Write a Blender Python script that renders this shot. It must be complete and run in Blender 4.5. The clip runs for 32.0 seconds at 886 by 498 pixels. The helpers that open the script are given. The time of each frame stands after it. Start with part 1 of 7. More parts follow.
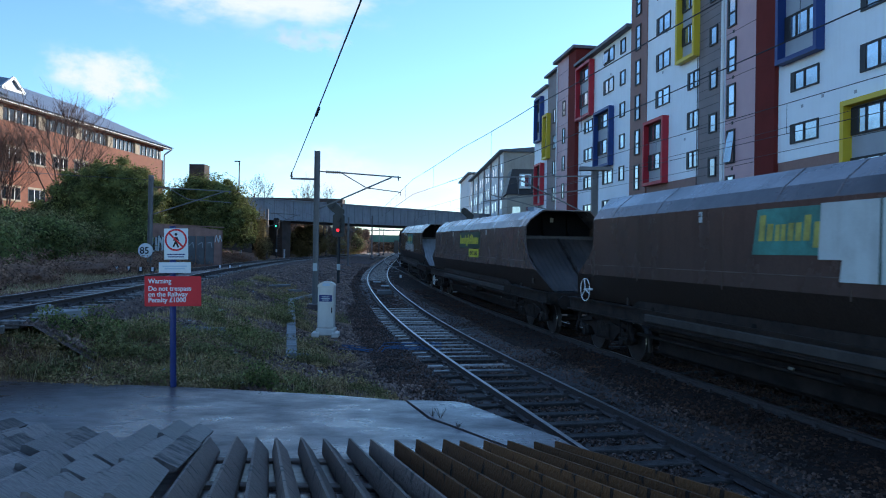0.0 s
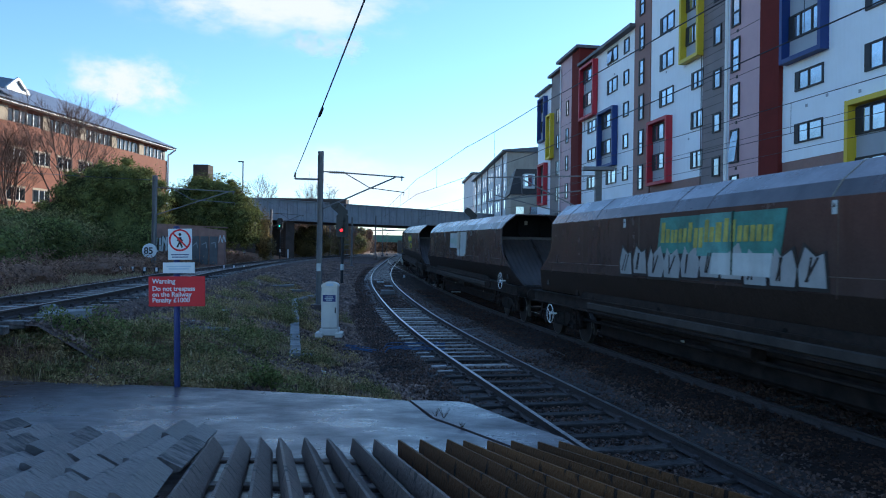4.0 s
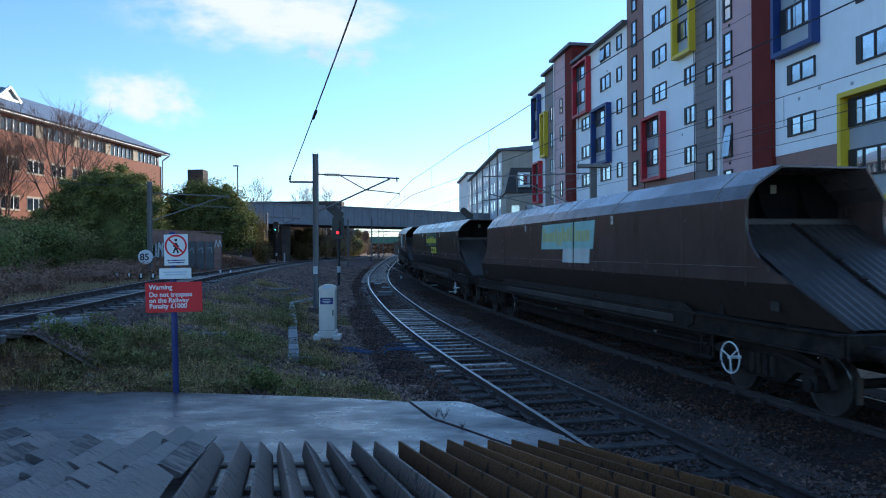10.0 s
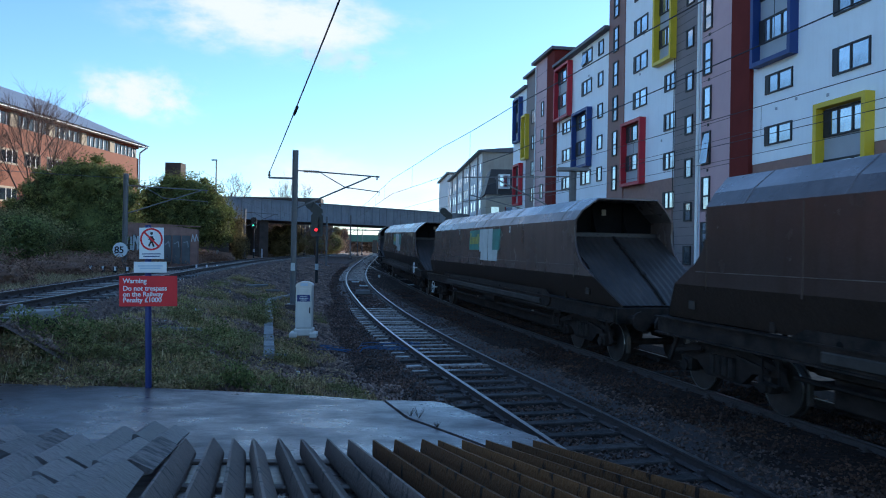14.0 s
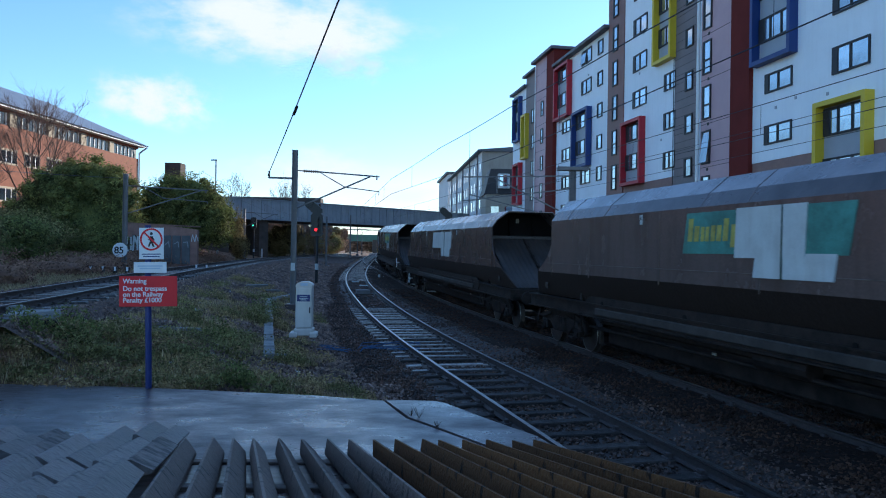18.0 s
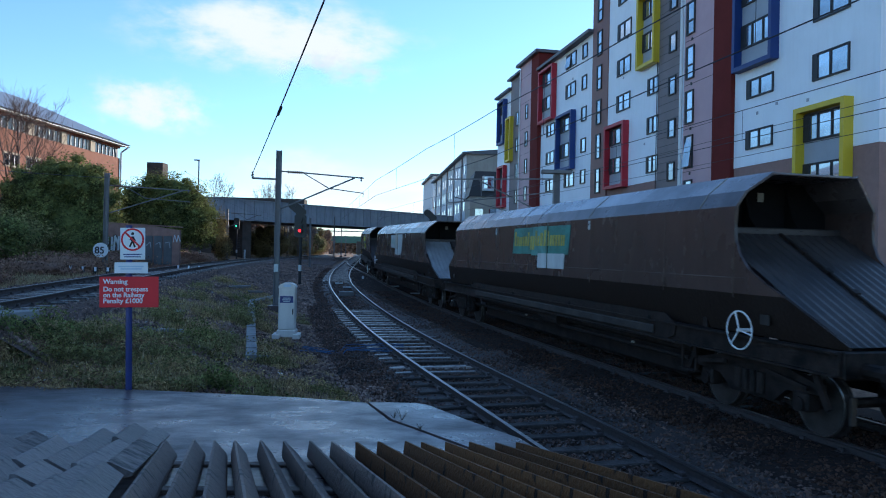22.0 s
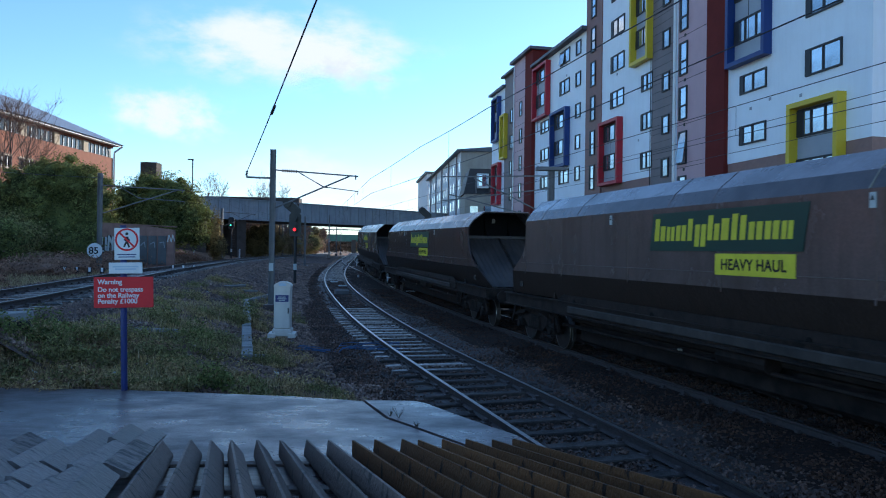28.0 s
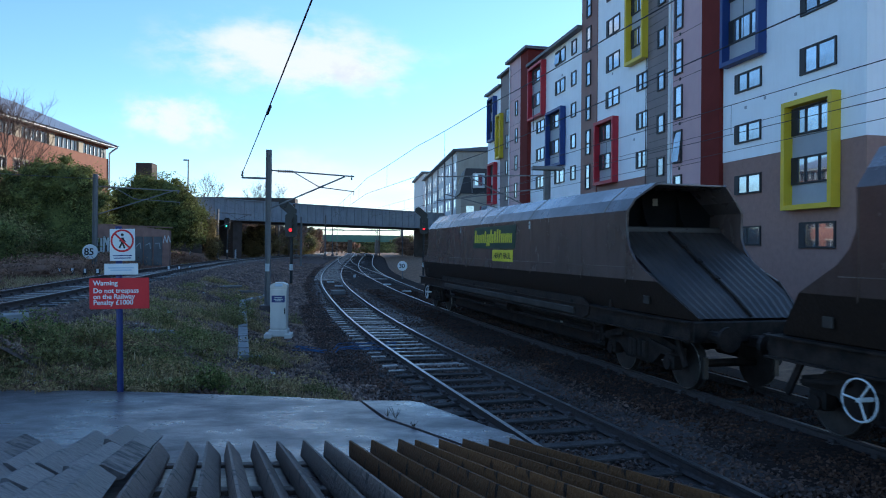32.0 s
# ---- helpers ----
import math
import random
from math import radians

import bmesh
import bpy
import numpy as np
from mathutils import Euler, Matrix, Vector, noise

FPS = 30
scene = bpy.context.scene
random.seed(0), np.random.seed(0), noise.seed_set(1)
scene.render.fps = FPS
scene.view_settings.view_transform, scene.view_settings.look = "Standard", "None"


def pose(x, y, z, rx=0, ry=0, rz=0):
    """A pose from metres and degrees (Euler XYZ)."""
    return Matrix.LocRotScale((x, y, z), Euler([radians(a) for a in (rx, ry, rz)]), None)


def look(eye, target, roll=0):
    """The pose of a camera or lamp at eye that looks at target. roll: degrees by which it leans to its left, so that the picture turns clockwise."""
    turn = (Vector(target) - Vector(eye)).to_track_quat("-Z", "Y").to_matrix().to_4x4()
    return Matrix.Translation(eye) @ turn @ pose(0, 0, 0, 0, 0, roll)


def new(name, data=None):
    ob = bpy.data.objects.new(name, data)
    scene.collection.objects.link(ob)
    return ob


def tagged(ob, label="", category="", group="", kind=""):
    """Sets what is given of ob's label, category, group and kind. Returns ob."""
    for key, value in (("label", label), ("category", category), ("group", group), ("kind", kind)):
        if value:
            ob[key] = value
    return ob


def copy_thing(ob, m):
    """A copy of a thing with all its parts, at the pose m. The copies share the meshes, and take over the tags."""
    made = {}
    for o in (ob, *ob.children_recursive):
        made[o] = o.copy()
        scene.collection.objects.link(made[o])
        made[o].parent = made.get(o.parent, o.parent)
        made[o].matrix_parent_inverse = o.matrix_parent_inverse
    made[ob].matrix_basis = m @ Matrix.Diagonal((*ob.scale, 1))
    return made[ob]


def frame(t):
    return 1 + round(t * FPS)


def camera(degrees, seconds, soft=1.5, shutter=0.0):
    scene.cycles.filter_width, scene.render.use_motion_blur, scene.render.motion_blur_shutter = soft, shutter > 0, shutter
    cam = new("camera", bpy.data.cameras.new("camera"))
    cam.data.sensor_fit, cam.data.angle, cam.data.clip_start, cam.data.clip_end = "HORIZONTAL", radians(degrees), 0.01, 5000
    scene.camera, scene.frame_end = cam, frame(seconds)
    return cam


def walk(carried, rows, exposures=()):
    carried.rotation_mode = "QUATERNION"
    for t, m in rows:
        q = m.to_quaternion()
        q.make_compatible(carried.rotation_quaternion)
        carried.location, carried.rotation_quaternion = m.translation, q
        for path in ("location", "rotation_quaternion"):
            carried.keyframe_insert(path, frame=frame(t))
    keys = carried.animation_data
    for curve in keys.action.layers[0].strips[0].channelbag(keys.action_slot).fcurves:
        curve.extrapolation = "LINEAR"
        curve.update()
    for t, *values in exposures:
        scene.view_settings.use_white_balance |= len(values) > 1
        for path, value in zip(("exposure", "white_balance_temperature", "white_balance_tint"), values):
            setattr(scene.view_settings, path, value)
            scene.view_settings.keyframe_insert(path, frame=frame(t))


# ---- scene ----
cam = camera(63.8, 32.0, soft=1.05, shutter=0.15)
EYE = 2.54


def view(yaw, tilt, roll):
    """The tripod head: yaw to the right, tilt up, roll."""
    return pose(0, 0, EYE, 90 + tilt, 0, -yaw) @ pose(0, 0, 0, 0, 0, roll)


walk(cam, [
    (0.0, view(-0.00, 0.16, 0.90)), (0.5, view(-0.13, 0.16, 0.90)), (1.0, view(-0.26, 0.15, 0.68)), (1.5, view(-0.26, 0.17, 0.49)),
    (2.0, view(-0.27, 0.15, 0.80)), (2.5, view(-0.26, 0.15, 0.84)), (3.0, view(-0.26, 0.16, 0.86)), (3.5, view(-0.26, 0.16, 0.86)),
    (5.5, view(-0.38, 0.16, 0.88)), (6.0, view(-0.18, 0.17, 0.93)), (6.5, view(-0.18, 0.17, 0.93)), (7.0, view(-0.20, 0.16, 0.91)),
    (7.5, view(-0.47, 0.18, 0.00)), (8.0, view(-0.49, 0.19, -0.24)), (8.5, view(-0.29, 0.17, -0.03)), (9.0, view(-0.03, 0.17, 0.14)),
    (9.5, view(-0.01, 0.17, -0.38)), (10.0, view(0.00, 0.18, -0.30)), (10.5, view(0.07, 0.17, -0.01)), (11.0, view(0.28, 0.18, 0.18)),
    (11.5, view(0.30, 0.16, 0.70)), (12.0, view(0.31, 0.18, 0.32)), (12.5, view(0.83, 0.18, 0.93)), (13.0, view(1.70, 0.19, 0.98)),
    (13.5, view(1.74, 0.18, 0.99)), (14.0, view(1.71, 0.18, 1.00)), (14.5, view(1.71, 0.18, 1.00)), (16.5, view(1.94, 0.17, 0.92)),
    (17.0, view(2.00, 0.17, 0.86)), (17.5, view(1.83, 0.16, 0.15)), (18.0, view(1.72, 0.15, 0.89)), (18.5, view(1.93, 0.15, 0.84)),
    (19.0, view(1.87, 0.15, 0.85)), (19.5, view(1.89, 0.15, 0.88)), (20.0, view(2.46, 0.16, 0.85)), (20.5, view(2.76, 0.18, 0.88)),
    (21.0, view(2.75, 0.26, 1.18)), (21.5, view(2.73, 0.26, 1.15)), (22.0, view(3.00, 0.34, 1.23)), (22.5, view(2.95, 0.33, 1.30)),
    (23.0, view(3.04, 0.29, 1.21)), (23.5, view(3.25, 0.20, 0.93)), (24.0, view(3.35, 0.28, 1.16)), (24.5, view(3.42, 0.28, 1.15)),
    (25.0, view(3.35, 0.34, 1.16)), (25.5, view(3.38, 0.16, 0.78)), (27.5, view(3.39, 0.16, 0.78)), (28.0, view(3.39, 0.16, 0.78)),
    (28.5, view(3.37, 0.14, 0.32)), (29.0, view(3.38, 0.15, 0.70)), (29.5, view(3.38, 0.15, 0.70)), (30.0, view(3.56, 0.15, 0.73)),
    (30.5, view(3.60, 0.15, 0.60)), (31.0, view(3.66, 0.14, 0.58)), (31.5, view(3.67, 0.15, 0.57)), (32.0, view(3.69, 0.15, 0.56)),
], exposures=[(0.0, 1.0, 5600, 7), (32.0, 1.0, 5600, 7)])

# ---- world and sun ----
SUN_TO = Vector((0.62, 0.78, 0.0)).normalized()
SUN_EL = radians(17)
world = bpy.data.worlds.new("sky_world")
scene.world = world
world.use_nodes = True
wn, wl = world.node_tree.nodes, world.node_tree.links
sky = wn.new("ShaderNodeTexSky")
sky.sky_type = "NISHITA"
sky.sun_disc = False
sky.sun_elevation = SUN_EL
sky.sun_rotation = math.atan2(SUN_TO.x, SUN_TO.y)
sky.air_density, sky.dust_density, sky.ozone_density = 1.0, 0.1, 3.5
wl.new(sky.outputs[0], wn["Background"].inputs[0])
wn["Background"].inputs[1].default_value = 0.13
sun = new("sun", bpy.data.lights.new("sun", "SUN"))
sun.data.energy, sun.data.angle, sun.data.color = 3.2, radians(0.6), (1.0, 0.86, 0.68)
sun.matrix_world = look((0, 0, 0), -Vector((SUN_TO.x * math.cos(SUN_EL), SUN_TO.y * math.cos(SUN_EL), math.sin(SUN_EL))))

# ---- mesh helpers ----
def finish(bm, name):
    me = bpy.data.meshes.new(name)
    bm.normal_update()
    bm.to_mesh(me)
    bm.free()
    return me


def raw(name, verts, faces):
    me = bpy.data.meshes.new(name)
    me.from_pydata(verts, [], faces)
    me.update()
    return me


def link(name, me, mat, parent=None, label="", m=None):
    ob = new(name, me)
    if mat is not None and not me.materials:
        me.materials.append(mat)
    if parent is not None:
        ob.parent = parent
    if m is not None:
        ob.matrix_basis = m
    if label:
        tagged(ob, label)
    return ob


def part(name, bm, mat, parent, label="", m=None):
    return link(name, finish(bm, name), mat, parent, label, m)


def thing(name, label, category, group="", kind="", m=None):
    ob = new(name)
    ob.empty_display_size = 0.2
    if m is not None:
        ob.matrix_basis = m
    return tagged(ob, label, category, group, kind)


def box(bm, c, s, bevel=0.0, m=None):
    r = bmesh.ops.create_cube(bm, size=1.0)
    vs = r["verts"]
    bmesh.ops.scale(bm, vec=s, verts=vs)
    bmesh.ops.translate(bm, vec=c, verts=vs)
    if bevel:
        es = list({e for v in vs for e in v.link_edges})
        out = bmesh.ops.bevel(bm, geom=es, offset=bevel, segments=1, affect="EDGES")
        vs = list({v for f in out["faces"] for v in f.verts} | {v for v in vs if v.is_valid})
    if m is not None:
        bmesh.ops.transform(bm, matrix=m, verts=vs)
    return vs


def rod(bm, a, b, r, n=8, r2=None):
    a, b = Vector(a), Vector(b)
    d = b - a
    m = Matrix.Translation((a + b) / 2) @ d.to_track_quat("Z", "Y").to_matrix().to_4x4()
    return bmesh.ops.create_cone(bm, cap_ends=True, segments=n, radius1=r, radius2=r if r2 is None else r2, depth=d.length, matrix=m)["verts"]


def bar(bm, a, b, w, h):
    """A square bar from a to b, w wide and h high."""
    a, b = Vector(a), Vector(b)
    d = b - a
    m = Matrix.Translation((a + b) / 2) @ d.to_track_quat("Y", "Z").to_matrix().to_4x4()
    r = bmesh.ops.create_cube(bm, size=1.0)["verts"]
    bmesh.ops.scale(bm, vec=(w, d.length, h), verts=r)
    bmesh.ops.transform(bm, matrix=m, verts=r)
    return r


def slab(bm, pts, z0, z1):
    """A prism over the outline pts (x, y), from z0 to z1."""
    lo = [bm.verts.new((x, y, z0)) for x, y in pts]
    hi = [bm.verts.new((x, y, z1)) for x, y in pts]
    n = len(pts)
    bm.faces.new(hi)
    bm.faces.new(lo[::-1])
    for i in range(n):
        bm.faces.new((lo[i], lo[(i + 1) % n], hi[(i + 1) % n], hi[i]))


def plate(bm, pts, normal, thick):
    """A flat plate with outline pts (3D), thickened against the normal."""
    nv = Vector(normal).normalized() * thick
    hi = [bm.verts.new(p) for p in pts]
    lo = [bm.verts.new(Vector(p) - nv) for p in pts]
    n = len(pts)
    bm.faces.new(hi)
    bm.faces.new(lo[::-1])
    for i in range(n):
        bm.faces.new((lo[i], lo[(i + 1) % n], hi[(i + 1) % n], hi[i]))


def stroke(bm, a, b, w, y):
    """A flat painted stroke from a to b (x, z) in the plane y."""
    a, b = Vector((a[0], y, a[1])), Vector((b[0], y, b[1]))
    s = (b - a).normalized().cross(Vector((0, 1, 0))) * w / 2
    vs = [bm.verts.new(p) for p in (a - s, b - s, b + s, a + s)]
    bm.faces.new(vs)


def tube(points, r, n=5):
    """A thin tube along points, as verts and faces."""
    vs, fs = [], []
    for i, p in enumerate(points):
        p = Vector(p)
        d = (Vector(points[min(i + 1, len(points) - 1)]) - Vector(points[max(i - 1, 0)])).normalized()
        up = Vector((0, 0, 1)) if abs(d.z) < 0.9 else Vector((1, 0, 0))
        s = d.cross(up).normalized()
        u = s.cross(d)
        for k in range(n):
            a = 2 * math.pi * k / n
            vs.append(p + s * math.cos(a) * r + u * math.sin(a) * r)
        if i:
            for k in range(n):
                a, b = (i - 1) * n + k, (i - 1) * n + (k + 1) % n
                fs.append((a, b, b + n, a + n))
    return vs, fs


# ---- materials ----
def mat(name, color, rough=0.7, metal=0.0, var=0.15, scale=6.0, bump=0.0, bscale=40.0, color2=None, stain=0.0, spec=0.5, piece=0.0, rvar=0.0, stretch=None, sharp=False, crack=False):
    """A surface with variation at two scales, stains and fine relief."""
    m = bpy.data.materials.new(name)
    m.use_nodes = True
    n, l = m.node_tree.nodes, m.node_tree.links
    b = n["Principled BSDF"]
    b.inputs["Roughness"].default_value = rough
    b.inputs["Metallic"].default_value = metal
    b.inputs["Specular IOR Level"].default_value = spec
    tc = n.new("ShaderNodeTexCoord")
    big = n.new("ShaderNodeTexNoise")
    big.inputs["Scale"].default_value = scale
    big.inputs["Detail"].default_value = 6
    big.inputs["Roughness"].default_value = 0.65
    if stretch:
        ms = n.new("ShaderNodeMapping")
        ms.inputs["Scale"].default_value = stretch
        l.new(tc.outputs["Object"], ms.inputs[0])
        l.new(ms.outputs[0], big.inputs["Vector"])
    else:
        l.new(tc.outputs["Object"], big.inputs["Vector"])
    fine = n.new("ShaderNodeTexNoise")
    fine.inputs["Scale"].default_value = bscale
    fine.inputs["Detail"].default_value = 4
    l.new(tc.outputs["Object"], fine.inputs["Vector"])
    c2 = color2 or tuple(c * (1 - 2.2 * var) for c in color)
    mix = n.new("ShaderNodeMix")
    mix.data_type = "RGBA"
    mix.inputs[6].default_value = (*color, 1)
    mix.inputs[7].default_value = (*c2, 1)
    ramp = n.new("ShaderNodeValToRGB")
    ramp.color_ramp.elements[0].position = 0.35
    ramp.color_ramp.elements[1].position = 0.68
    if sharp:
        ramp.color_ramp.elements[0].position, ramp.color_ramp.elements[1].position = 0.43, 0.6
    if crack:
        ramp.color_ramp.elements[0].position, ramp.color_ramp.elements[1].position = 0.585, 0.64
    l.new(big.outputs[0], ramp.inputs[0])
    l.new(ramp.outputs[0], mix.inputs[0])
    hsv = n.new("ShaderNodeHueSaturation")
    l.new(mix.outputs[2], hsv.inputs["Color"])
    mr = n.new("ShaderNodeMapRange")
    mr.inputs[3].default_value, mr.inputs[4].default_value = 1 - var, 1 + var
    l.new(fine.outputs[0], mr.inputs[0])
    val = mr.outputs[0]
    if piece:
        oi = n.new("ShaderNodeObjectInfo")
        pr = n.new("ShaderNodeMapRange")
        pr.inputs[3].default_value, pr.inputs[4].default_value = 1 - piece, 1 + piece
        l.new(oi.outputs["Random"], pr.inputs[0])
        mu = n.new("ShaderNodeMath")
        mu.operation = "MULTIPLY"
        l.new(val, mu.inputs[0])
        l.new(pr.outputs[0], mu.inputs[1])
        val = mu.outputs[0]
    l.new(val, hsv.inputs["Value"])
    out = hsv.outputs[0]
    if stain:
        mp = n.new("ShaderNodeMapping")
        mp.inputs["Scale"].default_value = (1.7, 1.7, 0.18)
        l.new(tc.outputs["Object"], mp.inputs[0])
        sn = n.new("ShaderNodeTexNoise")
        sn.inputs["Scale"].default_value = 2.4
        sn.inputs["Detail"].default_value = 7
        l.new(mp.outputs[0], sn.inputs["Vector"])
        sr = n.new("ShaderNodeMapRange")
        sr.inputs[1].default_value, sr.inputs[2].default_value = 0.48, 0.75
        sr.inputs[4].default_value = stain
        l.new(sn.outputs[0], sr.inputs[0])
        sm = n.new("ShaderNodeMix")
        sm.data_type = "RGBA"
        l.new(sr.outputs[0], sm.inputs[0])
        l.new(out, sm.inputs[6])
        sm.inputs[7].default_value = (color[0] * 0.35 + 0.01, color[1] * 0.3 + 0.008, color[2] * 0.28 + 0.006, 1)
        out = sm.outputs[2]
    l.new(out, b.inputs["Base Color"])
    if rvar:
        rr = n.new("ShaderNodeMapRange")
        rr.inputs[3].default_value, rr.inputs[4].default_value = max(0.02, rough - rvar), min(1, rough + rvar)
        l.new(ramp.outputs[0], rr.inputs[0])
        l.new(rr.outputs[0], b.inputs["Roughness"])
    if bump:
        bp = n.new("ShaderNodeBump")
        bp.inputs["Strength"].default_value = bump
        bp.inputs["Distance"].default_value = 0.02
        l.new(fine.outputs[0], bp.inputs["Height"])
        l.new(bp.outputs[0], b.inputs["Normal"])
    return m


def glow(name, color, strength):
    m = mat(name, color, 0.3, var=0.02)
    b = m.node_tree.nodes["Principled BSDF"]
    b.inputs["Emission Color"].default_value = (*color, 1)
    b.inputs["Emission Strength"].default_value = strength
    return m


# Bed under the train: colour lowered for shade there, besides coal dirt.
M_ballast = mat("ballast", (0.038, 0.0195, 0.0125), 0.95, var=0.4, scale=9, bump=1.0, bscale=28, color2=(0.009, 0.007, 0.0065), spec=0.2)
M_ballast_mid = mat("damp_grey_brown_ballast", (0.05, 0.028, 0.02), 0.65, var=0.4, scale=14, bump=1.0, bscale=28, color2=(0.02, 0.014, 0.011), spec=0.5)
M_ballast_brown = mat("old_brown_ballast", (0.23, 0.15, 0.117), 0.95, var=0.4, scale=30, bump=1.0, bscale=26, color2=(0.04, 0.031, 0.028), spec=0.2)
M_earth = mat("earth_and_grass", (0.35, 0.21, 0.125), 0.95, var=0.5, scale=2.6, bump=1.0, bscale=22, color2=(0.15, 0.095, 0.068), spec=0.2)
M_railside = mat("rusty_rail_side", (0.07, 0.05, 0.045), 0.7, var=0.25, scale=20, bump=0.3)
M_railtop = mat("polished_rail_head", (0.31, 0.28, 0.26), 0.34, 1.0, var=0.25, scale=8, bscale=90)
M_sleeper = mat("weathered_sleeper", (0.31, 0.255, 0.225), 0.4, var=0.35, scale=5, bump=0.5, bscale=30, color2=(0.03, 0.024, 0.02), rvar=0.15, piece=0.65)
# Sleepers under the train: coal dirt and the train's shade in one colour.
M_sleeper_dark = mat("coal_and_shade_sleeper", (0.035, 0.03, 0.027), 0.9, var=0.3, scale=4, bump=0.5, bscale=30, piece=0.3)
# Darker sleeper copy: shade from train and platform is put into the colour.
M_sleeper_near = mat("shade_brown_sleeper", (0.07, 0.054, 0.045), 0.75, var=0.35, scale=5, bump=0.6, bscale=30, color2=(0.016, 0.012, 0.01), piece=0.4, spec=0.3)
# Near-black colour that carries the shade inside hoods and holes.
M_recess = mat("recess_shade_black", (0.007, 0.006, 0.006), 0.9, var=0.2, spec=0.2)
M_conc = mat("wet_concrete", (0.142, 0.1, 0.093), 0.37, var=0.25, scale=1.5, bump=0.15, bscale=60, color2=(0.055, 0.039, 0.037), rvar=0.17, stretch=(0.7, 1.3, 1), stain=0.3)
M_timber = mat("grey_timber", (0.155, 0.108, 0.083), 0.7, var=0.4, scale=3.0, bump=0.8, bscale=30, stretch=(1.2, 2.8, 1.2), crack=True, color2=(0.05, 0.038, 0.03), stain=0.3, piece=0.35)
M_timber_brown = mat("brown_timber", (0.135, 0.058, 0.019), 0.8, var=0.4, scale=3.2, bump=0.7, bscale=30, color2=(0.022, 0.011, 0.006), piece=0.4, spec=0.25, stretch=(0.8, 2.6, 0.8), crack=True)
M_timber_pale = mat("pale_weathered_timber", (0.165, 0.134, 0.120), 0.55, var=0.42, scale=2.6, bump=0.8, bscale=22, color2=(0.05, 0.04, 0.036), stretch=(0.9, 3.2, 0.9), crack=True, piece=0.35)
M_timber_rot = mat("rotten_dark_timber", (0.165, 0.13, 0.112), 0.7, var=0.4, scale=4, bump=0.9, bscale=18, color2=(0.032, 0.025, 0.022), stretch=(1.2, 2.2, 1), sharp=True, piece=0.35)
M_galv = mat("galvanised_steel", (0.19, 0.18, 0.18), 0.6, 0.2, var=0.12, scale=3, bump=0.1)
M_dark = mat("dark_steel", (0.03, 0.03, 0.033), 0.55, 0.3, var=0.2, scale=5)
M_black = mat("black_paint", (0.012, 0.012, 0.013), 0.45, var=0.2)
M_wire = mat("copper_wire", (0.04, 0.042, 0.055), 0.5, 0.6, var=0.1)
M_white = mat("white_paint", (0.78, 0.78, 0.78), 0.45, var=0.04, scale=2, stain=0.12)
M_red = mat("red_sign_face", (0.68, 0.02, 0.026), 0.65, var=0.06, scale=3)
M_bluepost = mat("dark_blue_post_paint", (0.03, 0.04, 0.17), 0.45, var=0.12, scale=6)
M_yellow = mat("yellow_paint", (0.64, 0.47, 0.025), 0.5, var=0.05, scale=1.0)
M_blue = mat("blue_paint", (0.013, 0.04, 0.18), 0.5, var=0.06, scale=1.0)
M_redbox = mat("red_paint", (0.4, 0.012, 0.028), 0.5, var=0.06, scale=1.0)
M_render = mat("white_render", (0.88, 0.915, 0.95), 0.75, var=0.03, scale=0.5, stain=0.06)
M_greyclad = mat("grey_cladding", (0.21, 0.17, 0.17), 0.6, var=0.08, scale=0.8)
M_purple = mat("mauve_panel", (0.53, 0.34, 0.36), 0.55, var=0.05, scale=0.7)
M_brownred = mat("red_brown_panel", (0.15, 0.026, 0.022), 0.85, var=0.08, scale=0.7, spec=0.15)
M_brownbrick = mat("brown_brick", (0.31, 0.19, 0.16), 0.85, var=0.07, scale=3, bump=0.3, bscale=30)
M_brownstrip = mat("brown_panel", (0.24, 0.12, 0.10), 0.6, var=0.06, scale=0.7)
M_frame = mat("dark_window_frame", (0.022, 0.022, 0.026), 0.55, var=0.1)
M_whiteframe = mat("white_window_frame", (0.7, 0.7, 0.68), 0.5, var=0.05)
M_glass = mat("coated_window_glass", (0.72, 0.78, 0.84), 0.03, 0.85, var=0.25, scale=0.35, piece=0.25)
M_officeglass = mat("dark_office_glass", (0.02, 0.024, 0.03), 0.05, 0.0, var=0.2, scale=0.35)
M_roof = mat("grey_roof", (0.13, 0.13, 0.14), 0.6, var=0.12, scale=1.5)
M_slate = mat("blue_grey_slate", (0.22, 0.24, 0.28), 0.45, var=0.14, scale=1.2, bump=0.3, bscale=9)
M_brick = mat("orange_red_brick", (0.33, 0.12, 0.066), 0.85, var=0.18, scale=2.0, bump=0.3, bscale=26, color2=(0.23, 0.085, 0.05))
M_stonepale = mat("pale_stone", (0.5, 0.4, 0.28), 0.8, var=0.1, scale=1.0)
M_girder = mat("grey_bridge_paint", (0.36, 0.37, 0.39), 0.6, var=0.1, scale=0.7, stain=0.35)
M_pier = mat("dark_bridge_brick", (0.10, 0.075, 0.06), 0.9, var=0.2, scale=1.0, bump=0.3)
M_bark = mat("bark", (0.10, 0.075, 0.055), 0.9, var=0.2, scale=4, bump=0.4)
M_twig = mat("bare_twigs", (0.15, 0.095, 0.075), 0.9, var=0.2, scale=4)
M_wagon = mat("black_brown_wagon_paint", (0.085, 0.057, 0.051), 0.24, 0.0, var=0.3, scale=1.3, bscale=30, piece=0.2, color2=(0.05, 0.032, 0.029), stain=0.75, rvar=0.07, stretch=(0.8, 1, 0.45))
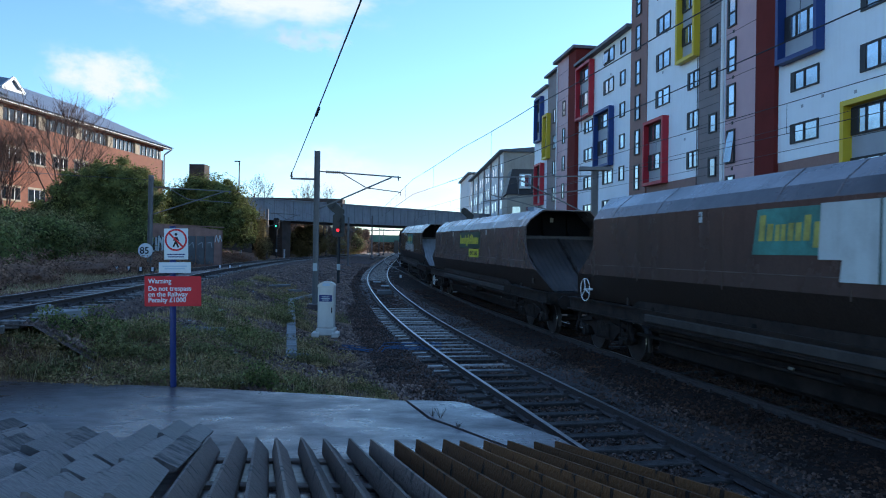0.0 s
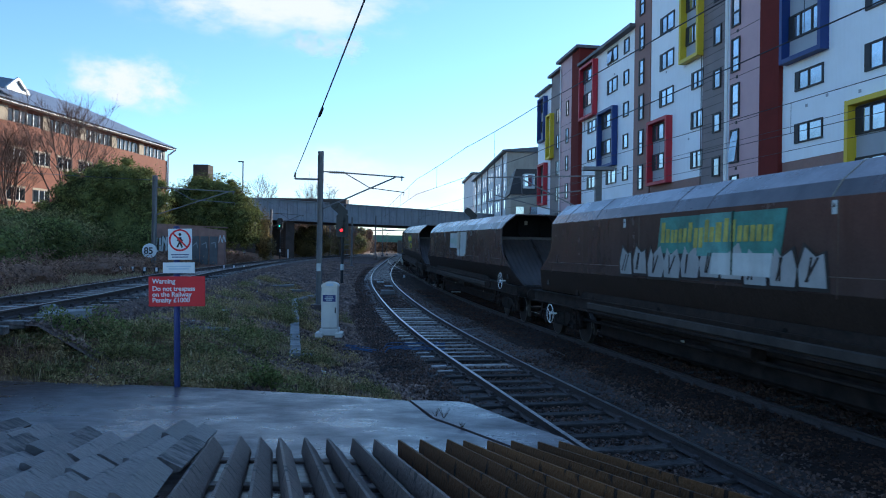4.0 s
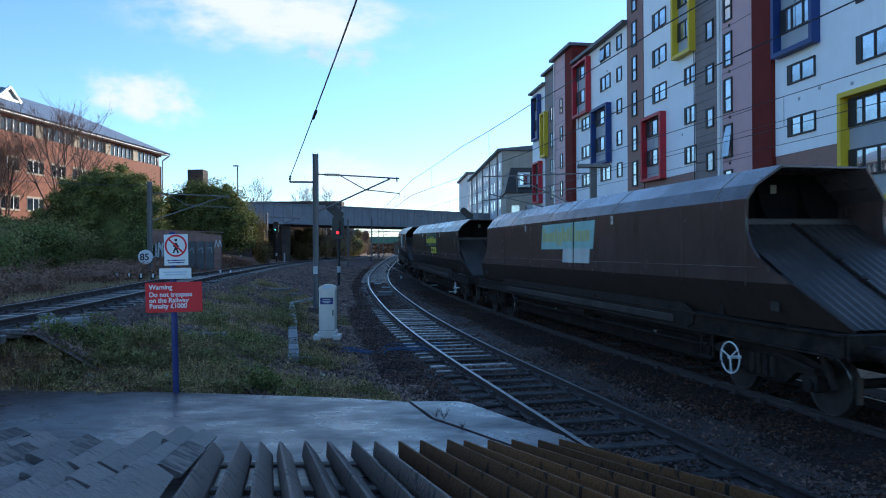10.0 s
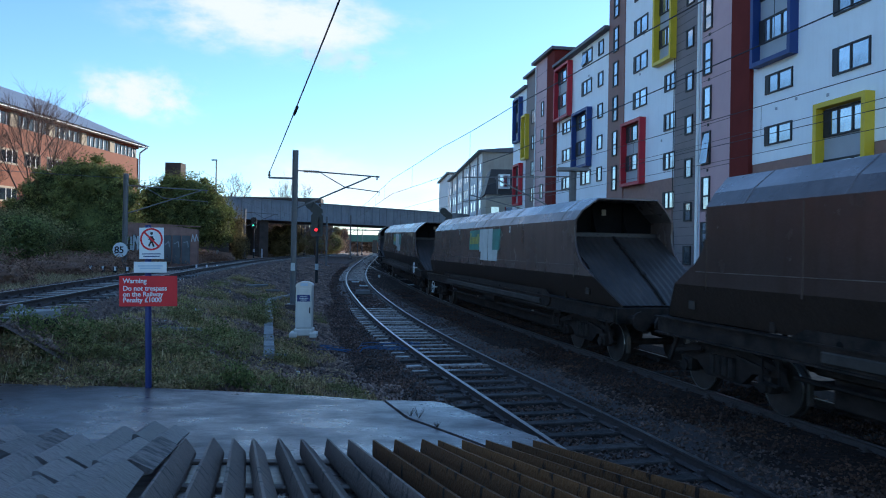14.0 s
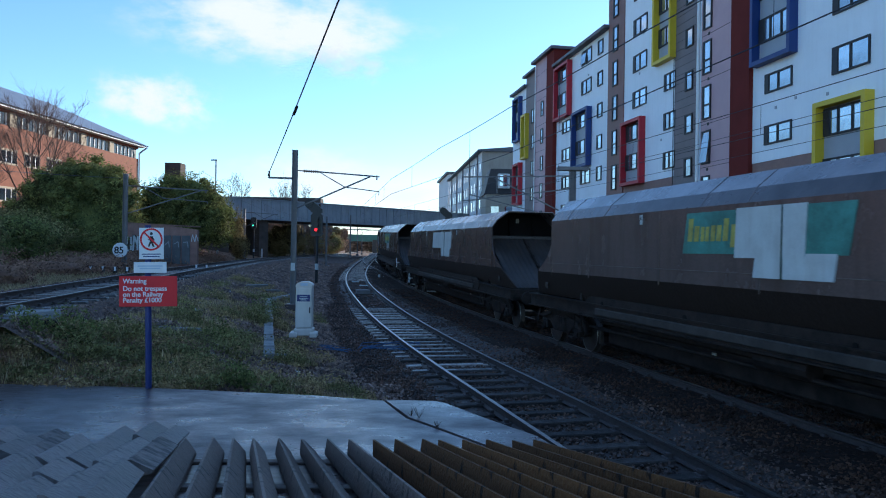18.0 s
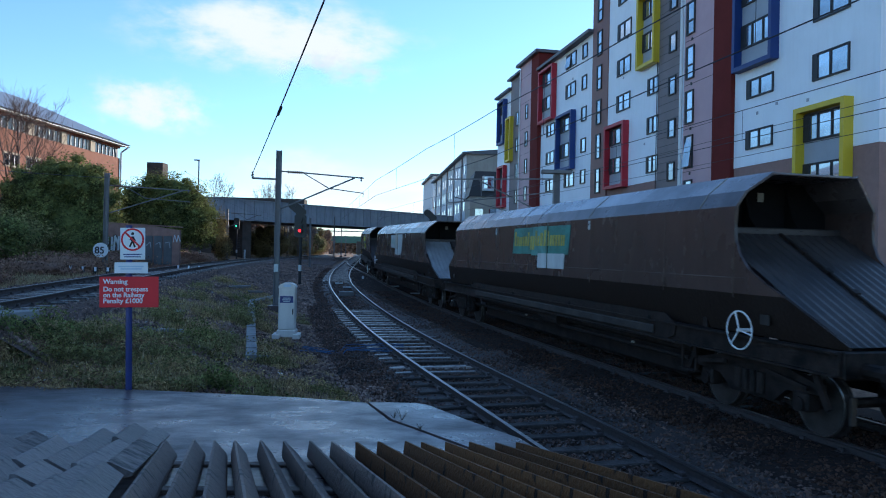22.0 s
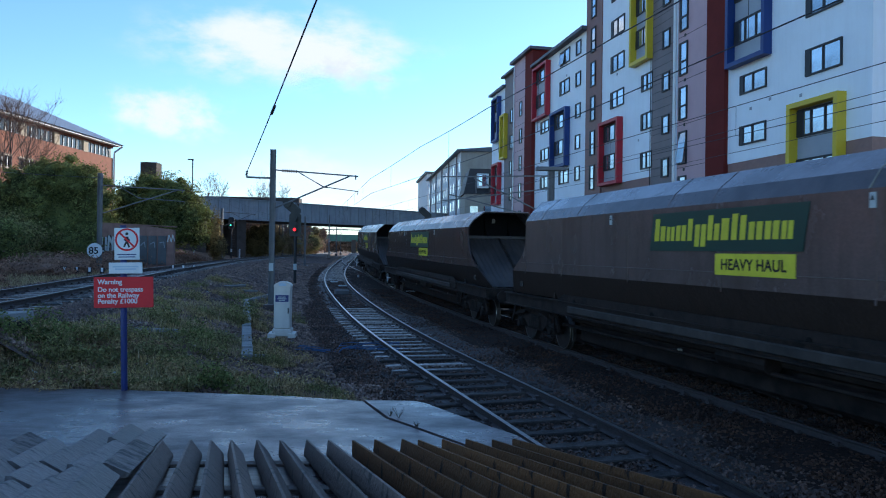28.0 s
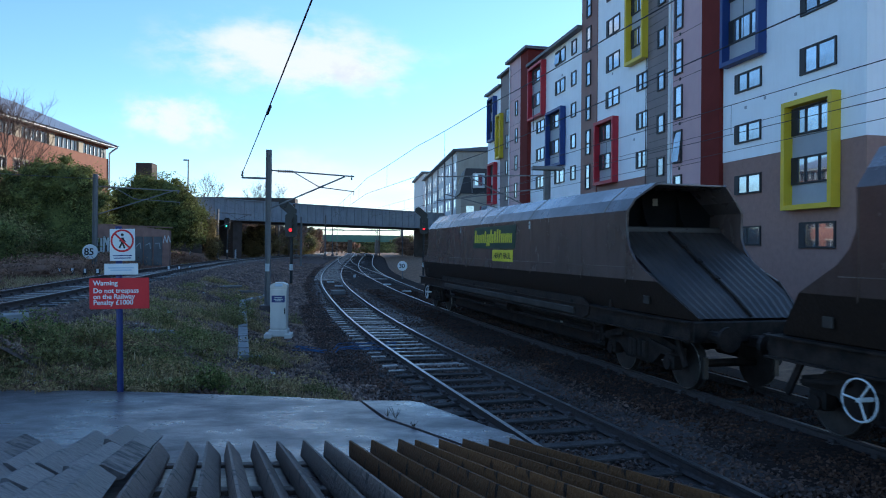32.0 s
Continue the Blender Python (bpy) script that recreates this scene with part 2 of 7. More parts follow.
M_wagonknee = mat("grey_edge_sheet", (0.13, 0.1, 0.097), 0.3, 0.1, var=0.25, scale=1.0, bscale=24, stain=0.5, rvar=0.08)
M_weld = mat("pale_weld_line", (0.16, 0.125, 0.11), 0.5, var=0.3, scale=3)
M_sill = mat("dull_grey_sill_beam", (0.055, 0.043, 0.037), 0.75, 0.1, var=0.35, scale=2.5, bscale=30, stain=0.7)
M_rim = mat("polished_wheel_rim", (0.5, 0.47, 0.44), 0.3, 1.0, var=0.1)
# Lower sheets: darker than the side sheets, with brown stains.
M_wagonlow = mat("dark_lower_paint", (0.036, 0.025, 0.021), 0.45, var=0.5, scale=1.8, bump=0.4, bscale=18, color2=(0.036, 0.024, 0.019), stain=0.6, spec=0.25, piece=0.2)
M_joint = mat("pale_joint_sealant", (0.30, 0.26, 0.2), 0.6, var=0.1)
# Sky light caught by the top sheets is put into this paler base.
M_wagontop = mat("skylit_roof_sheet", (0.24, 0.193, 0.188), 0.27, 0.15, var=0.25, scale=0.7, bscale=20, stain=0.25, rvar=0.1)
M_wagonend = mat("bare_slope_sheet", (0.06, 0.046, 0.04), 0.5, 0.0, var=0.3, scale=1.0, bscale=30, stain=0.6)
M_under = mat("grimy_underframe", (0.032, 0.021, 0.017), 0.65, 0.0, var=0.45, scale=4, bump=0.3, spec=0.25)
M_tyre = mat("worn_wheel_steel", (0.12, 0.10, 0.09), 0.45, 0.7, var=0.2, scale=4)
M_logogreen = mat("dark_green_panel", (0.012, 0.05, 0.035), 0.45, var=0.1, scale=1)
M_logoyellow = mat("logo_yellow", (0.68, 0.62, 0.04), 0.45, var=0.08, scale=3)
M_teal = mat("faded_teal_panel", (0.085, 0.29, 0.245), 0.5, var=0.28, scale=2, stain=0.4)
M_paper = mat("pale_patch", (0.55, 0.58, 0.58), 0.5, var=0.1, scale=2, stain=0.3)

# ---- plan: the lines of the tracks ----
PATH_A = [(-300, 48.0), (-120, 22.5), (-40, 11.0), (-10, 6.35), (0, 4.55), (5, 3.6), (9.6, 2.62), (12, 2.05), (13.7, 1.6), (15.8, 1.12), (19.8, 0.3), (23.5, -0.42), (28.6, -1.35), (36, -2.55), (45.5, -4.0), (50, -4.55), (54.6, -5.0), (60, -5.45), (64.5, -5.75), (71.5, -6.05), (77, -6.25), (90, -6.65), (120, -8.0), (170, -10.8), (300, -20)]
PATH_B = [(-400, 66.7), (-120, 27.0), (-40, 15.5), (-10, 10.9), (0, 9.1), (6, 7.85), (11.8, 6.55), (15.7, 5.72), (20.2, 4.85), (27, 3.45), (34.2, 2.05), (41.2, 0.78), (47, -0.2), (53, -1.15), (60, -2.1), (72, -3.2), (85, -3.7), (104, -4.2), (131, -5.0), (170, -7.0), (450, -26)]
PATH_L = [(-300, -13.0), (-60, -6.0), (0, -7.1), (9, -7.75), (15, -8.5), (20, -9.15), (25, -9.85), (30, -10.55), (40, -11.75), (50, -13.05), (58, -13.95), (75, -15.2), (95, -15.8), (120, -16.2), (170, -18.0), (300, -27)]
PATH_X = [(53, -1.15), (57, -1.75), (62, -2.65), (68, -3.75), (74, -4.85), (80, -5.75), (86, -6.3), (92, -6.72)]


def rise(y):
    s = min(max((y - 20) / 95, 0), 1)
    return 1.6 * s * s * (3 - 2 * s)


class Line:
    """A smooth line in plan through (y, x) points, with its length s (0 where y = 0) and a height."""

    def __init__(self, pts, height):
        p = np.array(pts, float)
        self.y = np.arange(p[0, 0], p[-1, 0] + 0.01, 0.5)
        x = np.interp(self.y, p[:, 0], p[:, 1])
        k = np.exp(-0.5 * (np.arange(-24, 25) / 8.0) ** 2)
        lo = x[0] + (x[1] - x[0]) * np.arange(-24, 0)
        hi = x[-1] + (x[-1] - x[-2]) * np.arange(1, 25)
        self.x = np.convolve(np.concatenate([lo, x, hi]), k / k.sum(), "valid")
        s = np.concatenate([[0], np.cumsum(np.hypot(np.diff(self.x), np.diff(self.y)))])
        self.s = s - np.interp(0, self.y, s)
        self.height = height

    def at(self, s, off=0.0, up=0.0):
        """The point at length s, off metres to the left of the line (towards smaller x)."""
        x, y = np.interp(s, self.s, self.x), np.interp(s, self.s, self.y)
        dx = np.interp(s + 0.4, self.s, self.x) - np.interp(s - 0.4, self.s, self.x)
        dy = np.interp(s + 0.4, self.s, self.y) - np.interp(s - 0.4, self.s, self.y)
        d = max(math.hypot(dx, dy), 1e-9)
        return Vector((x - dy / d * off, y + dx / d * off, self.height(y) + up))

    def x_at(self, y):
        return float(np.interp(y, self.y, self.x))

    def s_at(self, y):
        return float(np.interp(y, self.y, self.s))


LA, LB, LX = Line(PATH_A, rise), Line(PATH_B, rise), Line(PATH_X, rise)
LL = Line(PATH_L, lambda y: 1.44 + 0.11 * min(max((y - 16) / 16, 0), 1) + 0.09 * min(max((y - 34) / 80, 0), 1))


def ground_z(x, y):
    """The height of the ground."""
    xa, xb, xl = LA.x_at(min(max(y, -200), 250)), LB.x_at(min(max(y, -200), 250)), LL.x_at(min(max(y, -200), 250))
    low, high = rise(y) - 0.42, LL.height(y) - 0.45
    if x > xa - 1.9:
        z = low
        if x > xb + 3.0:
            z = low + min((x - xb - 3.0) * 0.15, 0.25)
    elif x > xl + 1.7:
        w = (x - xl - 1.7) / max(xa - 1.9 - xl - 1.7, 0.1)
        w = min(max(w, 0), 1)
        z = high + (low + 0.1 - high) * (w * w * (3 - 2 * w))
    else:
        w = min(max((xl - 2.6 - x) / 14.0, 0), 1)
        z = high + 1.7 * w * w * (3 - 2 * w)
    if 9.0 < y < 14.5 and x < xa - 1.9:
        near = min(max((y - 10.85) / 0.7, 0), 1)
        z = min(z + 0.08 * near, 1.08, 0.38 + 0.26 * max(0, y - 10.9) + 0.36 * near * max(0, xl + 2.6 - x))
    return z
# ---- ground ----
def graded(a, b, c, step, grow):
    """Coordinates with a fine step between a and b, growing out to +-c."""
    mid = list(np.arange(a, b + 1e-6, step))
    hi, s = [], step
    while (hi[-1] if hi else b) < c:
        s *= grow
        hi.append((hi[-1] if hi else b) + s)
    lo, s = [], step
    while (lo[-1] if lo else a) > -c:
        s *= grow
        lo.append((lo[-1] if lo else a) - s)
    return lo[::-1] + mid + hi


gx, gy = graded(-26, 14, 1800, 0.25, 1.25), graded(4, 60, 1800, 0.25, 1.22)
gv, gf = [], []
for y in gy:
    for x in gx:
        z = ground_z(x, y)
        if -26 <= x <= 14 and 8 < y < 60 and LL.x_at(y) + 1.8 < x < LA.x_at(y) - 1.8:
            z += 0.09 * noise.noise((x * 0.7, y * 0.7, 0)) + 0.04 * noise.noise((x * 2.1, y * 2.1, 3))
        if y < 10.1 and x < LA.x_at(y) - 1.2:
            z = min(z, 0.1)
        gv.append((x, y, z))
nx = len(gx)
for j in range(len(gy) - 1):
    for i in range(nx - 1):
        a = j * nx + i
        gf.append((a, a + 1, a + 1 + nx, a + nx))
ground = tagged(link("ground", raw("ground", gv, gf), M_earth), "rough trackside earth with weeds and grass", "ground", kind="structure")


# ---- tracks ----
def strip(line, s0, s1, step, section):
    """A band along the line; section: (off, up) points from left to right."""
    vs, fs = [], []
    n = len(section)
    ss = np.arange(s0, s1 + step * 0.5, step)
    for i, s in enumerate(ss):
        for off, up in section:
            vs.append(line.at(s, off, up))
        if i:
            for k in range(n - 1):
                a = (i - 1) * n + k
                fs.append((a, a + 1, a + 1 + n, a + n))
    return vs, fs


def bed(line, s0, s1, wl, wr, name):
    sec = [(wl + 0.55, -0.55), (wl, -0.2), (1.0, -0.185), (0.45, -0.2), (-0.45, -0.2), (-1.0, -0.185), (-wr, -0.2), (-wr - 0.55, -0.55)]
    lift = {"ballast_bed_1": (0, -0.02, 0, -0.01, -0.01, 0.03, 0.05, 0), "ballast_bed_2": (0, 0.05, 0.06, 0.05, 0.05, 0.06, 0.05, 0)}.get(name)
    if lift:
        sec = [(a, b + c) for (a, b), c in zip(sec, lift)]
    if line is LL:
        sec[-1] = (-wr - 1.2, -0.95)
    vs, fs = strip(line, s0, s1, 1.0, sec)
    for v in vs:
        v.z += 0.03 * noise.noise((v.x * 1.9, v.y * 1.9, 1)) + 0.02 * noise.noise((v.x * 5, v.y * 5, 2))
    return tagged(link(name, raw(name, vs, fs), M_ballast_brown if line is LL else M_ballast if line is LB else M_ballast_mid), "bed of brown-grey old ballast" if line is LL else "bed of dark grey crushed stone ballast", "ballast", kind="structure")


RAIL = [(0.036, 0.0), (0.036, -0.03), (0.012, -0.05), (0.012, -0.12), (0.07, -0.145), (0.07, -0.155)]


def rail(line, s0, s1, off, parent):
    half = RAIL
    sec = [(off + a, b) for a, b in half[::-1]] + [(off - a, b) for a, b in half]
    vs, fs = strip(line, s0, s1, 1.0, sec)
    me = raw("rail", vs, fs)
    me.materials.append(M_railside)
    me.materials.append(M_railtop)
    n = len(sec) - 1
    for i, p in enumerate(me.polygons):
        p.material_index = 1 if i % n == len(half) - 1 else 0
    ob = link("rail", me, None, parent)
    return ob


def sleeper_mesh():
    bm = bmesh.new()
    box(bm, (0, 0, -0.2), (2.55, 0.22, 0.13), 0.015)
    return finish(bm, "sleeper")


def chair_mesh():
    bm = bmesh.new()
    box(bm, (0, 0, -0.135), (0.34, 0.17, 0.035), 0.01)
    box(bm, (0.1, 0, -0.1), (0.06, 0.1, 0.07), 0.01)
    box(bm, (-0.1, 0, -0.1), (0.06, 0.1, 0.07), 0.01)
    return finish(bm, "rail_chair")


SLEEPER, CHAIR = sleeper_mesh(), chair_mesh()
SLEEPER.materials.append(M_sleeper)
CHAIR.materials.append(M_railside)
SLEEPER_NEAR = SLEEPER.copy()
SLEEPER_NEAR.materials[0] = M_sleeper_near


def track(line, s0, s1, near, label, step=0.72, smat=None):
    """A track: two rails, its sleepers; near: the stretch whose sleepers are single pieces."""
    t = thing("track", label, "railway track", kind="structure")
    smat = smat or M_sleeper
    sme = SLEEPER
    if smat is not M_sleeper:
        sme = SLEEPER.copy()
        sme.materials[0] = smat
    for off in (0.7525, -0.7525):
        rail(line, s0, s1, off, t)
    rv, rf = [], []
    for k in range(int(s0 / step), int(s1 / step)):
        s = k * step
        p = line.at(s)
        q = line.at(s + 0.3) - line.at(s - 0.3)
        m = Matrix.Translation(p) @ pose(0, 0, random.uniform(-0.03, 0.008) - (0.075 if line is LA and 33 < s < 53 else 0.0), 0, 0, math.degrees(math.atan2(q.y, q.x)) - 90 + random.uniform(-1.5, 1.5))
        if near[0] < s < near[1]:
            # the nearest sleepers take the copy with shade in its colour
            me_ = SLEEPER_NEAR if line is LA and s < 14.5 + 5 * random.random() else sme
            ob = link("sleeper", me_, None, t, m=m)
            for off in (0.7525, -0.7525):
                link("rail_chair", CHAIR, None, ob, m=pose(off, 0, 0))
        elif -60 < s < 230:
            base = len(rv)
            rv += [m @ v.co for v in SLEEPER.vertices]
            rf += [[base + i for i in f.vertices] for f in SLEEPER.polygons]
    if rv:
        tagged(link("far_sleepers", raw("far_sleepers", rv, rf), smat, t), kind="stuff")
    return t


bed(LA, LA.s_at(-60), LA.s_at(7.5), 1.3, 2.6, "ballast_bed_0")
bed(LA, LA.s_at(7.5), LA.s_at(250), 1.4, 2.6, "ballast_bed_1")
bed(LB, LB.s_at(-60), LB.s_at(250), 2.6, 2.2, "ballast_bed_2")
bed(LL, LL.s_at(11.3), LL.s_at(250), 1.9, 1.5, "ballast_bed_3")
# stony ground between the raised track and the curve
yv, yf = [], []
ys_ = list(np.arange(33, 125, 1.0))
for j, y in enumerate(ys_):
    lo, hi = LL.x_at(y) + 1.2, LA.x_at(y) - 1.7
    for i in range(15):
        x = lo + (hi - lo) * i / 14
        edge = 0.25 if j == 0 or i in (0, 14) else 0.0
        yv.append((x, y, ground_z(x, y) + 0.11 - edge + 0.06 * noise.noise((x * 0.8, y * 0.8, 4)) + 0.03 * noise.noise((x * 2.7, y * 2.7, 6))))
        if i and j:
            a = (j - 1) * 15 + i - 1
            yf.append((a, a + 1, a + 16, a + 15))
tagged(link("ballast_bed_4", raw("ballast_bed_4", yv, yf), M_ballast_brown), "spread of dark crushed stone between the tracks", "ballast", kind="structure")
track(LA, LA.s_at(-60), LA.s_at(250), (7, 48), "curved railway track with shiny rails on pale timber sleepers")
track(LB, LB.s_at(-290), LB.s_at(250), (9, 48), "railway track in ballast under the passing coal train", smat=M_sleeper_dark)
track(LL, LL.s_at(-60), LL.s_at(250), (8, 40), "railway track with rusty-sided rails on the raised side")
track(LX, LX.s_at(54), LX.s_at(91), (0, 0), "crossover track joining the two curved tracks")
# ---- platform end ----
SLAB_Z = 0.45
platform = thing("platform_end", "wet concrete platform end with cracked slabs", "platform", kind="structure")
bm = bmesh.new()
slab(bm, [(-12, 10.95), (-6.7, 10.85), (-5.39, 10.78), (-4.06, 10.67), (-2.73, 10.43), (-1.46, 10.2), (-0.5, 9.9), (-0.16, 8.87), (0.12, 8.48), (0.75, 7.55), (1.33, 6.9), (1.6, 4.0), (-12, 4.0)], -0.3, SLAB_Z)
part("concrete_slab", bm, M_conc, platform)
bm = bmesh.new()
slab(bm, [(-0.47, 9.9), (0.2, 9.86), (0.36, 9.72), (0.85, 8.82), (1.34, 8.02), (1.62, 7.0), (1.36, 6.9), (0.78, 7.56), (0.15, 8.5), (-0.12, 8.88)], -0.3, SLAB_Z + 0.012)
part("concrete_slab", bm, M_conc, platform, "paler concrete corner slab")
bm = bmesh.new()
plate(bm, [(-12, 3.9, 0.93), (2.1, 3.9, 0.93), (1.45, 7.1, SLAB_Z + 0.01), (-12, 7.1, SLAB_Z + 0.01)], (0, 0.15, 1), 0.2)
part("ramp", bm, M_conc, platform)
bm = bmesh.new()
slab(bm, [(-12, 3.9), (2.1, 3.9), (2.95, 0), (4.7, -10), (9.0, -38), (-3, -38), (-12, -10)], -0.3, 0.93)
part("deck", bm, M_conc, platform)

# timber strips of the trespass guard, on the ramp
guard = thing("trespass_guard", "weathered arris timber anti-trespass guard on the platform ramp", "trespass guard")
G_DIR = Vector((math.sin(radians(-13.5)), math.cos(radians(-13.5)), 0))
G_Y1 = 7.15


def guard_z(y):
    return 0.97 - (y - 4.0) * 0.155


def arris(length, sec, m_):
    """A strip with the cross section sec (x, z), its far end cut aslant."""
    bm = bmesh.new()
    top = max(z for _, z in sec)
    lo = [bm.verts.new((x, 0, z)) for x, z in sec]
    hi = [bm.verts.new((x, length - 0.05 * (1 - z / top), z)) for x, z in sec]
    n = len(sec)
    bm.faces.new(lo)
    bm.faces.new(hi[::-1])
    for i in range(n):
        bm.faces.new((lo[i], hi[i], hi[(i + 1) % n], lo[(i + 1) % n]))
    me = finish(bm, "timber_strip")
    me.materials.append(m_)
    return me


SEC_R = [(-0.075, 0), (0.085, 0), (0.075, 0.03), (-0.035, 0.155), (-0.055, 0.155), (-0.075, 0.03)]
SEC_L = [(-0.07, 0), (0.1, 0), (0.115, 0.025), (-0.03, 0.115), (-0.055, 0.115), (-0.07, 0.035)]
ARRIS, ARRIS2 = arris(3.4, SEC_R, M_timber), arris(3.4, SEC_R, M_timber_brown)
for k in range(-9, 7):
    x = -0.17 + k * 0.232
    y = G_Y1 + random.uniform(-0.025, 0.025)
    end = Vector((x, y, guard_z(y)))
    start = end - G_DIR * 3.3
    start.z = guard_z(start.y)
    d = end - start
    m = Matrix.Translation(start) @ d.to_track_quat("Y", "Z").to_matrix().to_4x4() @ pose(0, 0, 0, 0, random.uniform(-5, 5), random.uniform(-0.7, 0.7))
    link("timber_strip", ARRIS if k < -1 else ARRIS2, None, guard, m=m)
for y in (6.72, 5.4, 4.3):
    bm = bmesh.new()
    c = -2.16 - (y - 7.15) * 0.24 + 1.75
    box(bm, (c, y, guard_z(y) - 0.03), (3.9, 0.1, 0.06), 0.006)
    part("bearer", bm, M_timber, guard, "pale timber bearer")
guard2 = thing("trespass_guard", "loose pale timber guard panel lying beside the ramp guard", "trespass guard", m=pose(-2.42, 6.95, 0.62, 0, 0, 13.5))
PIECES = [[(n_, arris(n_, SEC_L, m_)) for n_ in (0.75, 1.05, 1.5)] for m_ in (M_timber_pale, M_timber_rot)]
for k in range(30):
    y = -3.45 + 0.0509 * k + random.uniform(-0.12, 0.12)
    last = y + 3.45 + random.uniform(-0.15, 0.12)
    lean, turn = random.uniform(-4, 10), random.uniform(-2, 2)
    while y < last - 0.4:
        n_, me_ = random.choice(PIECES[1 if random.random() < 0.25 else 0])
        z = 0.55 - (y + 3.45 - 0.0509 * k) * 0.155 + random.uniform(-0.02, 0.025)
        link("timber_strip", me_, None, guard2, m=pose(-0.212 * k + random.uniform(-0.025, 0.025), y, z, -8.8 + random.uniform(-1.5, 1.5), lean + random.uniform(-5, 5), turn + random.uniform(-2, 2)))
        y += n_ + random.uniform(-0.02, 0.03)


# ---- signs ----
def text_mesh(s, size, mat_, parent, m, name="lettering", extrude=0.002):
    cu = bpy.data.curves.new("lettering_curve", "FONT")
    cu.body, cu.size, cu.extrude, cu.align_x, cu.align_y = s, size, extrude, "LEFT", "BOTTOM_BASELINE"
    cu.offset = size * 0.018
    tmp = new("tmp_text", cu)
    me = bpy.data.meshes.new_from_object(tmp.evaluated_get(bpy.context.evaluated_depsgraph_get()))
    bpy.data.objects.remove(tmp)
    bpy.data.curves.remove(cu)
    me.materials.clear()
    return link(name, me, mat_, parent, m=m)


UP = pose(0, 0, 0, 90, 0, 0)
sign = thing("warning_sign_post", "red trespass warning sign and no-walking sign on a dark blue post", "sign", m=pose(-3.99, 10.62, 0.45, 0, -1.2, 0))
bm = bmesh.new()
rod(bm, (0, 0, -0.05), (0.0, 0, 2.4), 0.045, 12)
part("post", bm, M_bluepost, sign, "dark blue painted steel post")
red = bmesh.new()
box(red, (0.03, -0.075, 1.43), (0.84, 0.012, 0.445), 0.004)
redp = part("warning_board", red, M_red, sign, "red warning board with white lettering")
for i, (s, z) in enumerate((("Warning", 1.555), ("Do not trespass", 1.445), ("on the Railway", 1.36), ("Penalty £1000", 1.275))):
    text_mesh(s, 0.098, M_white, redp, pose(-0.335, -0.083, z - 0.005) @ UP)
wb = bmesh.new()
box(wb, (0.08, -0.075, 2.13), (0.355, 0.012, 0.46), 0.004)
wbp = part("no_walking_board", wb, M_white, sign, "white board with a red prohibition ring")
ring = bmesh.new()
for k in range(32):
    a0, a1 = 2 * math.pi * k / 32, 2 * math.pi * (k + 1) / 32
    q = [ring.verts.new((0.08 + r * math.cos(a), -0.083, 2.19 + r * math.sin(a))) for r, a in ((0.165, a0), (0.165, a1), (0.138, a1), (0.138, a0))]
    ring.faces.new(q)
stroke(ring, (0.08 - 0.105, 2.19 + 0.105), (0.08 + 0.105, 2.19 - 0.105), 0.026, -0.0845)
part("prohibition_ring", ring, M_red, wbp)
fig = bmesh.new()
for a, b, w in (((0.08, 2.235), (0.08, 2.17), 0.05), ((0.08, 2.17), (0.115, 2.08), 0.026), ((0.08, 2.17), (0.04, 2.085), 0.026), ((0.08, 2.23), (0.125, 2.175), 0.018), ((0.08, 2.23), (0.04, 2.18), 0.018)):
    stroke(fig, a, b, w, -0.0832)
bmesh.ops.create_circle(fig, cap_ends=True, segments=12, radius=0.022, matrix=pose(0.082, -0.0828, 2.275, 90))
part("walking_pictogram", fig, M_black, wbp)
tx = bmesh.new()
for z, w in ((1.975, 0.27), (1.94, 0.24)):
    box(tx, (0.08, -0.082, z), (w, 0.002, 0.014))
part("small_print", tx, M_bluepost, wbp)
nb = bmesh.new()
box(nb, (0.06, -0.075, 1.78), (0.475, 0.012, 0.16), 0.004)
nbp = part("notice_board", nb, M_white, sign, "blank pale notice board")
tx = bmesh.new()
M_print = mat("pale_blue_print", (0.5, 0.58, 0.68), 0.5, var=0.05)
for z, w in ((1.80, 0.36), (1.765, 0.3)):
    box(tx, (0.06, -0.082, z), (w, 0.002, 0.02))
part("small_print", tx, M_print, nbp)
for z in (1.3, 1.56, 1.99, 2.28, 1.78):
    bm = bmesh.new()
    box(bm, (0, -0.04, z), (0.13, 0.06, 0.03), 0.004)
    part("clamp", bm, M_galv, sign)

# ---- equipment cabinet ----
cab = thing("equipment_cabinet", "pale grey trackside equipment cabinet with a domed lid", "cabinet", m=pose(-3.03, 19.0, 0.24, 0, 0, 4))
M_cab = mat("pale_cabinet_paint", (0.66, 0.6, 0.54), 0.5, var=0.05, scale=2, stain=0.2)
bm = bmesh.new()
box(bm, (0, 0, 0.8), (0.45, 0.46, 1.2), 0.02)
body = part("body", bm, M_cab, cab)
bm = bmesh.new()
box(bm, (0, 0, 0.1), (0.52, 0.55, 0.2), 0.02)
part("plinth", bm, M_cab, cab)
for sx in (-1, 1):
    bm = bmesh.new()
    box(bm, (sx * 0.27, -0.12, 0.03), (0.2, 0.55, 0.13), 0.015)
    part("foot", bm, M_cab, cab)
bm = bmesh.new()
slab(bm, [(-0.235, -0.02), (0.235, -0.02), (0.235, 0.02), (0.2, 0.07), (0.1, 0.115), (-0.1, 0.115), (-0.2, 0.07), (-0.235, 0.02)], -0.24, 0.24)
part("lid", bm, M_cab, cab, m=pose(0, 0, 1.4, 90, 0, 0))
bm = bmesh.new()
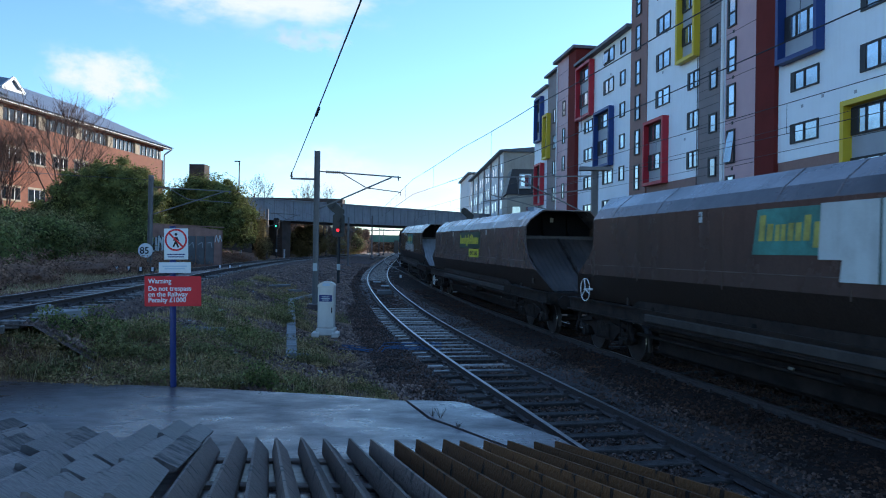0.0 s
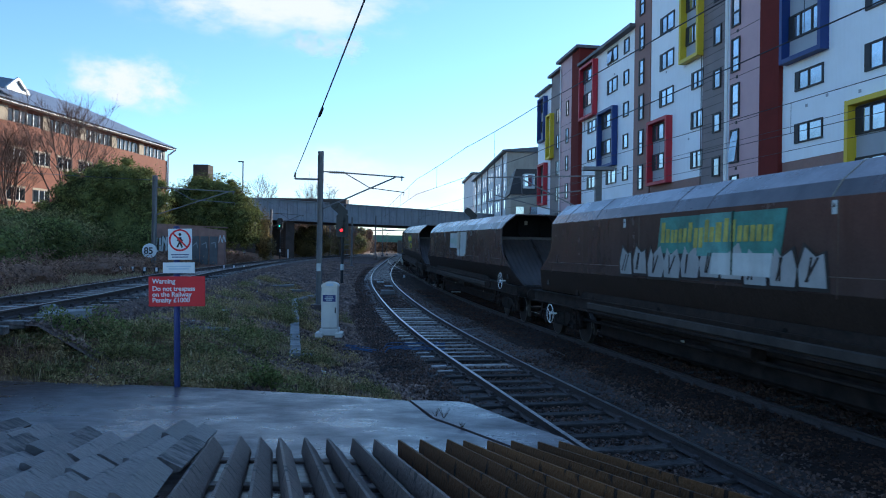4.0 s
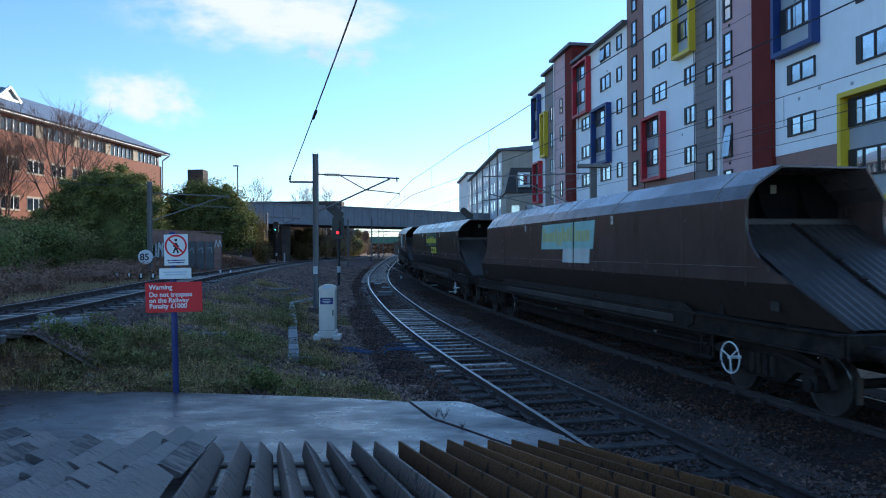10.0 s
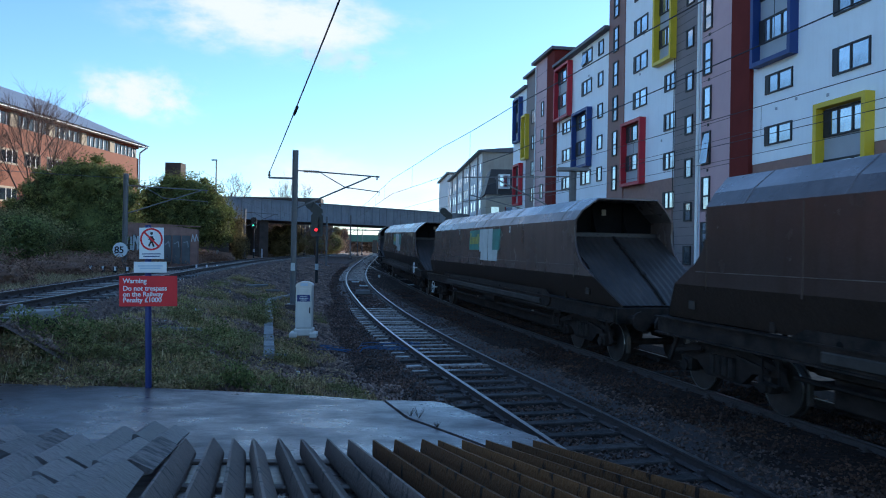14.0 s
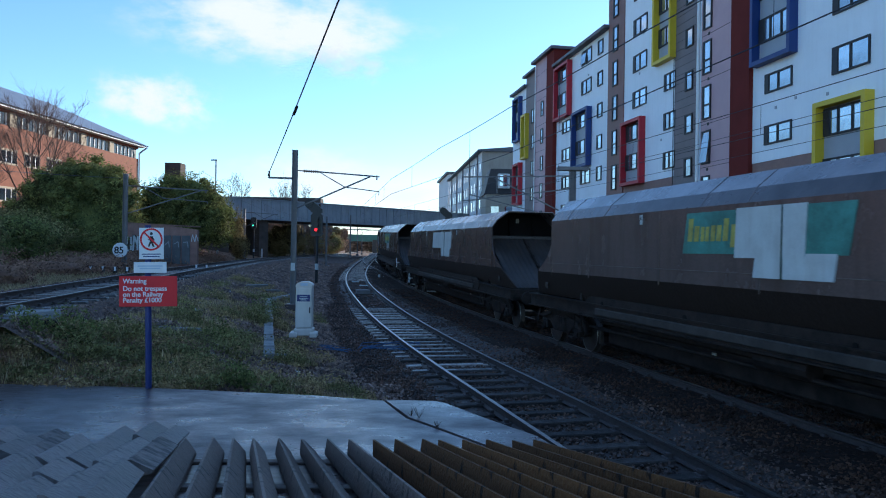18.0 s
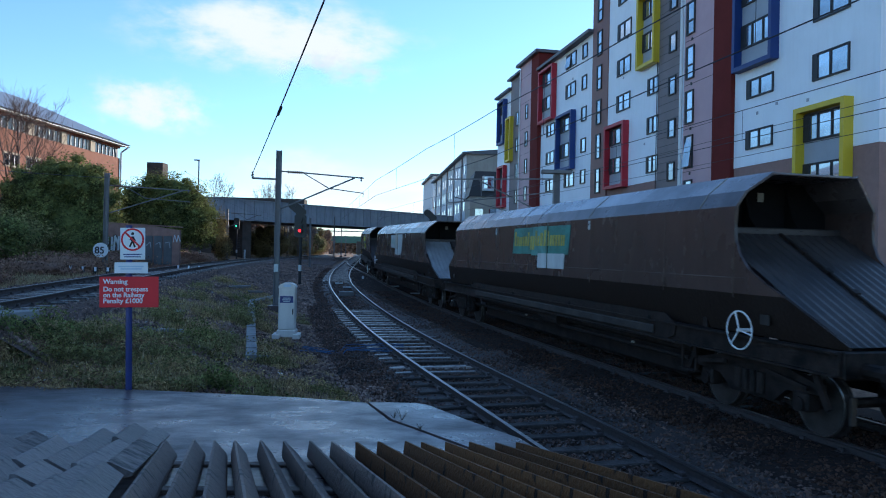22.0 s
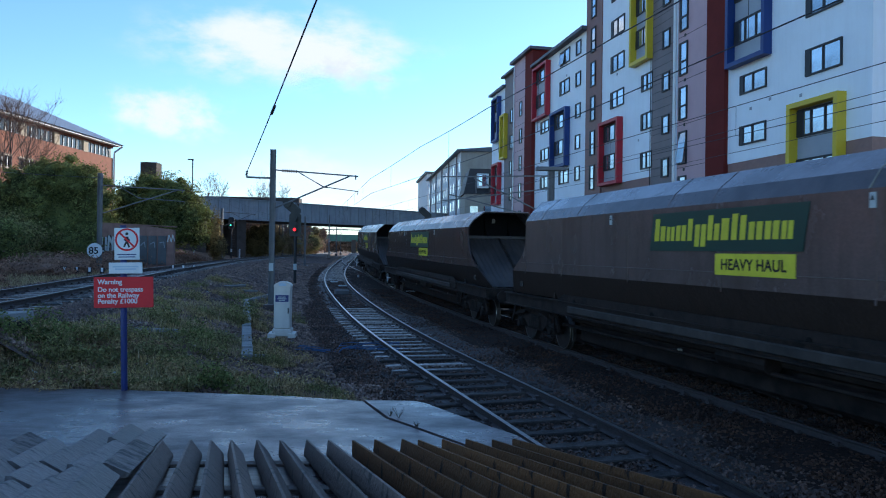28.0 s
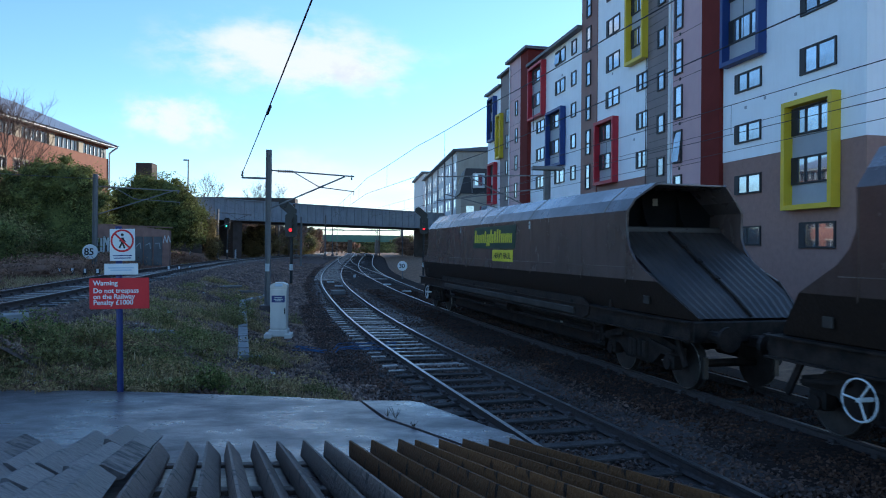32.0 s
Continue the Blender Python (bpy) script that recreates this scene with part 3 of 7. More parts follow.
box(bm, (0, -0.235, 0.78), (0.4, 0.015, 1.1), 0.006)
door = part("door", bm, M_cab, cab)
bm = bmesh.new()
box(bm, (-0.01, -0.246, 1.06), (0.35, 0.004, 0.19))
part("label_plate", bm, M_bluepost, door, "dark blue label plate with pale lettering")
bm = bmesh.new()
for z, w in ((1.1, 0.24), (1.05, 0.28), (1.01, 0.2)):
    box(bm, (-0.01, -0.25, z), (w * 0.85, 0.002, 0.022))
part("lettering_bar", bm, M_paper, door)
bm = bmesh.new()
box(bm, (0.16, -0.253, 0.72), (0.03, 0.02, 0.16), 0.004)
part("handle", bm, M_black, door, "black door handle")
bm = bmesh.new()
box(bm, (0, -0.245, 1.445), (0.2, 0.012, 0.07), 0.004)
part("lid_badge", bm, M_print, cab, "pale blue patch on the lid")
cab.matrix_basis = pose(-3.08, 19.0, 0.26, 0, 0, 4) @ Matrix.Diagonal((0.96, 1, 0.93, 1))
# ---- the coal train ----
def quads(bm, pts, faces):
    vs = [bm.verts.new(p) for p in pts]
    for f in faces:
        bm.faces.new([vs[i] for i in f])
    return vs


def side_bm(sy):
    """One side of the hopper: top slope kept apart; sheet from the knee to the crease, then inwards."""
    bm = bmesh.new()
    edge = [(8.17, 3.40), (8.15, 3.1), (8.17, 2.85), (8.27, 2.62), (8.48, 2.40), (8.85, 2.19), (9.3, 2.0)]
    pts = edge + [(-x, z) for x, z in edge[::-1]]
    plate(bm, [(x, sy * 1.38, z) for x, z in (pts if sy > 0 else pts[::-1])], (0, sy, 0), 0.05)
    return bm


BODY = ("side_sheet", "seam", "weld_line", "top_sheet", "top_joint", "lower_sheet", "slope_sheet", "centre_rib", "end_plate", "crossbar", "gusset", "hood_top", "small_label", "data_plate")


def wagon():
    w = thing("coal_hopper_wagon", "dirty black bogie coal hopper wagon with sloping ends", "railway wagon", "coal train")
    for sy in (1, -1):
        sh = part("side_sheet", side_bm(sy), M_wagon, w)
        for x in (-8.14, -6.1, -3.0, 0.0, 3.0, 6.1, 8.14):
            bm = bmesh.new()
            box(bm, (x, sy * 1.383, 2.65), (0.035, 0.012, 1.44), 0.003)
            part("seam", bm, M_wagon, sh)
        bm = bmesh.new()
        box(bm, (0, sy * 1.383, 2.25), (16.9, 0.01, 0.014), 0.002)
        part("weld_line", bm, M_weld, sh)
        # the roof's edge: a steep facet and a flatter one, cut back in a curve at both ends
        # colours step paler upwards, standing in for light from the sky
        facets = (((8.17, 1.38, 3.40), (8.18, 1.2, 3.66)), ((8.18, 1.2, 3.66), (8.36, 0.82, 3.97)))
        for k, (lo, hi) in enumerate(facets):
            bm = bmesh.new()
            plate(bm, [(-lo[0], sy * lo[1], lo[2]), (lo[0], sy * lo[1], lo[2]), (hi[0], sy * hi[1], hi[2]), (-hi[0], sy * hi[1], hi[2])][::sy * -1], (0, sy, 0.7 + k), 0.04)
            tp = part("top_sheet", bm, (M_wagonknee, M_wagontop)[k], w, ("grey steep edge sheet", "sloping top sheet, sky light in its pale colour")[k])
            for x in (-7.2, -2.9, 0.3, 1.6, 5.4, 7.1):
                bm = bmesh.new()
                q = [(x, sy * (lo[1] + 0.006), lo[2] + 0.004), (x + 0.022, sy * (lo[1] + 0.006), lo[2] + 0.004), (x + 0.022, sy * (hi[1] + 0.006), hi[2] + 0.006), (x, sy * (hi[1] + 0.006), hi[2] + 0.006)]
                plate(bm, q[::sy * -1], (0, sy, 1), 0.01)
                part("top_joint", bm, M_joint if x in (-2.9, -7.2) else M_wagonknee if k else M_wagontop, tp)
        bm = bmesh.new()
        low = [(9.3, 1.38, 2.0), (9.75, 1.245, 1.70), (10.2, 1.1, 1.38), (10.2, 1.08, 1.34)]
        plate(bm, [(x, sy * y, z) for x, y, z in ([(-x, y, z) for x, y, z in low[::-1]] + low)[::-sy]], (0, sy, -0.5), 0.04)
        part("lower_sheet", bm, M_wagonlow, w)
        bm = bmesh.new()
        box(bm, (0, sy * 1.27, 1.17), (20.5, 0.1, 0.30), 0.01)
        box(bm, (0, sy * 1.30, 1.325), (20.5, 0.2, 0.03))
        box(bm, (0, sy * 1.30, 1.015), (20.5, 0.2, 0.03))
        part("solebar", bm, M_under, w)
        bm = bmesh.new()
        sill = [(-6.15, 1.50), (6.15, 1.50), (6.5, 1.34), (6.45, 1.12), (6.1, 0.99), (-6.1, 0.99), (-6.45, 1.12), (-6.5, 1.34)]
        plate(bm, [(x, sy * 1.36, z) for x, z in (sill[::-1] if sy > 0 else sill)], (0, sy, 0), 0.03)
        sp = part("sill_plate", bm, M_under, w, "sooty plate between the bogies")
        bm = bmesh.new()
        box(bm, (0, sy * 1.385, 1.16), (11.6, 0.05, 0.17), 0.02)
        part("rubbing_beam", bm, M_sill, sp, "dull grey beam along the sill")
        # black discs paint the darkness of the holes
        for x in (-5.6, -1.9, 2.1, 5.5):
            bm = bmesh.new()
            rod(bm, (x, sy * 1.35, 1.36), (x, sy * 1.372, 1.36), 0.055, 10)
            part("lifting_hole", bm, M_recess, sp)
        for sx in (1, -1):
            bm = bmesh.new()
            bar(bm, (sx * 7.1, sy * 1.1, 1.85), (sx * 7.1, sy * 1.1, 1.34), 0.12, 0.12)
            part("end_bracket", bm, M_under, w)
            bm = bmesh.new()
            box(bm, (sx * 8.75, sy * 1.26, 1.62), (0.2, 0.03, 0.16), 0.006)
            part("data_plate", bm, M_sill, w, "small dull data plate")
        bm = bmesh.new()
        box(bm, (0, sy * 0.55, 0.76), (12.4, 0.6, 0.9), 0.06)
        part("bottom_trunk", bm, M_under, w)
        bm = bmesh.new()
        rod(bm, (-6.6, sy * 1.12, 0.72), (6.6, sy * 1.12, 0.72), 0.04, 6)
        rod(bm, (-6.4, sy * 0.9, 0.86), (6.4, sy * 0.9, 0.86), 0.07, 6)
        part("air_pipe", bm, M_under, w)
        for x in (-4.8, -1.6, 1.6, 4.8):
            bm = bmesh.new()
            plate(bm, [(x - 1.45, sy * 1.05, 1.3), (x + 1.45, sy * 1.05, 1.3), (x + 1.2, sy * 0.75, 0.5), (x - 1.2, sy * 0.75, 0.5)][::-sy], (0, sy, 0.6), 0.05)
            part("hopper_door", bm, M_under, w)
        for x in (-4.7, 1.4):
            bm = bmesh.new()
            box(bm, (x, sy * 1.2, 0.78), (0.13, 0.02, 0.045), 0.004)
            part("reflector_tag", bm, M_joint, w)
        bm = bmesh.new()
        rod(bm, (-0.9, sy * 1.1, 0.86), (0.3, sy * 1.1, 0.86), 0.17, 12)
        part("air_tank", bm, M_under, w)
        for x in (-6.9, 6.9):
            bm = bmesh.new()
            bar(bm, (x - 0.2, sy * 1.33, 1.0), (x - 0.2, sy * 1.33, 0.55), 0.03, 0.03)
            bar(bm, (x + 0.2, sy * 1.33, 1.0), (x + 0.2, sy * 1.33, 0.55), 0.03, 0.03)
            bar(bm, (x - 0.22, sy * 1.33, 0.57), (x + 0.22, sy * 1.33, 0.57), 0.12, 0.03)
            part("footstep", bm, M_under, w)
        for x in (-2.95, 3.7):
            bm = bmesh.new()
            box(bm, (x, sy * 1.39, 3.25), (0.1, 0.015, 0.2), 0.004)
            sl = part("small_label", bm, M_paper, w)
            bm = bmesh.new()
            plate(bm, [(x - 0.035, sy * 1.4, 3.25), (x + 0.035, sy * 1.4, 3.25), (x, sy * 1.4, 3.32)][::-sy], (0, sy, 0), 0.004)
            part("mark", bm, M_black, sl)
    for sx in (1, -1):
        n, top, kink, low = 15, (7.5, 2.98), (9.7, 1.72), (10.2, 1.38)
        for h in (1, -1):
            bm = bmesh.new()
            rows = [[], [], []]
            for i in range(n + 1):
                f = h * sx * -1 * i / n
                d = 0.018 if i % 2 else 0.0
                for r, (x, z, y) in enumerate(((*top, f * 1.33), (*kink, f * 1.26), (*low, f * 1.1))):
                    rows[r].append(bm.verts.new((sx * (x + d * 0.58), y, z + d * 0.81)))
            for r in range(2):
                for i in range(n):
                    q = (rows[r][i], rows[r + 1][i], rows[r + 1][i + 1], rows[r][i + 1])
                    bm.faces.new(q if h < 0 else q[::-1])
            es = part("slope_sheet", bm, M_wagonend, w, "grey ribbed sloping end sheet" if h > 0 else "dull ribbed sloping end sheet")
        bm = bmesh.new()
        bar(bm, (sx * 7.53, 0, 3.0), (sx * 9.72, 0, 1.75), 0.04, 0.05)
        bar(bm, (sx * 9.72, 0, 1.75), (sx * 10.2, 0, 1.42), 0.04, 0.05)
        for k in (0.25, 0.5, 0.75):
            bar(bm, (sx * (7.53 + 2.19 * k - 0.05), 0, 3.01 - 1.25 * k + 0.03), (sx * (7.53 + 2.19 * k + 0.05), 0, 3.01 - 1.25 * k - 0.03), 0.1, 0.06)
        part("centre_rib", bm, M_under, es)
        # hood interior: plate and gussets coloured black for the shade under the hood
        bm = bmesh.new()
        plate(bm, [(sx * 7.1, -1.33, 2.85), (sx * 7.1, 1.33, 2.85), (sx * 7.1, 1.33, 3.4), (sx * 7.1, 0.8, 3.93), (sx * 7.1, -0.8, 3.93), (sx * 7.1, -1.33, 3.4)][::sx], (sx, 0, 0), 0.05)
        hood = part("end_plate", bm, M_recess, w)
        bm = bmesh.new()
        box(bm, (sx * 7.45, 0, 3.04), (0.08, 2.66, 0.13), 0.02)
        part("crossbar", bm, M_wagonend, hood, "grey crossbar")
        for y in (-0.45, 0.45):
            bm = bmesh.new()
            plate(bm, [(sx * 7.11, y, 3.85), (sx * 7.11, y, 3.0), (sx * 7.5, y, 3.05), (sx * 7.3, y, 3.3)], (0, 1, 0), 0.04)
            part("gusset", bm, M_recess, hood)
        bm = bmesh.new()
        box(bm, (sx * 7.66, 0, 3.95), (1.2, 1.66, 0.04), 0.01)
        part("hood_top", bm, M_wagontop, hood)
        bm = bmesh.new()
        box(bm, (sx * 7.14, 0.1, 3.66), (0.01, 0.12, 0.16))
        part("small_label", bm, M_joint, hood)
        bm = bmesh.new()
        box(bm, (sx * 9.4, 0, 1.31), (1.5, 1.9, 0.06), 0.01)
        part("end_platform", bm, M_under, w)
        bm = bmesh.new()
        box(bm, (sx * 10.2, 0, 1.15), (0.16, 2.5, 0.38), 0.02)
        part("headstock", bm, M_under, w)
        bm = bmesh.new()
        box(bm, (sx * 10.55, 0, 0.98), (0.9, 0.22, 0.22), 0.03)
        rod(bm, (sx * 10.9, -0.14, 0.98), (sx * 10.9, 0.14, 0.98), 0.13, 10)
        part("coupler", bm, M_under, w)
        for sy in (1, -1):
            bm = bmesh.new()
            rod(bm, (sx * 10.25, sy * 0.88, 1.08), (sx * 10.7, sy * 0.88, 1.08), 0.11, 10)
            rod(bm, (sx * 10.7, sy * 0.88, 1.08), (sx * 10.78, sy * 0.88, 1.08), 0.22, 14)
            part("buffer", bm, M_under, w)
        bogie(w, sx * 8.33)
    # the body is longer at its leading end
    for o in w.children_recursive:
        if o.name.split(".")[0] in BODY:
            for v in o.data.vertices:
                v.co.x += 0.42 * min(max((v.co.x - 5.8) / 1.2, 0), 1) * min(max((10.2 - v.co.x) / 1.4, 0), 1)
    return w


def bogie(w, x):
    bm = bmesh.new()
    box(bm, (x, 0, 0.72), (0.5, 2.1, 0.26), 0.03)
    b = part("bogie", bm, M_under, w, "grimy bogie bolster")
    for sy in (1, -1):
        bm = bmesh.new()
        out = [(-1.42, 0.66), (-1.42, 0.80), (-0.72, 0.96), (0.72, 0.96), (1.42, 0.80), (1.42, 0.66), (0.78, 0.62), (0.5, 0.40), (-0.5, 0.40), (-0.78, 0.62)]
        plate(bm, [(x + u, sy * 1.16, z) for u, z in (out if sy > 0 else out[::-1])], (0, sy, 0), 0.14)
        sf = part("sideframe", bm, M_under, b)
        for dx in (-0.26, -0.09, 0.09, 0.26):
            bm = bmesh.new()
            rod(bm, (x + dx, sy * 1.17, 0.47), (x + dx, sy * 1.17, 0.80), 0.075, 8)
            part("spring", bm, M_under, sf)
    for dx in (-1.1, 1.1):
        bm = bmesh.new()
        rod(bm, (x + dx, -0.95, 0.46), (x + dx, 0.95, 0.46), 0.08, 8)
        part("axle", bm, M_under, b)
        for sy in (1, -1):
            bm = bmesh.new()
            rod(bm, (x + dx, sy * 0.69, 0.46), (x + dx, sy * 0.72, 0.46), 0.49, 24)
            rod(bm, (x + dx, sy * 0.72, 0.46), (x + dx, sy * 0.83, 0.46), 0.46, 24)
            wh = part("wheel", bm, M_tyre, b)
            vs, fs = tube([(x + dx + 0.452 * math.cos(a), sy * 0.832, 0.46 + 0.452 * math.sin(a)) for a in (2 * math.pi * k / 26 for k in range(27))], 0.011, 5)
            link("rim", raw("rim", vs, fs), M_rim, wh, "polished bright wheel rim")
            bm = bmesh.new()
            box(bm, (x + dx, sy * 1.08, 0.52), (0.3, 0.24, 0.28), 0.03)
            rod(bm, (x + dx, sy * 1.18, 0.48), (x + dx, sy * 1.24, 0.48), 0.11, 10)
            part("axlebox", bm, M_under, b)
            bm = bmesh.new()
            bar(bm, (x + dx * 0.45, sy * 1.26, 0.86), (x + dx * 1.2, sy * 1.26, 0.74), 0.04, 0.06)
            bar(bm, (x + dx * 1.25, sy * 1.2, 1.0), (x + dx * 1.5, sy * 1.2, 0.5), 0.05, 0.1)
            part("brake_lever", bm, M_under, b)
            bm = bmesh.new()
            box(bm, (x + dx * 1.46, sy * 0.76, 0.46), (0.06, 0.1, 0.4), 0.01)
            part("brake_block", bm, M_tyre, b)


def handwheel(w, x, z, r=0.31, y=1.45):
    vs, fs = tube([(x + r * math.cos(a), y, z + r * math.sin(a)) for a in (2 * math.pi * k / 22 for k in range(23))], 0.013, 6)
    hw = link("handwheel", raw("handwheel", vs, fs), M_white, w, "white spoked brake handwheel")
    t0 = (x * 7 + z * 50 + len(w.children) * 13) % 120
    for a in (t0, t0 + 120, t0 + 240):
        bm = bmesh.new()
        rod(bm, (x, y, z), (x + r * math.cos(radians(a)), y, z + r * math.sin(radians(a))), 0.014, 6)
        part("spoke", bm, M_white, hw)
    bm = bmesh.new()
    rod(bm, (x, y - 0.2, z), (x, y + 0.03, z), 0.03, 8)
    part("hub", bm, M_white, hw)


master = wagon()
PITCH, S_TAIL0, V0, ACC = 22.39, 24.49, 10.49, 0.0341


def train_s(n, t):
    """Length along the line of the middle of wagon n at t seconds."""
    return S_TAIL0 + n * PITCH - (V0 * t - ACC * t * t) + 8.17


def wagon_pose(s):
    a, b = LB.at(s - 8.33), LB.at(s + 8.33)
    d = (b - a).normalized()
    left = Vector((0, 0, 1)).cross(d).normalized()
    up = d.cross(left)
    m = Matrix((d, left, up)).transposed().to_4x4()
    m.translation = (a + b) / 2
    return m


TXT = Matrix(((-1, 0, 0, 0), (0, 0, 1, 0), (0, 1, 0, 0), (0, 0, 0, 1)))
# height of the strokes of the wordmark: from, to, and width
MARK = ((0, 1.0, 0.13), (0, 0.62, 0.09), (0, 0.66, 0.11), (0, 0.92, 0.055), (-0.25, 0.66, 0.115), (0, 1.0, 0.115), (0, 0.85, 0.075), (0, 1.0, 0.055), (0, 0.92, 0.055), (0, 0.66, 0.115), (0, 0.66, 0.11), (0, 0.64, 0.085))


def face(w, name, x0, x1, z0, z1, m_, label="", d=0.012, lean=0.0):
    bm = bmesh.new()
    y = 1.38 + d
    plate(bm, [(x0 - lean, y, z1), (x1 - lean, y, z1), (x1, y, z0), (x0, y, z0)], (0, 1, 0), d)
    return part(name, bm, m_, w, label)


def wordmark(p, x, z, width, h, m_, first=0, last=12, d=0.018):
    """The maker's mark as plain leaning strokes."""
    total = sum(a[2] for a in MARK) + 0.022 * 11
    k = width / total
    for i, (lo, hi, wd) in enumerate(MARK):
        if first <= i < last:
            bm = bmesh.new()
            y = 1.38 + d
            z0, z1 = z + lo * h, z + hi * h
            g = wd * k * (0.9 if wd < 0.08 else 0.42)
            for a in ((x,) if wd < 0.08 else (x, x - wd * k + g)):
                f = z1 if a == x or hi < 0.9 else z0 + 0.66 * (z1 - z0)
                q = 0.1 * (f - z0)
                plate(bm, [(a - q, y, f), (a - g - q, y, f), (a - g, y, z0), (a, y, z0)], (0, 1, 0), 0.006)
            part("wordmark_stroke", bm, m_, p)
        x -= (wd + 0.022) * k


def livery(w, kind, rnd):
    if kind == "yellow":
        p = face(w, "logo_panel", 2.15, -1.8, 2.60, 3.30, M_logogreen, "dark green panel with a yellow wordmark", lean=0.12)
        wordmark(p, 1.98, 2.78, 3.58, 0.42, M_logoyellow)
        q = face(w, "name_plate", 0.15, -1.66, 2.21, 2.56, M_logoyellow, "yellow plate with dark lettering")
        text_mesh("HEAVY HAUL", 0.25, M_black, q, Matrix.Translation((0.0, 1.395, 2.30)) @ TXT)
        return
    p = face(w, "logo_panel", 2.15, -1.8, 2.56, 3.30, M_teal if kind in ("teal", "half") else M_tealwash if kind == "wash" else M_paper, "faded patched teal and white panel", lean=0.14)
    if kind == "teal":
        face(w, "patch", 0.62, -0.38, 2.52, 3.31, M_tealpatch, "washed patch over the teal panel", 0.0145, 0.1)
        wordmark(p, 1.98, 2.78, 3.58, 0.42, M_logofaded, d=0.021)
    if kind == "half":
        wordmark(p, 1.98, 2.78, 3.58, 0.42, M_logofaded, 0, 6)
        face(w, "patch", 0.6, -1.0, 2.5, 3.32, M_paper, "pale patch over the wordmark", 0.03, 0.05)
    if kind == "wash":
        wordmark(p, 1.98, 2.78, 3.58, 0.42, M_yellowwash)
    if kind == "pale":
        wordmark(p, 1.98, 2.78, 3.58, 0.42, M_tealpale)
    u = 0.3 + rnd.uniform(-0.2, 0.2)
    face(w, "patch", u, -1.55, 2.19, 2.58, M_paper, "pale patch over the name plate", 0.022, 0.06)
    if kind == "pale":
        face(w, "patch", u + 0.06, -0.52, 2.5, 3.33, M_paperstain, "rust-streaked patch on the panel", 0.024, 0.12)
        face(w, "patch", -0.56, -1.74, 2.3, 3.34, M_paper, "pale patch on the panel", 0.026, 0.16)
    face(w, "joint_strip", -0.5, -0.535, 2.19, 3.32, M_logogreen, "dark open joint", 0.033, 0.02)


M_tealwash = mat("washed_teal_panel", (0.33, 0.55, 0.53), 0.5, var=0.12, scale=2, stain=0.3)
M_yellowwash = mat("washed_yellow_lettering", (0.5, 0.5, 0.2), 0.5, var=0.12, scale=2)
M_tealpatch = mat("washed_teal_patch", (0.15, 0.38, 0.345), 0.5, var=0.25, scale=2, stain=0.4)
M_logofaded = mat("faded_yellow_lettering", (0.52, 0.47, 0.10), 0.5, var=0.25, scale=4, stain=0.4)
M_paperstain = mat("rust_streaked_patch", (0.50, 0.50, 0.46), 0.5, var=0.2, scale=2, color2=(0.34, 0.25, 0.12), stain=0.6, stretch=(1, 1, 0.4))
M_tealpale = mat("washed_out_lettering", (0.42, 0.52, 0.47), 0.5, var=0.1, scale=2)
M_graffiti = mat("silver_graffiti", (0.42, 0.44, 0.45), 0.4, 0.3, var=0.1, scale=2)
M_slopebright = mat("worn_bright_slope_sheet", (0.32, 0.31, 0.31), 0.45, 0.2, var=0.15, scale=1.2, stain=0.35)
M_wagonbrown = mat("rusty_brown_wagon_paint", (0.09, 0.058, 0.05), 0.27, var=0.25, scale=1.2, bscale=25, color2=(0.06, 0.038, 0.033), stain=0.7, rvar=0.06, stretch=(0.8, 1, 0.45))
M_wagongrey = mat("dusty_grey_wagon_paint", (0.135, 0.096, 0.088), 0.26, var=0.3, scale=1.2, bscale=28, color2=(0.08, 0.057, 0.051), stain=0.7, rvar=0.06, stretch=(0.8, 1, 0.45))
LIVERY = {-2: "yellow", -1: "half", 0: "yellow", 1: "teal", 2: "pale", 3: "yellow", 4: "wash", 5: "yellow", 6: "half", 7: "half", 8: "white", 9: "teal", 10: "pale", 11: "yellow", 12: "yellow", 13: "yellow"}
WAGONS = {}
rnd = random.Random(4)
for n in range(-2, 14):
    WAGONS[n] = master if n == -2 else copy_thing(master, Matrix.Identity(4))
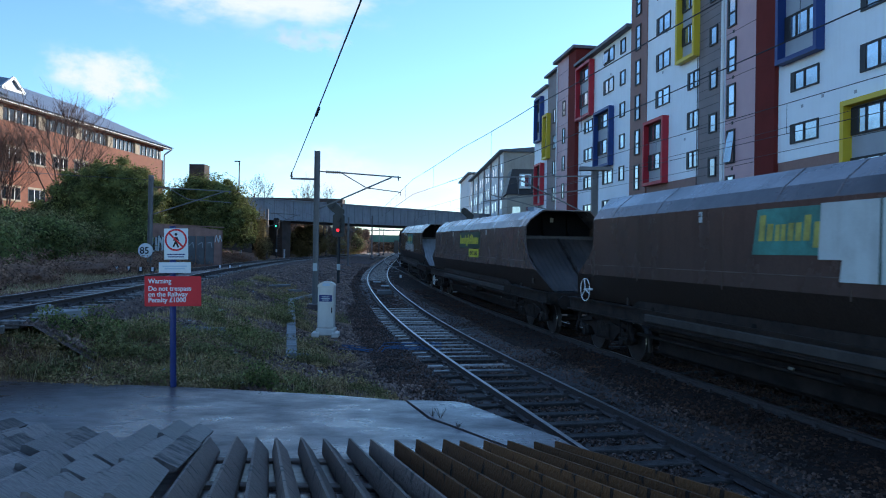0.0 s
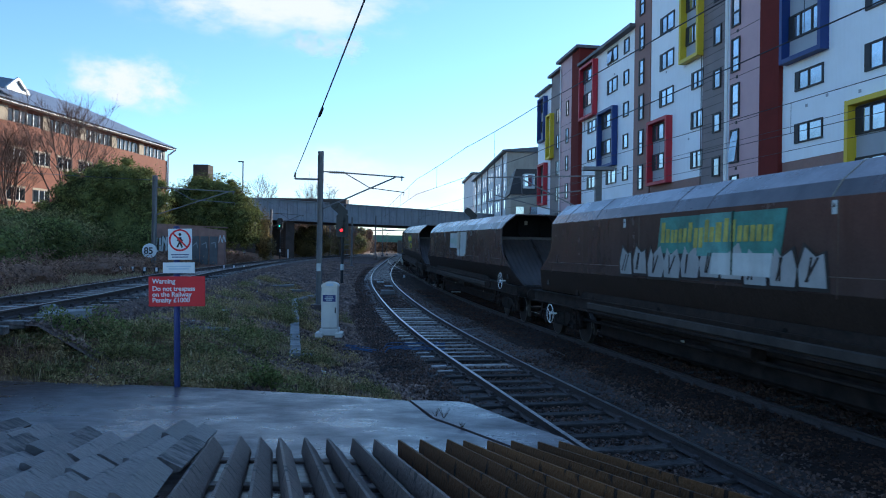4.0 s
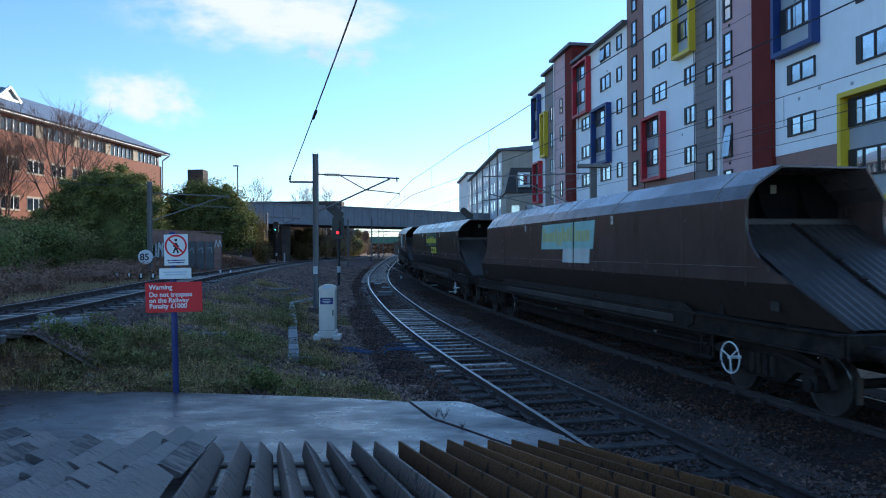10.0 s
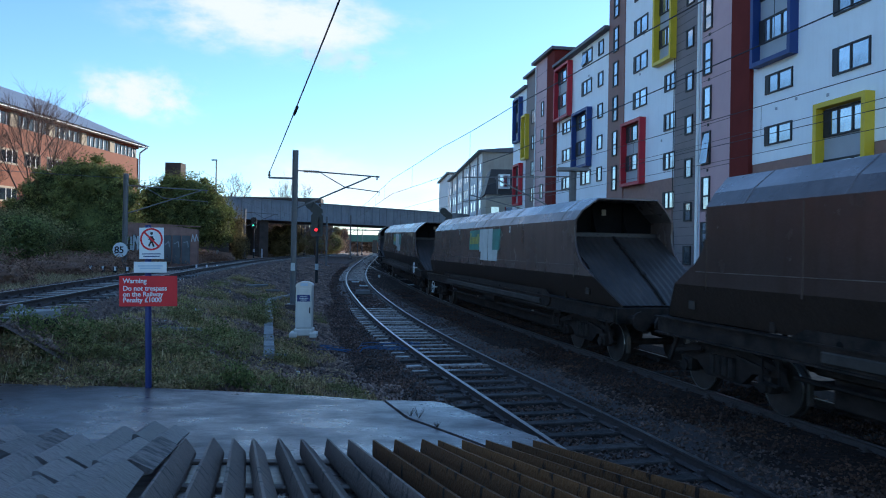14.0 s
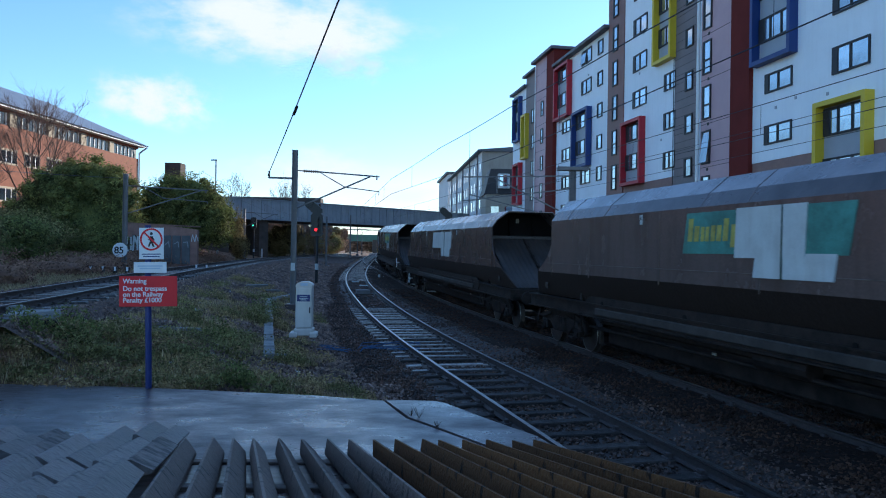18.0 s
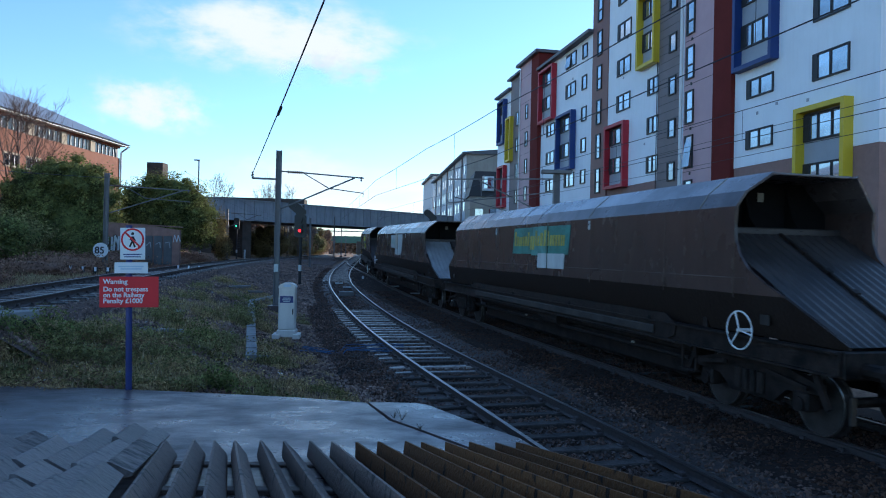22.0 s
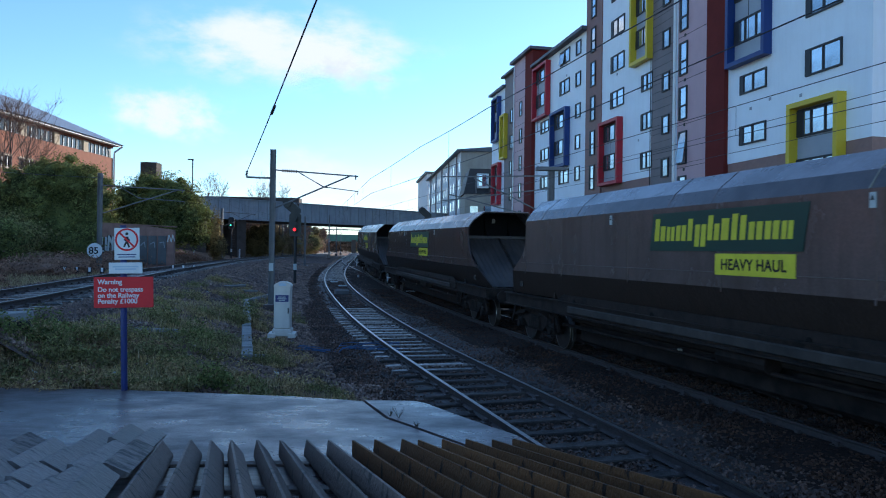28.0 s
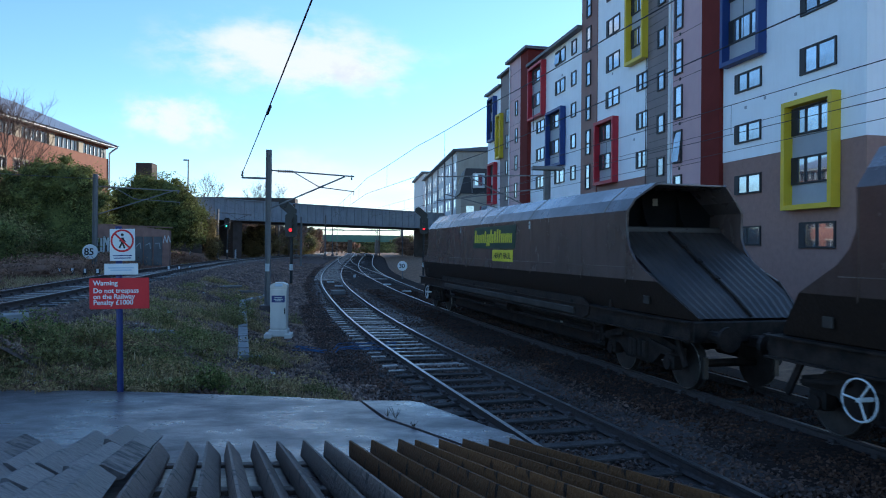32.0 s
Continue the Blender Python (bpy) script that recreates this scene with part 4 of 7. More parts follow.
for n, w in WAGONS.items():
    livery(w, LIVERY[n], rnd)
    if n in (-1, 10):
        handwheel(w, 8.9, 1.6, 0.29)
    elif n in (2, 7, 9):
        handwheel(w, -8.4, 1.43, 0.3)
    elif n in (4, 5, 11):
        handwheel(w, -7.8, 0.67, 0.27)
    else:
        handwheel(w, 8.45, 0.72, 0.27)
    for o in w.children_recursive:
        if n in (1, 10) and o.name.startswith("slope_sheet") and o.data.vertices[3].co.y > 0:
            o.material_slots[0].link, o.material_slots[0].material = "OBJECT", M_slopebright
        if n in (2, 8, 9, 10, -1) and o.name.startswith(("side_sheet", "seam")):
            o.material_slots[0].link, o.material_slots[0].material = "OBJECT", M_wagonbrown
        if n in (0, 3, 6, 7, 11, 13) and o.name.startswith(("side_sheet", "seam")):
            o.material_slots[0].link, o.material_slots[0].material = "OBJECT", M_wagongrey
    if n in (1,):
        tagged(w, "dirty black coal hopper wagon with silver graffiti along its side")
        for i in range(10):
            x, z, k = 3.9 - i * 0.68, 2.06 + rnd.uniform(-0.05, 0.05), rnd.uniform(-0.12, 0.12)
            shape = [(0, 0), (0.62, 0.0), (0.66 + k, 0.3), (0.55, 0.62 + k), (0.3 - k, 0.5), (0.12, 0.66), (-0.04, 0.3)]
            for m_, g, y, nm in ((M_black, 1.12, 1.389, "black graffiti outline"), (M_graffiti, 0.92, 1.393, "silver graffiti letter")):
                bm = bmesh.new()
                plate(bm, [(x - 0.3 - (u - 0.3) * g, y, z + 0.3 + (v - 0.3) * g) for u, v in shape], (0, 1, 0), 0.004)
                part("graffiti_stroke", bm, m_, w, nm)
            for j in range(2):
                bm = bmesh.new()
                stroke(bm, (x - rnd.uniform(0.1, 0.25), z + 0.1), (x - rnd.uniform(0.2, 0.5), z + 0.48), 0.045, 1.396 + 0.001 * j)
                part("graffiti_stroke", bm, M_black, w, "black graffiti stroke")
    elif LIVERY[n] == "yellow":
        tagged(w, "dirty black coal hopper wagon with a yellow wordmark on green")
    else:
        tagged(w, "dirty brown-black coal hopper wagon with patched pale panels")
for n in (13,):
    tagged(WAGONS[n], "last black coal hopper wagon of the train with a yellow wordmark")


def motions():
    for n, w in WAGONS.items():
        walk(w, [(t, wagon_pose(train_s(n, t))) for t in range(0, 33)])
    for ob, az, el, drift, dist in CLOUDS:
        walk(ob, [(0, sky_pose(az, el, dist)), (32, sky_pose(az + drift[0], el + drift[1], dist))])


# ---- blocks of flats ----
F_D = Vector((math.sin(radians(-8.5)), math.cos(radians(-8.5)), 0))
F_IN = Vector((F_D.y, -F_D.x, 0))
FM = Matrix.Translation((18.6, 39.0, 0)) @ Matrix((-F_D, F_IN, Vector((0, 0, 1)))).transposed().to_4x4()
# in this frame: -x runs along the front away from the viewer (u = -x), y into the block, z up
flats = thing("apartment_block", "modern flats with white render, coloured box frames and dark cladding", "apartment building", m=FM)
WIN = {}


def wall_part(u0, u1, z0, z1, y0, y1, m_, name="wall_panel", label="", parent=None):
    bm = bmesh.new()
    box(bm, (-(u0 + u1) / 2, (y0 + y1) / 2, (z0 + z1) / 2), (abs(u1 - u0), y1 - y0, z1 - z0))
    return part(name, bm, m_, parent or flats, label)


def window(parent, u, z, w, h, y=0.0, panes=2, low=0.0, frame_mat=None, tilt=False, t=0.09, name="window"):
    """A window by its left-bottom corner (larger u is further away): frame and panes."""
    frame_mat = frame_mat or M_frame
    key = (round(w, 2), round(h, 2), panes, low, frame_mat.name)
    if key not in WIN:
        bm = bmesh.new()
        box(bm, (0, -0.03, t / 2), (w, 0.1, t))
        box(bm, (0, -0.03, h - t / 2), (w, 0.1, t))
        for i in range(panes + 1):
            x = -w / 2 + t / 2 + i * (w - t) / panes
            box(bm, (x, -0.03, h / 2), (t, 0.1, h - 2 * t))
        box(bm, (-w / 2 + 0.075 * w, -0.03, h / 2), (0.15 * w, 0.094, h - 2 * t))
        if low:
            box(bm, (0, -0.03, h * low), (w - 2 * t, 0.09, t))
        me = finish(bm, "window")
        me.materials.append(frame_mat)
        bm = bmesh.new()
        pw = (w - t) / panes - t
        box(bm, (0, -0.015, 0), (pw, 0.02, h - 2 * t))
        pme = finish(bm, "pane")
        pme.materials.append(M_glass)
        WIN[key] = (me, pme, pw)
    me, pme, pw = WIN[key]
    ob = link(name, me, None, parent, m=pose(-(u - w / 2) if parent is flats else u + w / 2, y, z))
    for i in range(panes):
        x = -w / 2 + t + pw / 2 + i * (w - t) / panes
        link("pane", pme, None, ob, m=pose(x, 0, h / 2) @ (pose(0, -0.12, 0, -7, 0, 0) if tilt and i == 0 else Matrix.Identity(4)))
    return ob


def win(u_left, u_right, z0, z1, y=0.0, panes=2, **k):
    return window(flats, max(u_left, u_right), z0, abs(u_left - u_right), z1 - z0, y, panes, **k)


def box_frame(u0, u1, z0, z1, m_, label, out=0.5, rim=0.24):
    """A coloured frame that stands out from the front, with two storeys of glazing and grey panels in it."""
    lo, hi = min(u0, u1), max(u0, u1)
    bm = bmesh.new()
    c, w = -(lo + hi) / 2, hi - lo
    box(bm, (c, -out / 2, z0 + rim / 2), (w, out, rim))
    box(bm, (c, -out / 2, z1 - rim / 2), (w, out, rim))
    for s in (-1, 1):
        box(bm, (c + s * (w / 2 - rim / 2), -out / 2, (z0 + z1) / 2), (rim, out, z1 - z0 - 2 * rim))
    fr = part("box_frame", bm, m_, flats, label)
    wall_part(lo + rim, hi - rim, z0 + rim, z1 - rim, -0.02, 0.3, M_panelgrey, "spandrel", "pale grey panel", fr)
    hh = (z1 - z0 - 2 * rim) / 2
    for k in (0, 1):
        zz = z0 + rim + hh * k + hh * 0.42
        ob = window(flats, hi - rim - 0.02, zz, w - 2 * rim - 0.04, hh * 0.55, -0.03, 3 if w > 2.8 else 2)
        ob.parent = fr
    return fr


M_panelgrey = mat("pale_grey_panel", (0.36, 0.38, 0.42), 0.5, var=0.05, scale=1)
D = 12.0
wall_part(-9.8, 0.55, 7.7, 27, 0, D, M_render, label="white rendered wall")
wall_part(-9.8, 0.55, -0.5, 7.7, 0.03, D, M_brownbrick, label="brown brick wall")
wall_part(0.55, 2.4, -0.5, 27, -0.25, D, M_brownred, label="dark red-brown panel")
wall_part(2.4, 5.7, -0.5, 27, -0.2, D, M_purple, label="mauve panel")
wall_part(6.15, 9.4, -0.5, 27, -0.04, D, M_greyclad, label="dark grey cladding")
wall_part(5.7, 6.15, -0.5, 27, -0.06, D, M_render)
wall_part(9.4, 17.6, 7.9, 23.6, 0, D, M_render, label="white rendered wall")
wall_part(9.4, 17.6, 23.6, 27, -0.02, D, M_greyclad)
wall_part(9.4, 17.6, -0.5, 7.9, 0.03, D, M_brownbrick)
wall_part(17.6, 20.7, -0.5, 27, -0.08, D, M_brownstrip, label="brown panel")
wall_part(20.7, 33.9, 3.6, 21.5, 0.05, D, M_render, label="white rendered wall")
wall_part(20.7, 33.9, -0.5, 3.6, 0.07, D, M_brownbrick)
wall_part(33.9, 36.2, -0.5, 23.4, -0.35, D, M_brownred, label="red-brown panel")
wall_part(36.2, 40.2, -0.5, 23.4, -0.3, D, M_purple, label="mauve panel")
wall_part(40.2, 44.6, -0.5, 22.9, -0.02, D, M_greyclad, label="dark grey cladding")
wall_part(44.6, 50.2, -0.5, 21.9, 0.05, D, M_render, label="white rendered wall")
# unseen block, added only to close the gap where sun reaches the tracks
wall_part(50.2, 78, -0.5, 20.5, 10, 18, M_render, label="unseen added rear block keeping sun off the tracks")
# cladding joints
for k in range(46):
    z = 0.4 + k * 0.57
    wall_part(6.17, 9.38, z, z + 0.025, -0.052, -0.03, M_frame, "cladding_joint")
for z in (5.3, 8.0, 10.7, 13.5, 16.3, 19.1, 21.9):
    wall_part(2.42, 5.68, z, z + 0.03, -0.212, -0.18, M_frame, "panel_joint")
    wall_part(36.22, 40.18, z, z + 0.03, -0.312, -0.28, M_frame, "panel_joint")
# roofs
wall_part(20.6, 34.0, 21.5, 21.78, -0.55, D + 0.3, M_roof, "roof", "grey overhanging roof")
wall_part(33.6, 40.6, 23.4, 23.7, -0.75, D + 0.3, M_roof, "roof", "grey overhanging roof")
wall_part(40.2, 44.9, 22.9, 23.15, -0.45, D + 0.3, M_roof, "roof", "grey overhanging roof")
wall_part(44.3, 50.6, 21.9, 22.15, -0.4, D + 0.3, M_roof, "roof", "grey overhanging roof")
wall_part(-10.1, 20.9, 27, 27.3, -0.5, D + 0.3, M_roof, "roof", "grey overhanging roof")
# white downpipes
for u, y in ((5.92, -0.28), (39.9, -0.38), (40.5, -0.1)):
    bm = bmesh.new()
    rod(bm, (-u, y - 0.02, 0), (-u, y - 0.02, 23 if u > 9 else 26.9), 0.075 if u > 9 else 0.11, 8)
    part("downpipe", bm, M_white, flats, "white downpipe")
bm = bmesh.new()
rod(bm, (-9.42, -0.1, 0), (-9.42, -0.1, 27), 0.03, 6)
part("downpipe", bm, M_frame, flats)
# windows, storey by storey
for k in range(-2, 6):
    z = 8.58 + 2.8 * k
    if z > 0:
        if k not in (2, 3):
            win(-0.6, -2.85, z + 0.0, z + 1.05, 0.03 if z < 7 else 0.0)
        if not -1 <= k <= 0:
            win(-5.75, -8.1, z - 0.2 if k == 1 else z - 0.15, z + 1.1, 0.03 if z < 7 else 0.0)
    zz = 7.65 + 2.86 * k
    if zz > 0:
        win(6.95, 7.9, zz, zz + 1.25, -0.05, 1)
    zz = 8.2 + 2.82 * k
    if zz > 0:
        win(5.45, 4.5, zz, zz + 2.1, -0.21, 1, low=0.42, tilt=k == 0)
        wall_part(4.75, 4.9, zz - 0.42, zz - 0.24, -0.24, -0.2, M_frame, "vent")
    zz = 8.5 + 2.75 * k
    if zz > 0 and k < 3:
        win(9.25, 10.9, zz, zz + 1.2)
    if zz > 0 and (k > 1 or k < -1):
        win(13.65, 15.95, 13.75 + 2.78 * (k - 2), 13.75 + 2.78 * (k - 2) + 1.3)
    zz = 7.75 + 2.85 * k
    if zz > 0:
        win(18.7, 19.65, zz, zz + 2.05, -0.09, 1, low=0.45)
    zz = 8.85 + 2.75 * k
    if 0 < zz < 21:
        win(22.05, 23.15, zz, zz + 1.25, 0.04, 1)
        if k not in (1, 2):
            win(24.6, 27.0, zz, zz + 1.3, 0.04, tilt=k == 4)
        if k < 3:
            win(29.8, 32.1, zz, zz + 1.2, 0.04)
    zz = 5.4 + 2.95 * k
    if 0 < zz < 20:
        win(40.7, 42.4, zz, zz + 1.6, -0.03)
        win(46.0, 47.0, zz + 0.3, zz + 1.5, 0.04, 1)
        win(37.2, 38.0, zz, zz + 1.6, -0.31, 1, low=0.4)
box_frame(-5.0, -8.35, 4.68, 9.95, M_yellow, "yellow box frame round the windows")
box_frame(0.2, -3.2, 13.0, 18.3, M_blue, "blue box frame round the windows")
box_frame(9.3, 12.0, 16.05, 21.3, M_yellow, "yellow box frame round the windows")
box_frame(13.8, 17.25, 7.85, 12.85, M_redbox, "red box frame round the windows")
box_frame(24.4, 28.35, 10.4, 15.7, M_blue, "blue box frame round the windows")
box_frame(29.5, 33.6, 15.85, 21.2, M_redbox, "red box frame round the windows")
box_frame(43.4, 45.3, 13.4, 18.6, M_yellow, "yellow box frame round the windows")
box_frame(46.2, 49.0, 15.9, 21.2, M_blue, "blue box frame round the windows")
box_frame(45.8, 48.6, 8.2, 13.2, M_redbox, "red box frame round the windows")
# balcony-like vents under the windows of the white front
for u, z in ((14.2, 19.1), (14.8, 16.2), (11.2, 10.6), (-1.6, 10.4), (-5.5, 10.3), (25.2, 18.6), (-3.2, 10.6)):
    wall_part(u, u + 0.16, z, z + 0.16, -0.03, 0.01, M_panelgrey, "vent")

# ---- brick office building ----
O_A = Vector((-32.6, 84, 0))
O_D = (Vector((-35.5, 57, 0)) - O_A).normalized()
O_IN = Vector((O_D.y, -O_D.x, 0))
OM = Matrix.Translation(O_A) @ Matrix((-O_D, -O_IN, Vector((0, 0, 1)))).transposed().to_4x4()
if OM.to_3x3().determinant() < 0:
    OM = Matrix.Translation(O_A) @ Matrix((O_D, O_IN, Vector((0, 0, 1)))).transposed().to_4x4()
# x from the far corner towards the viewer (or against it), y into the block
O_S = 1 if (OM.to_3x3() @ Vector((1, 0, 0))).dot(O_D) > 0 else -1
O_Y = 1 if (OM.to_3x3() @ Vector((0, 1, 0))).x < 0 else -1
office = thing("brick_office_building", "orange brick office building with a slate roof and ribbon windows", "office building", m=OM)


def obox(u0, u1, z0, z1, y0, y1, m_, name, label="", parent=None):
    bm = bmesh.new()
    box(bm, (O_S * (u0 + u1) / 2, O_Y * (y0 + y1) / 2, (z0 + z1) / 2), (u1 - u0, abs(y1 - y0), z1 - z0))
    return part(name, bm, m_, parent or office, label)


obox(1.2, 52, 2, 12.55, 0, 14, M_brick, "wall", "orange brick wall")
obox(1.2, 52, 12.55, 13.65, 0.25, 13.7, M_frame, "window_band", "dark ribbon window band")
obox(1.2, 52, 13.65, 14.0, 0, 14, M_brick, "wall")
obox(0.6, 52.5, 13.9, 14.08, -0.7, 14.7, M_whiteframe, "gutter", "white gutter along the roof")
for i in range(10):
    u = 6.45 + i * 5.17
    obox(u, u + 0.9, 12.5, 13.7, -0.06, 0.3, M_stonepale, "pier", "pale stone pier")
    for k in range(6):
        obox(u - 4.1 + k * 0.78, u - 4.0 + k * 0.78, 12.55, 13.65, 0.1, 0.3, M_whiteframe, "mullion")
    for k in range(5):
        obox(u - 3.98 + k * 0.78, u - 3.34 + k * 0.78, 12.62, 13.6, 0.18, 0.24, M_officeglass, "pane")
for z in (9.4, 6.2, 3.4):
    for i in range(12):
        u = 3.2 + i * 3.1
        if u < 50:
            obox(u, u + 2.2, z + 1.03, z + 1.2, -0.04, 0.1, M_stonepale, "lintel")
            obox(u, u + 2.2, z - 0.14, z, -0.08, 0.1, M_stonepale, "sill")
            wn_ = obox(u, u + 2.2, z, z + 1.03, -0.01, 0.02, M_frame, "window")
            for k in range(3):
                obox(u + 0.08 + k * 0.7, u + 0.68 + k * 0.7, z + 0.06, z + 0.97, -0.03, -0.012, M_officeglass, "pane", parent=wn_)
            for k in (1, 2):
                obox(u + 0.69 + (k - 1) * 0.7, u + 0.77 + (k - 1) * 0.7, z, z + 1.03, -0.06, -0.03, M_whiteframe, "mullion", parent=wn_)
bm = bmesh.new()
e = [(0.3, -0.9, 14.08), (53, -0.9, 14.08), (53, 14.9, 14.08), (0.3, 14.9, 14.08), (7.5, 7, 17.8), (53, 7, 17.8)]
quads(bm, [(O_S * u, O_Y * y, z) for u, y, z in e], [(0, 1, 5, 4), (2, 3, 4, 5), (3, 0, 4), (1, 2, 5), (0, 3, 2, 1)])
roof = part("roof", bm, M_slate, office, "blue-grey slate hipped roof")
bm = bmesh.new()
for uc in (26.7,):
    quads(bm, [(O_S * u, O_Y * y, z) for u, y, z in ((uc - 1.3, -0.5, 14.9), (uc + 1.3, -0.5, 14.9), (uc, -0.5, 15.9), (uc - 1.3, 4.5, 16.3), (uc + 1.3, 4.5, 16.3), (uc, 6.0, 17.0))], [(0, 1, 2), (0, 2, 5, 3), (1, 4, 5, 2)])
part("gablet", bm, M_slate, office, "slate-clad gable with a pale pediment")
for a, b in (((25.4, 14.95), (26.7, 15.98)), ((26.7, 15.98), (28.0, 14.95)), ((25.4, 14.95), (28.0, 14.95))):
    bm = bmesh.new()
    bar(bm, (O_S * a[0], -O_Y * 0.58, a[1]), (O_S * b[0], -O_Y * 0.58, b[1]), 0.16, 0.22)
    part("bargeboard", bm, M_whiteframe, office, "white bargeboard")
bm = bmesh.new()
rod(bm, (O_S * 1.15, -O_Y * 0.12, 2), (O_S * 1.15, -O_Y * 0.12, 13.2), 0.1, 8)
rod(bm, (O_S * 1.15, -O_Y * 0.12, 13.2), (O_S * 0.5, -O_Y * 0.7, 13.95), 0.1, 8)
part("downpipe", bm, M_whiteframe, office, "pale downpipe")

# ---- road bridge ----
B_A, B_B = Vector((-29, 86.6, 0)), Vector((16, 130.1, 0))
B_D = (B_B - B_A).normalized()
B_L = (B_B - B_A).length
BM = Matrix.Translation(B_A) @ Matrix((B_D, Vector((-B_D.y, B_D.x, 0)), Vector((0, 0, 1)))).transposed().to_4x4()
bridge = thing("road_bridge", "grey riveted plate girder road bridge over the railway", "bridge", m=BM)
for y in (0.0, 10.0):
    bm = bmesh.new()
    box(bm, (B_L / 2, y, 7.62), (B_L, 0.08, 2.6))
    g = part("girder", bm, M_girder, bridge, "grey steel plate girder")
    for z, w in ((8.95, 0.5), (6.3, 0.5)):
        bm = bmesh.new()
        box(bm, (B_L / 2, y, z), (B_L, w, 0.09))
        part("flange", bm, M_girder, g)
    bm = bmesh.new()
    box(bm, (0, 0, 7.62), (0.09, 0.34, 2.5))
    st = finish(bm, "stiffener")
    st.materials.append(M_girder)
    k = 0.8
    while k < B_L:
        link("stiffener", st, None, g, m=pose(k, y, 0))
        k += 1.45
bm = bmesh.new()
box(bm, (B_L / 2, 5, 6.55), (B_L, 9.8, 0.4))
part("deck", bm, M_pier, bridge)
for x0, x1 in ((-3, 6.5), (10.9, 12.2), (54, 63)):
    bm = bmesh.new()
    box(bm, ((x0 + x1) / 2, 5, 3.1), (x1 - x0, 9.4, 6.3))
    part("pier", bm, M_pier, bridge, "dark brick pier")
bm = bmesh.new()
box(bm, (8.5, 9.0, 3.1), (5, 0.5, 6.3))
part("back_wall", bm, M_pier, bridge)
for i in range(9):
    bm = bmesh.new()
    x = 7.0 + i * 0.42
    stroke(bm, (x, 2.6 + 0.3 * (i % 2)), (x + 0.3, 3.7 - 0.2 * (i % 3)), 0.15, 8.73)
    part("graffiti_stroke", bm, M_paper, bridge, "white graffiti stroke")
M_greenpaint = mat("green_bridge_paint", (0.10, 0.20, 0.14), 0.6, var=0.1, scale=0.6)
far_bridge = thing("far_footbridge", "green girder bridge far along the line", "bridge", m=pose(-17, 250, 0, 0, 0, 8))
bm = bmesh.new()
box(bm, (0, 0, 6.6), (44, 0.5, 2.4))
part("girder", bm, M_greenpaint, far_bridge)
for x in (-18, -9, 0.5, 10, 19):
    bm = bmesh.new()
    box(bm, (x, 0, 3.0), (1.4, 2.0, 6.0))
    part("pier", bm, M_pier, far_bridge)

# ---- far terrace and house ----
terr = thing("terrace_block", "long pale terrace block with rows of small windows", "building")
T_A, T_B = Vector((8.9, 107, 0)), Vector((5.9, 154, 0))
T_D = (T_B - T_A).normalized()
TM = Matrix.Translation(T_A) @ Matrix((-T_D, Vector((T_D.y, -T_D.x, 0)), Vector((0, 0, 1)))).transposed().to_4x4()
terr.matrix_basis = TM
M_paleblock = mat("pale_grey_render", (0.72, 0.72, 0.73), 0.8, var=0.06, scale=0.5, stain=0.15)
M_beige = mat("beige_render", (0.40, 0.36, 0.30), 0.8, var=0.08, scale=0.5, stain=0.2)
bm = bmesh.new()
box(bm, (-23.5, 6, 8.6), (47, 12, 18.2))
part("wall", bm, M_paleblock, terr)
bm = bmesh.new()
box(bm, (0.06, 6, 9.5), (0.1, 12, 16.3))
part("gable_wall", bm, M_beige, terr, "beige rendered end wall")
bm = bmesh.new()
slab(bm, [(-0.7, 0), (12.6, 0), (12.6, 0.25), (6, 0.9), (-0.7, 0.25)], 0.6, -47.5)
part("roof", bm, M_roof, terr, m=pose(0, 0, 17.6) @ Matrix(((0, 0, 1, 0), (1, 0, 0, 0), (0, 1, 0, 0), (0, 0, 0, 1))))
bm = bmesh.new()
box(bm, (0, 0, 0), (1.0, 0.06, 1.5))
tw = finish(bm, "window")
tw.materials.append(M_glass)
for i in range(15):
    for z in (4, 6.9, 9.8, 12.7, 15.4):
        link("window", tw, None, terr, m=pose(-1.6 - i * 3.1, -0.03, z))
bm = bmesh.new()
for k in range(5):
    bm2 = bmesh.new()
    box(bm2, (-4.2 - k * 9.5, -0.1, 8.8), (0.3, 0.2, 17.4))
    part("pilaster", bm2, M_greyclad, terr)
bm.free()
terr2 = thing("terrace_block", "far pale block beyond the terrace", "building", m=pose(5.0, 172, 0, 0, 0, 4))
bm = bmesh.new()
box(bm, (4.5, 0, 10), (9, 22, 20))
part("wall", bm, M_paleblock, terr2)
bm = bmesh.new()
box(bm, (4.5, 0, 20.2), (10, 23, 0.5))
part("roof", bm, M_roof, terr2)
M_darkslate = mat("dark_slate", (0.035, 0.033, 0.035), 0.6, var=0.1, scale=2)
house = thing("mansard_house", "stone house with a dark mansard roof and a dormer", "house", m=pose(8.2, 92, 0))
bm = bmesh.new()
box(bm, (2.2, 4, 5.2), (4.4, 8, 9.6))
part("wall", bm, M_beige, house)
bm = bmesh.new()
quads(bm, [(-0.2, -0.2, 10), (4.6, -0.2, 10), (4.6, 8.2, 10), (-0.2, 8.2, 10), (0.7, 0.9, 13.4), (4.4, 0.9, 13.4), (4.4, 7.5, 13.4), (0.7, 7.5, 13.4)], [(0, 1, 5, 4), (1, 2, 6, 5), (2, 3, 7, 6), (3, 0, 4, 7), (4, 5, 6, 7)])
part("roof", bm, M_darkslate, house, "dark mansard roof")
bm = bmesh.new()
box(bm, (2.3, 0.3, 11.7), (1.5, 1.2, 1.9), 0.03)
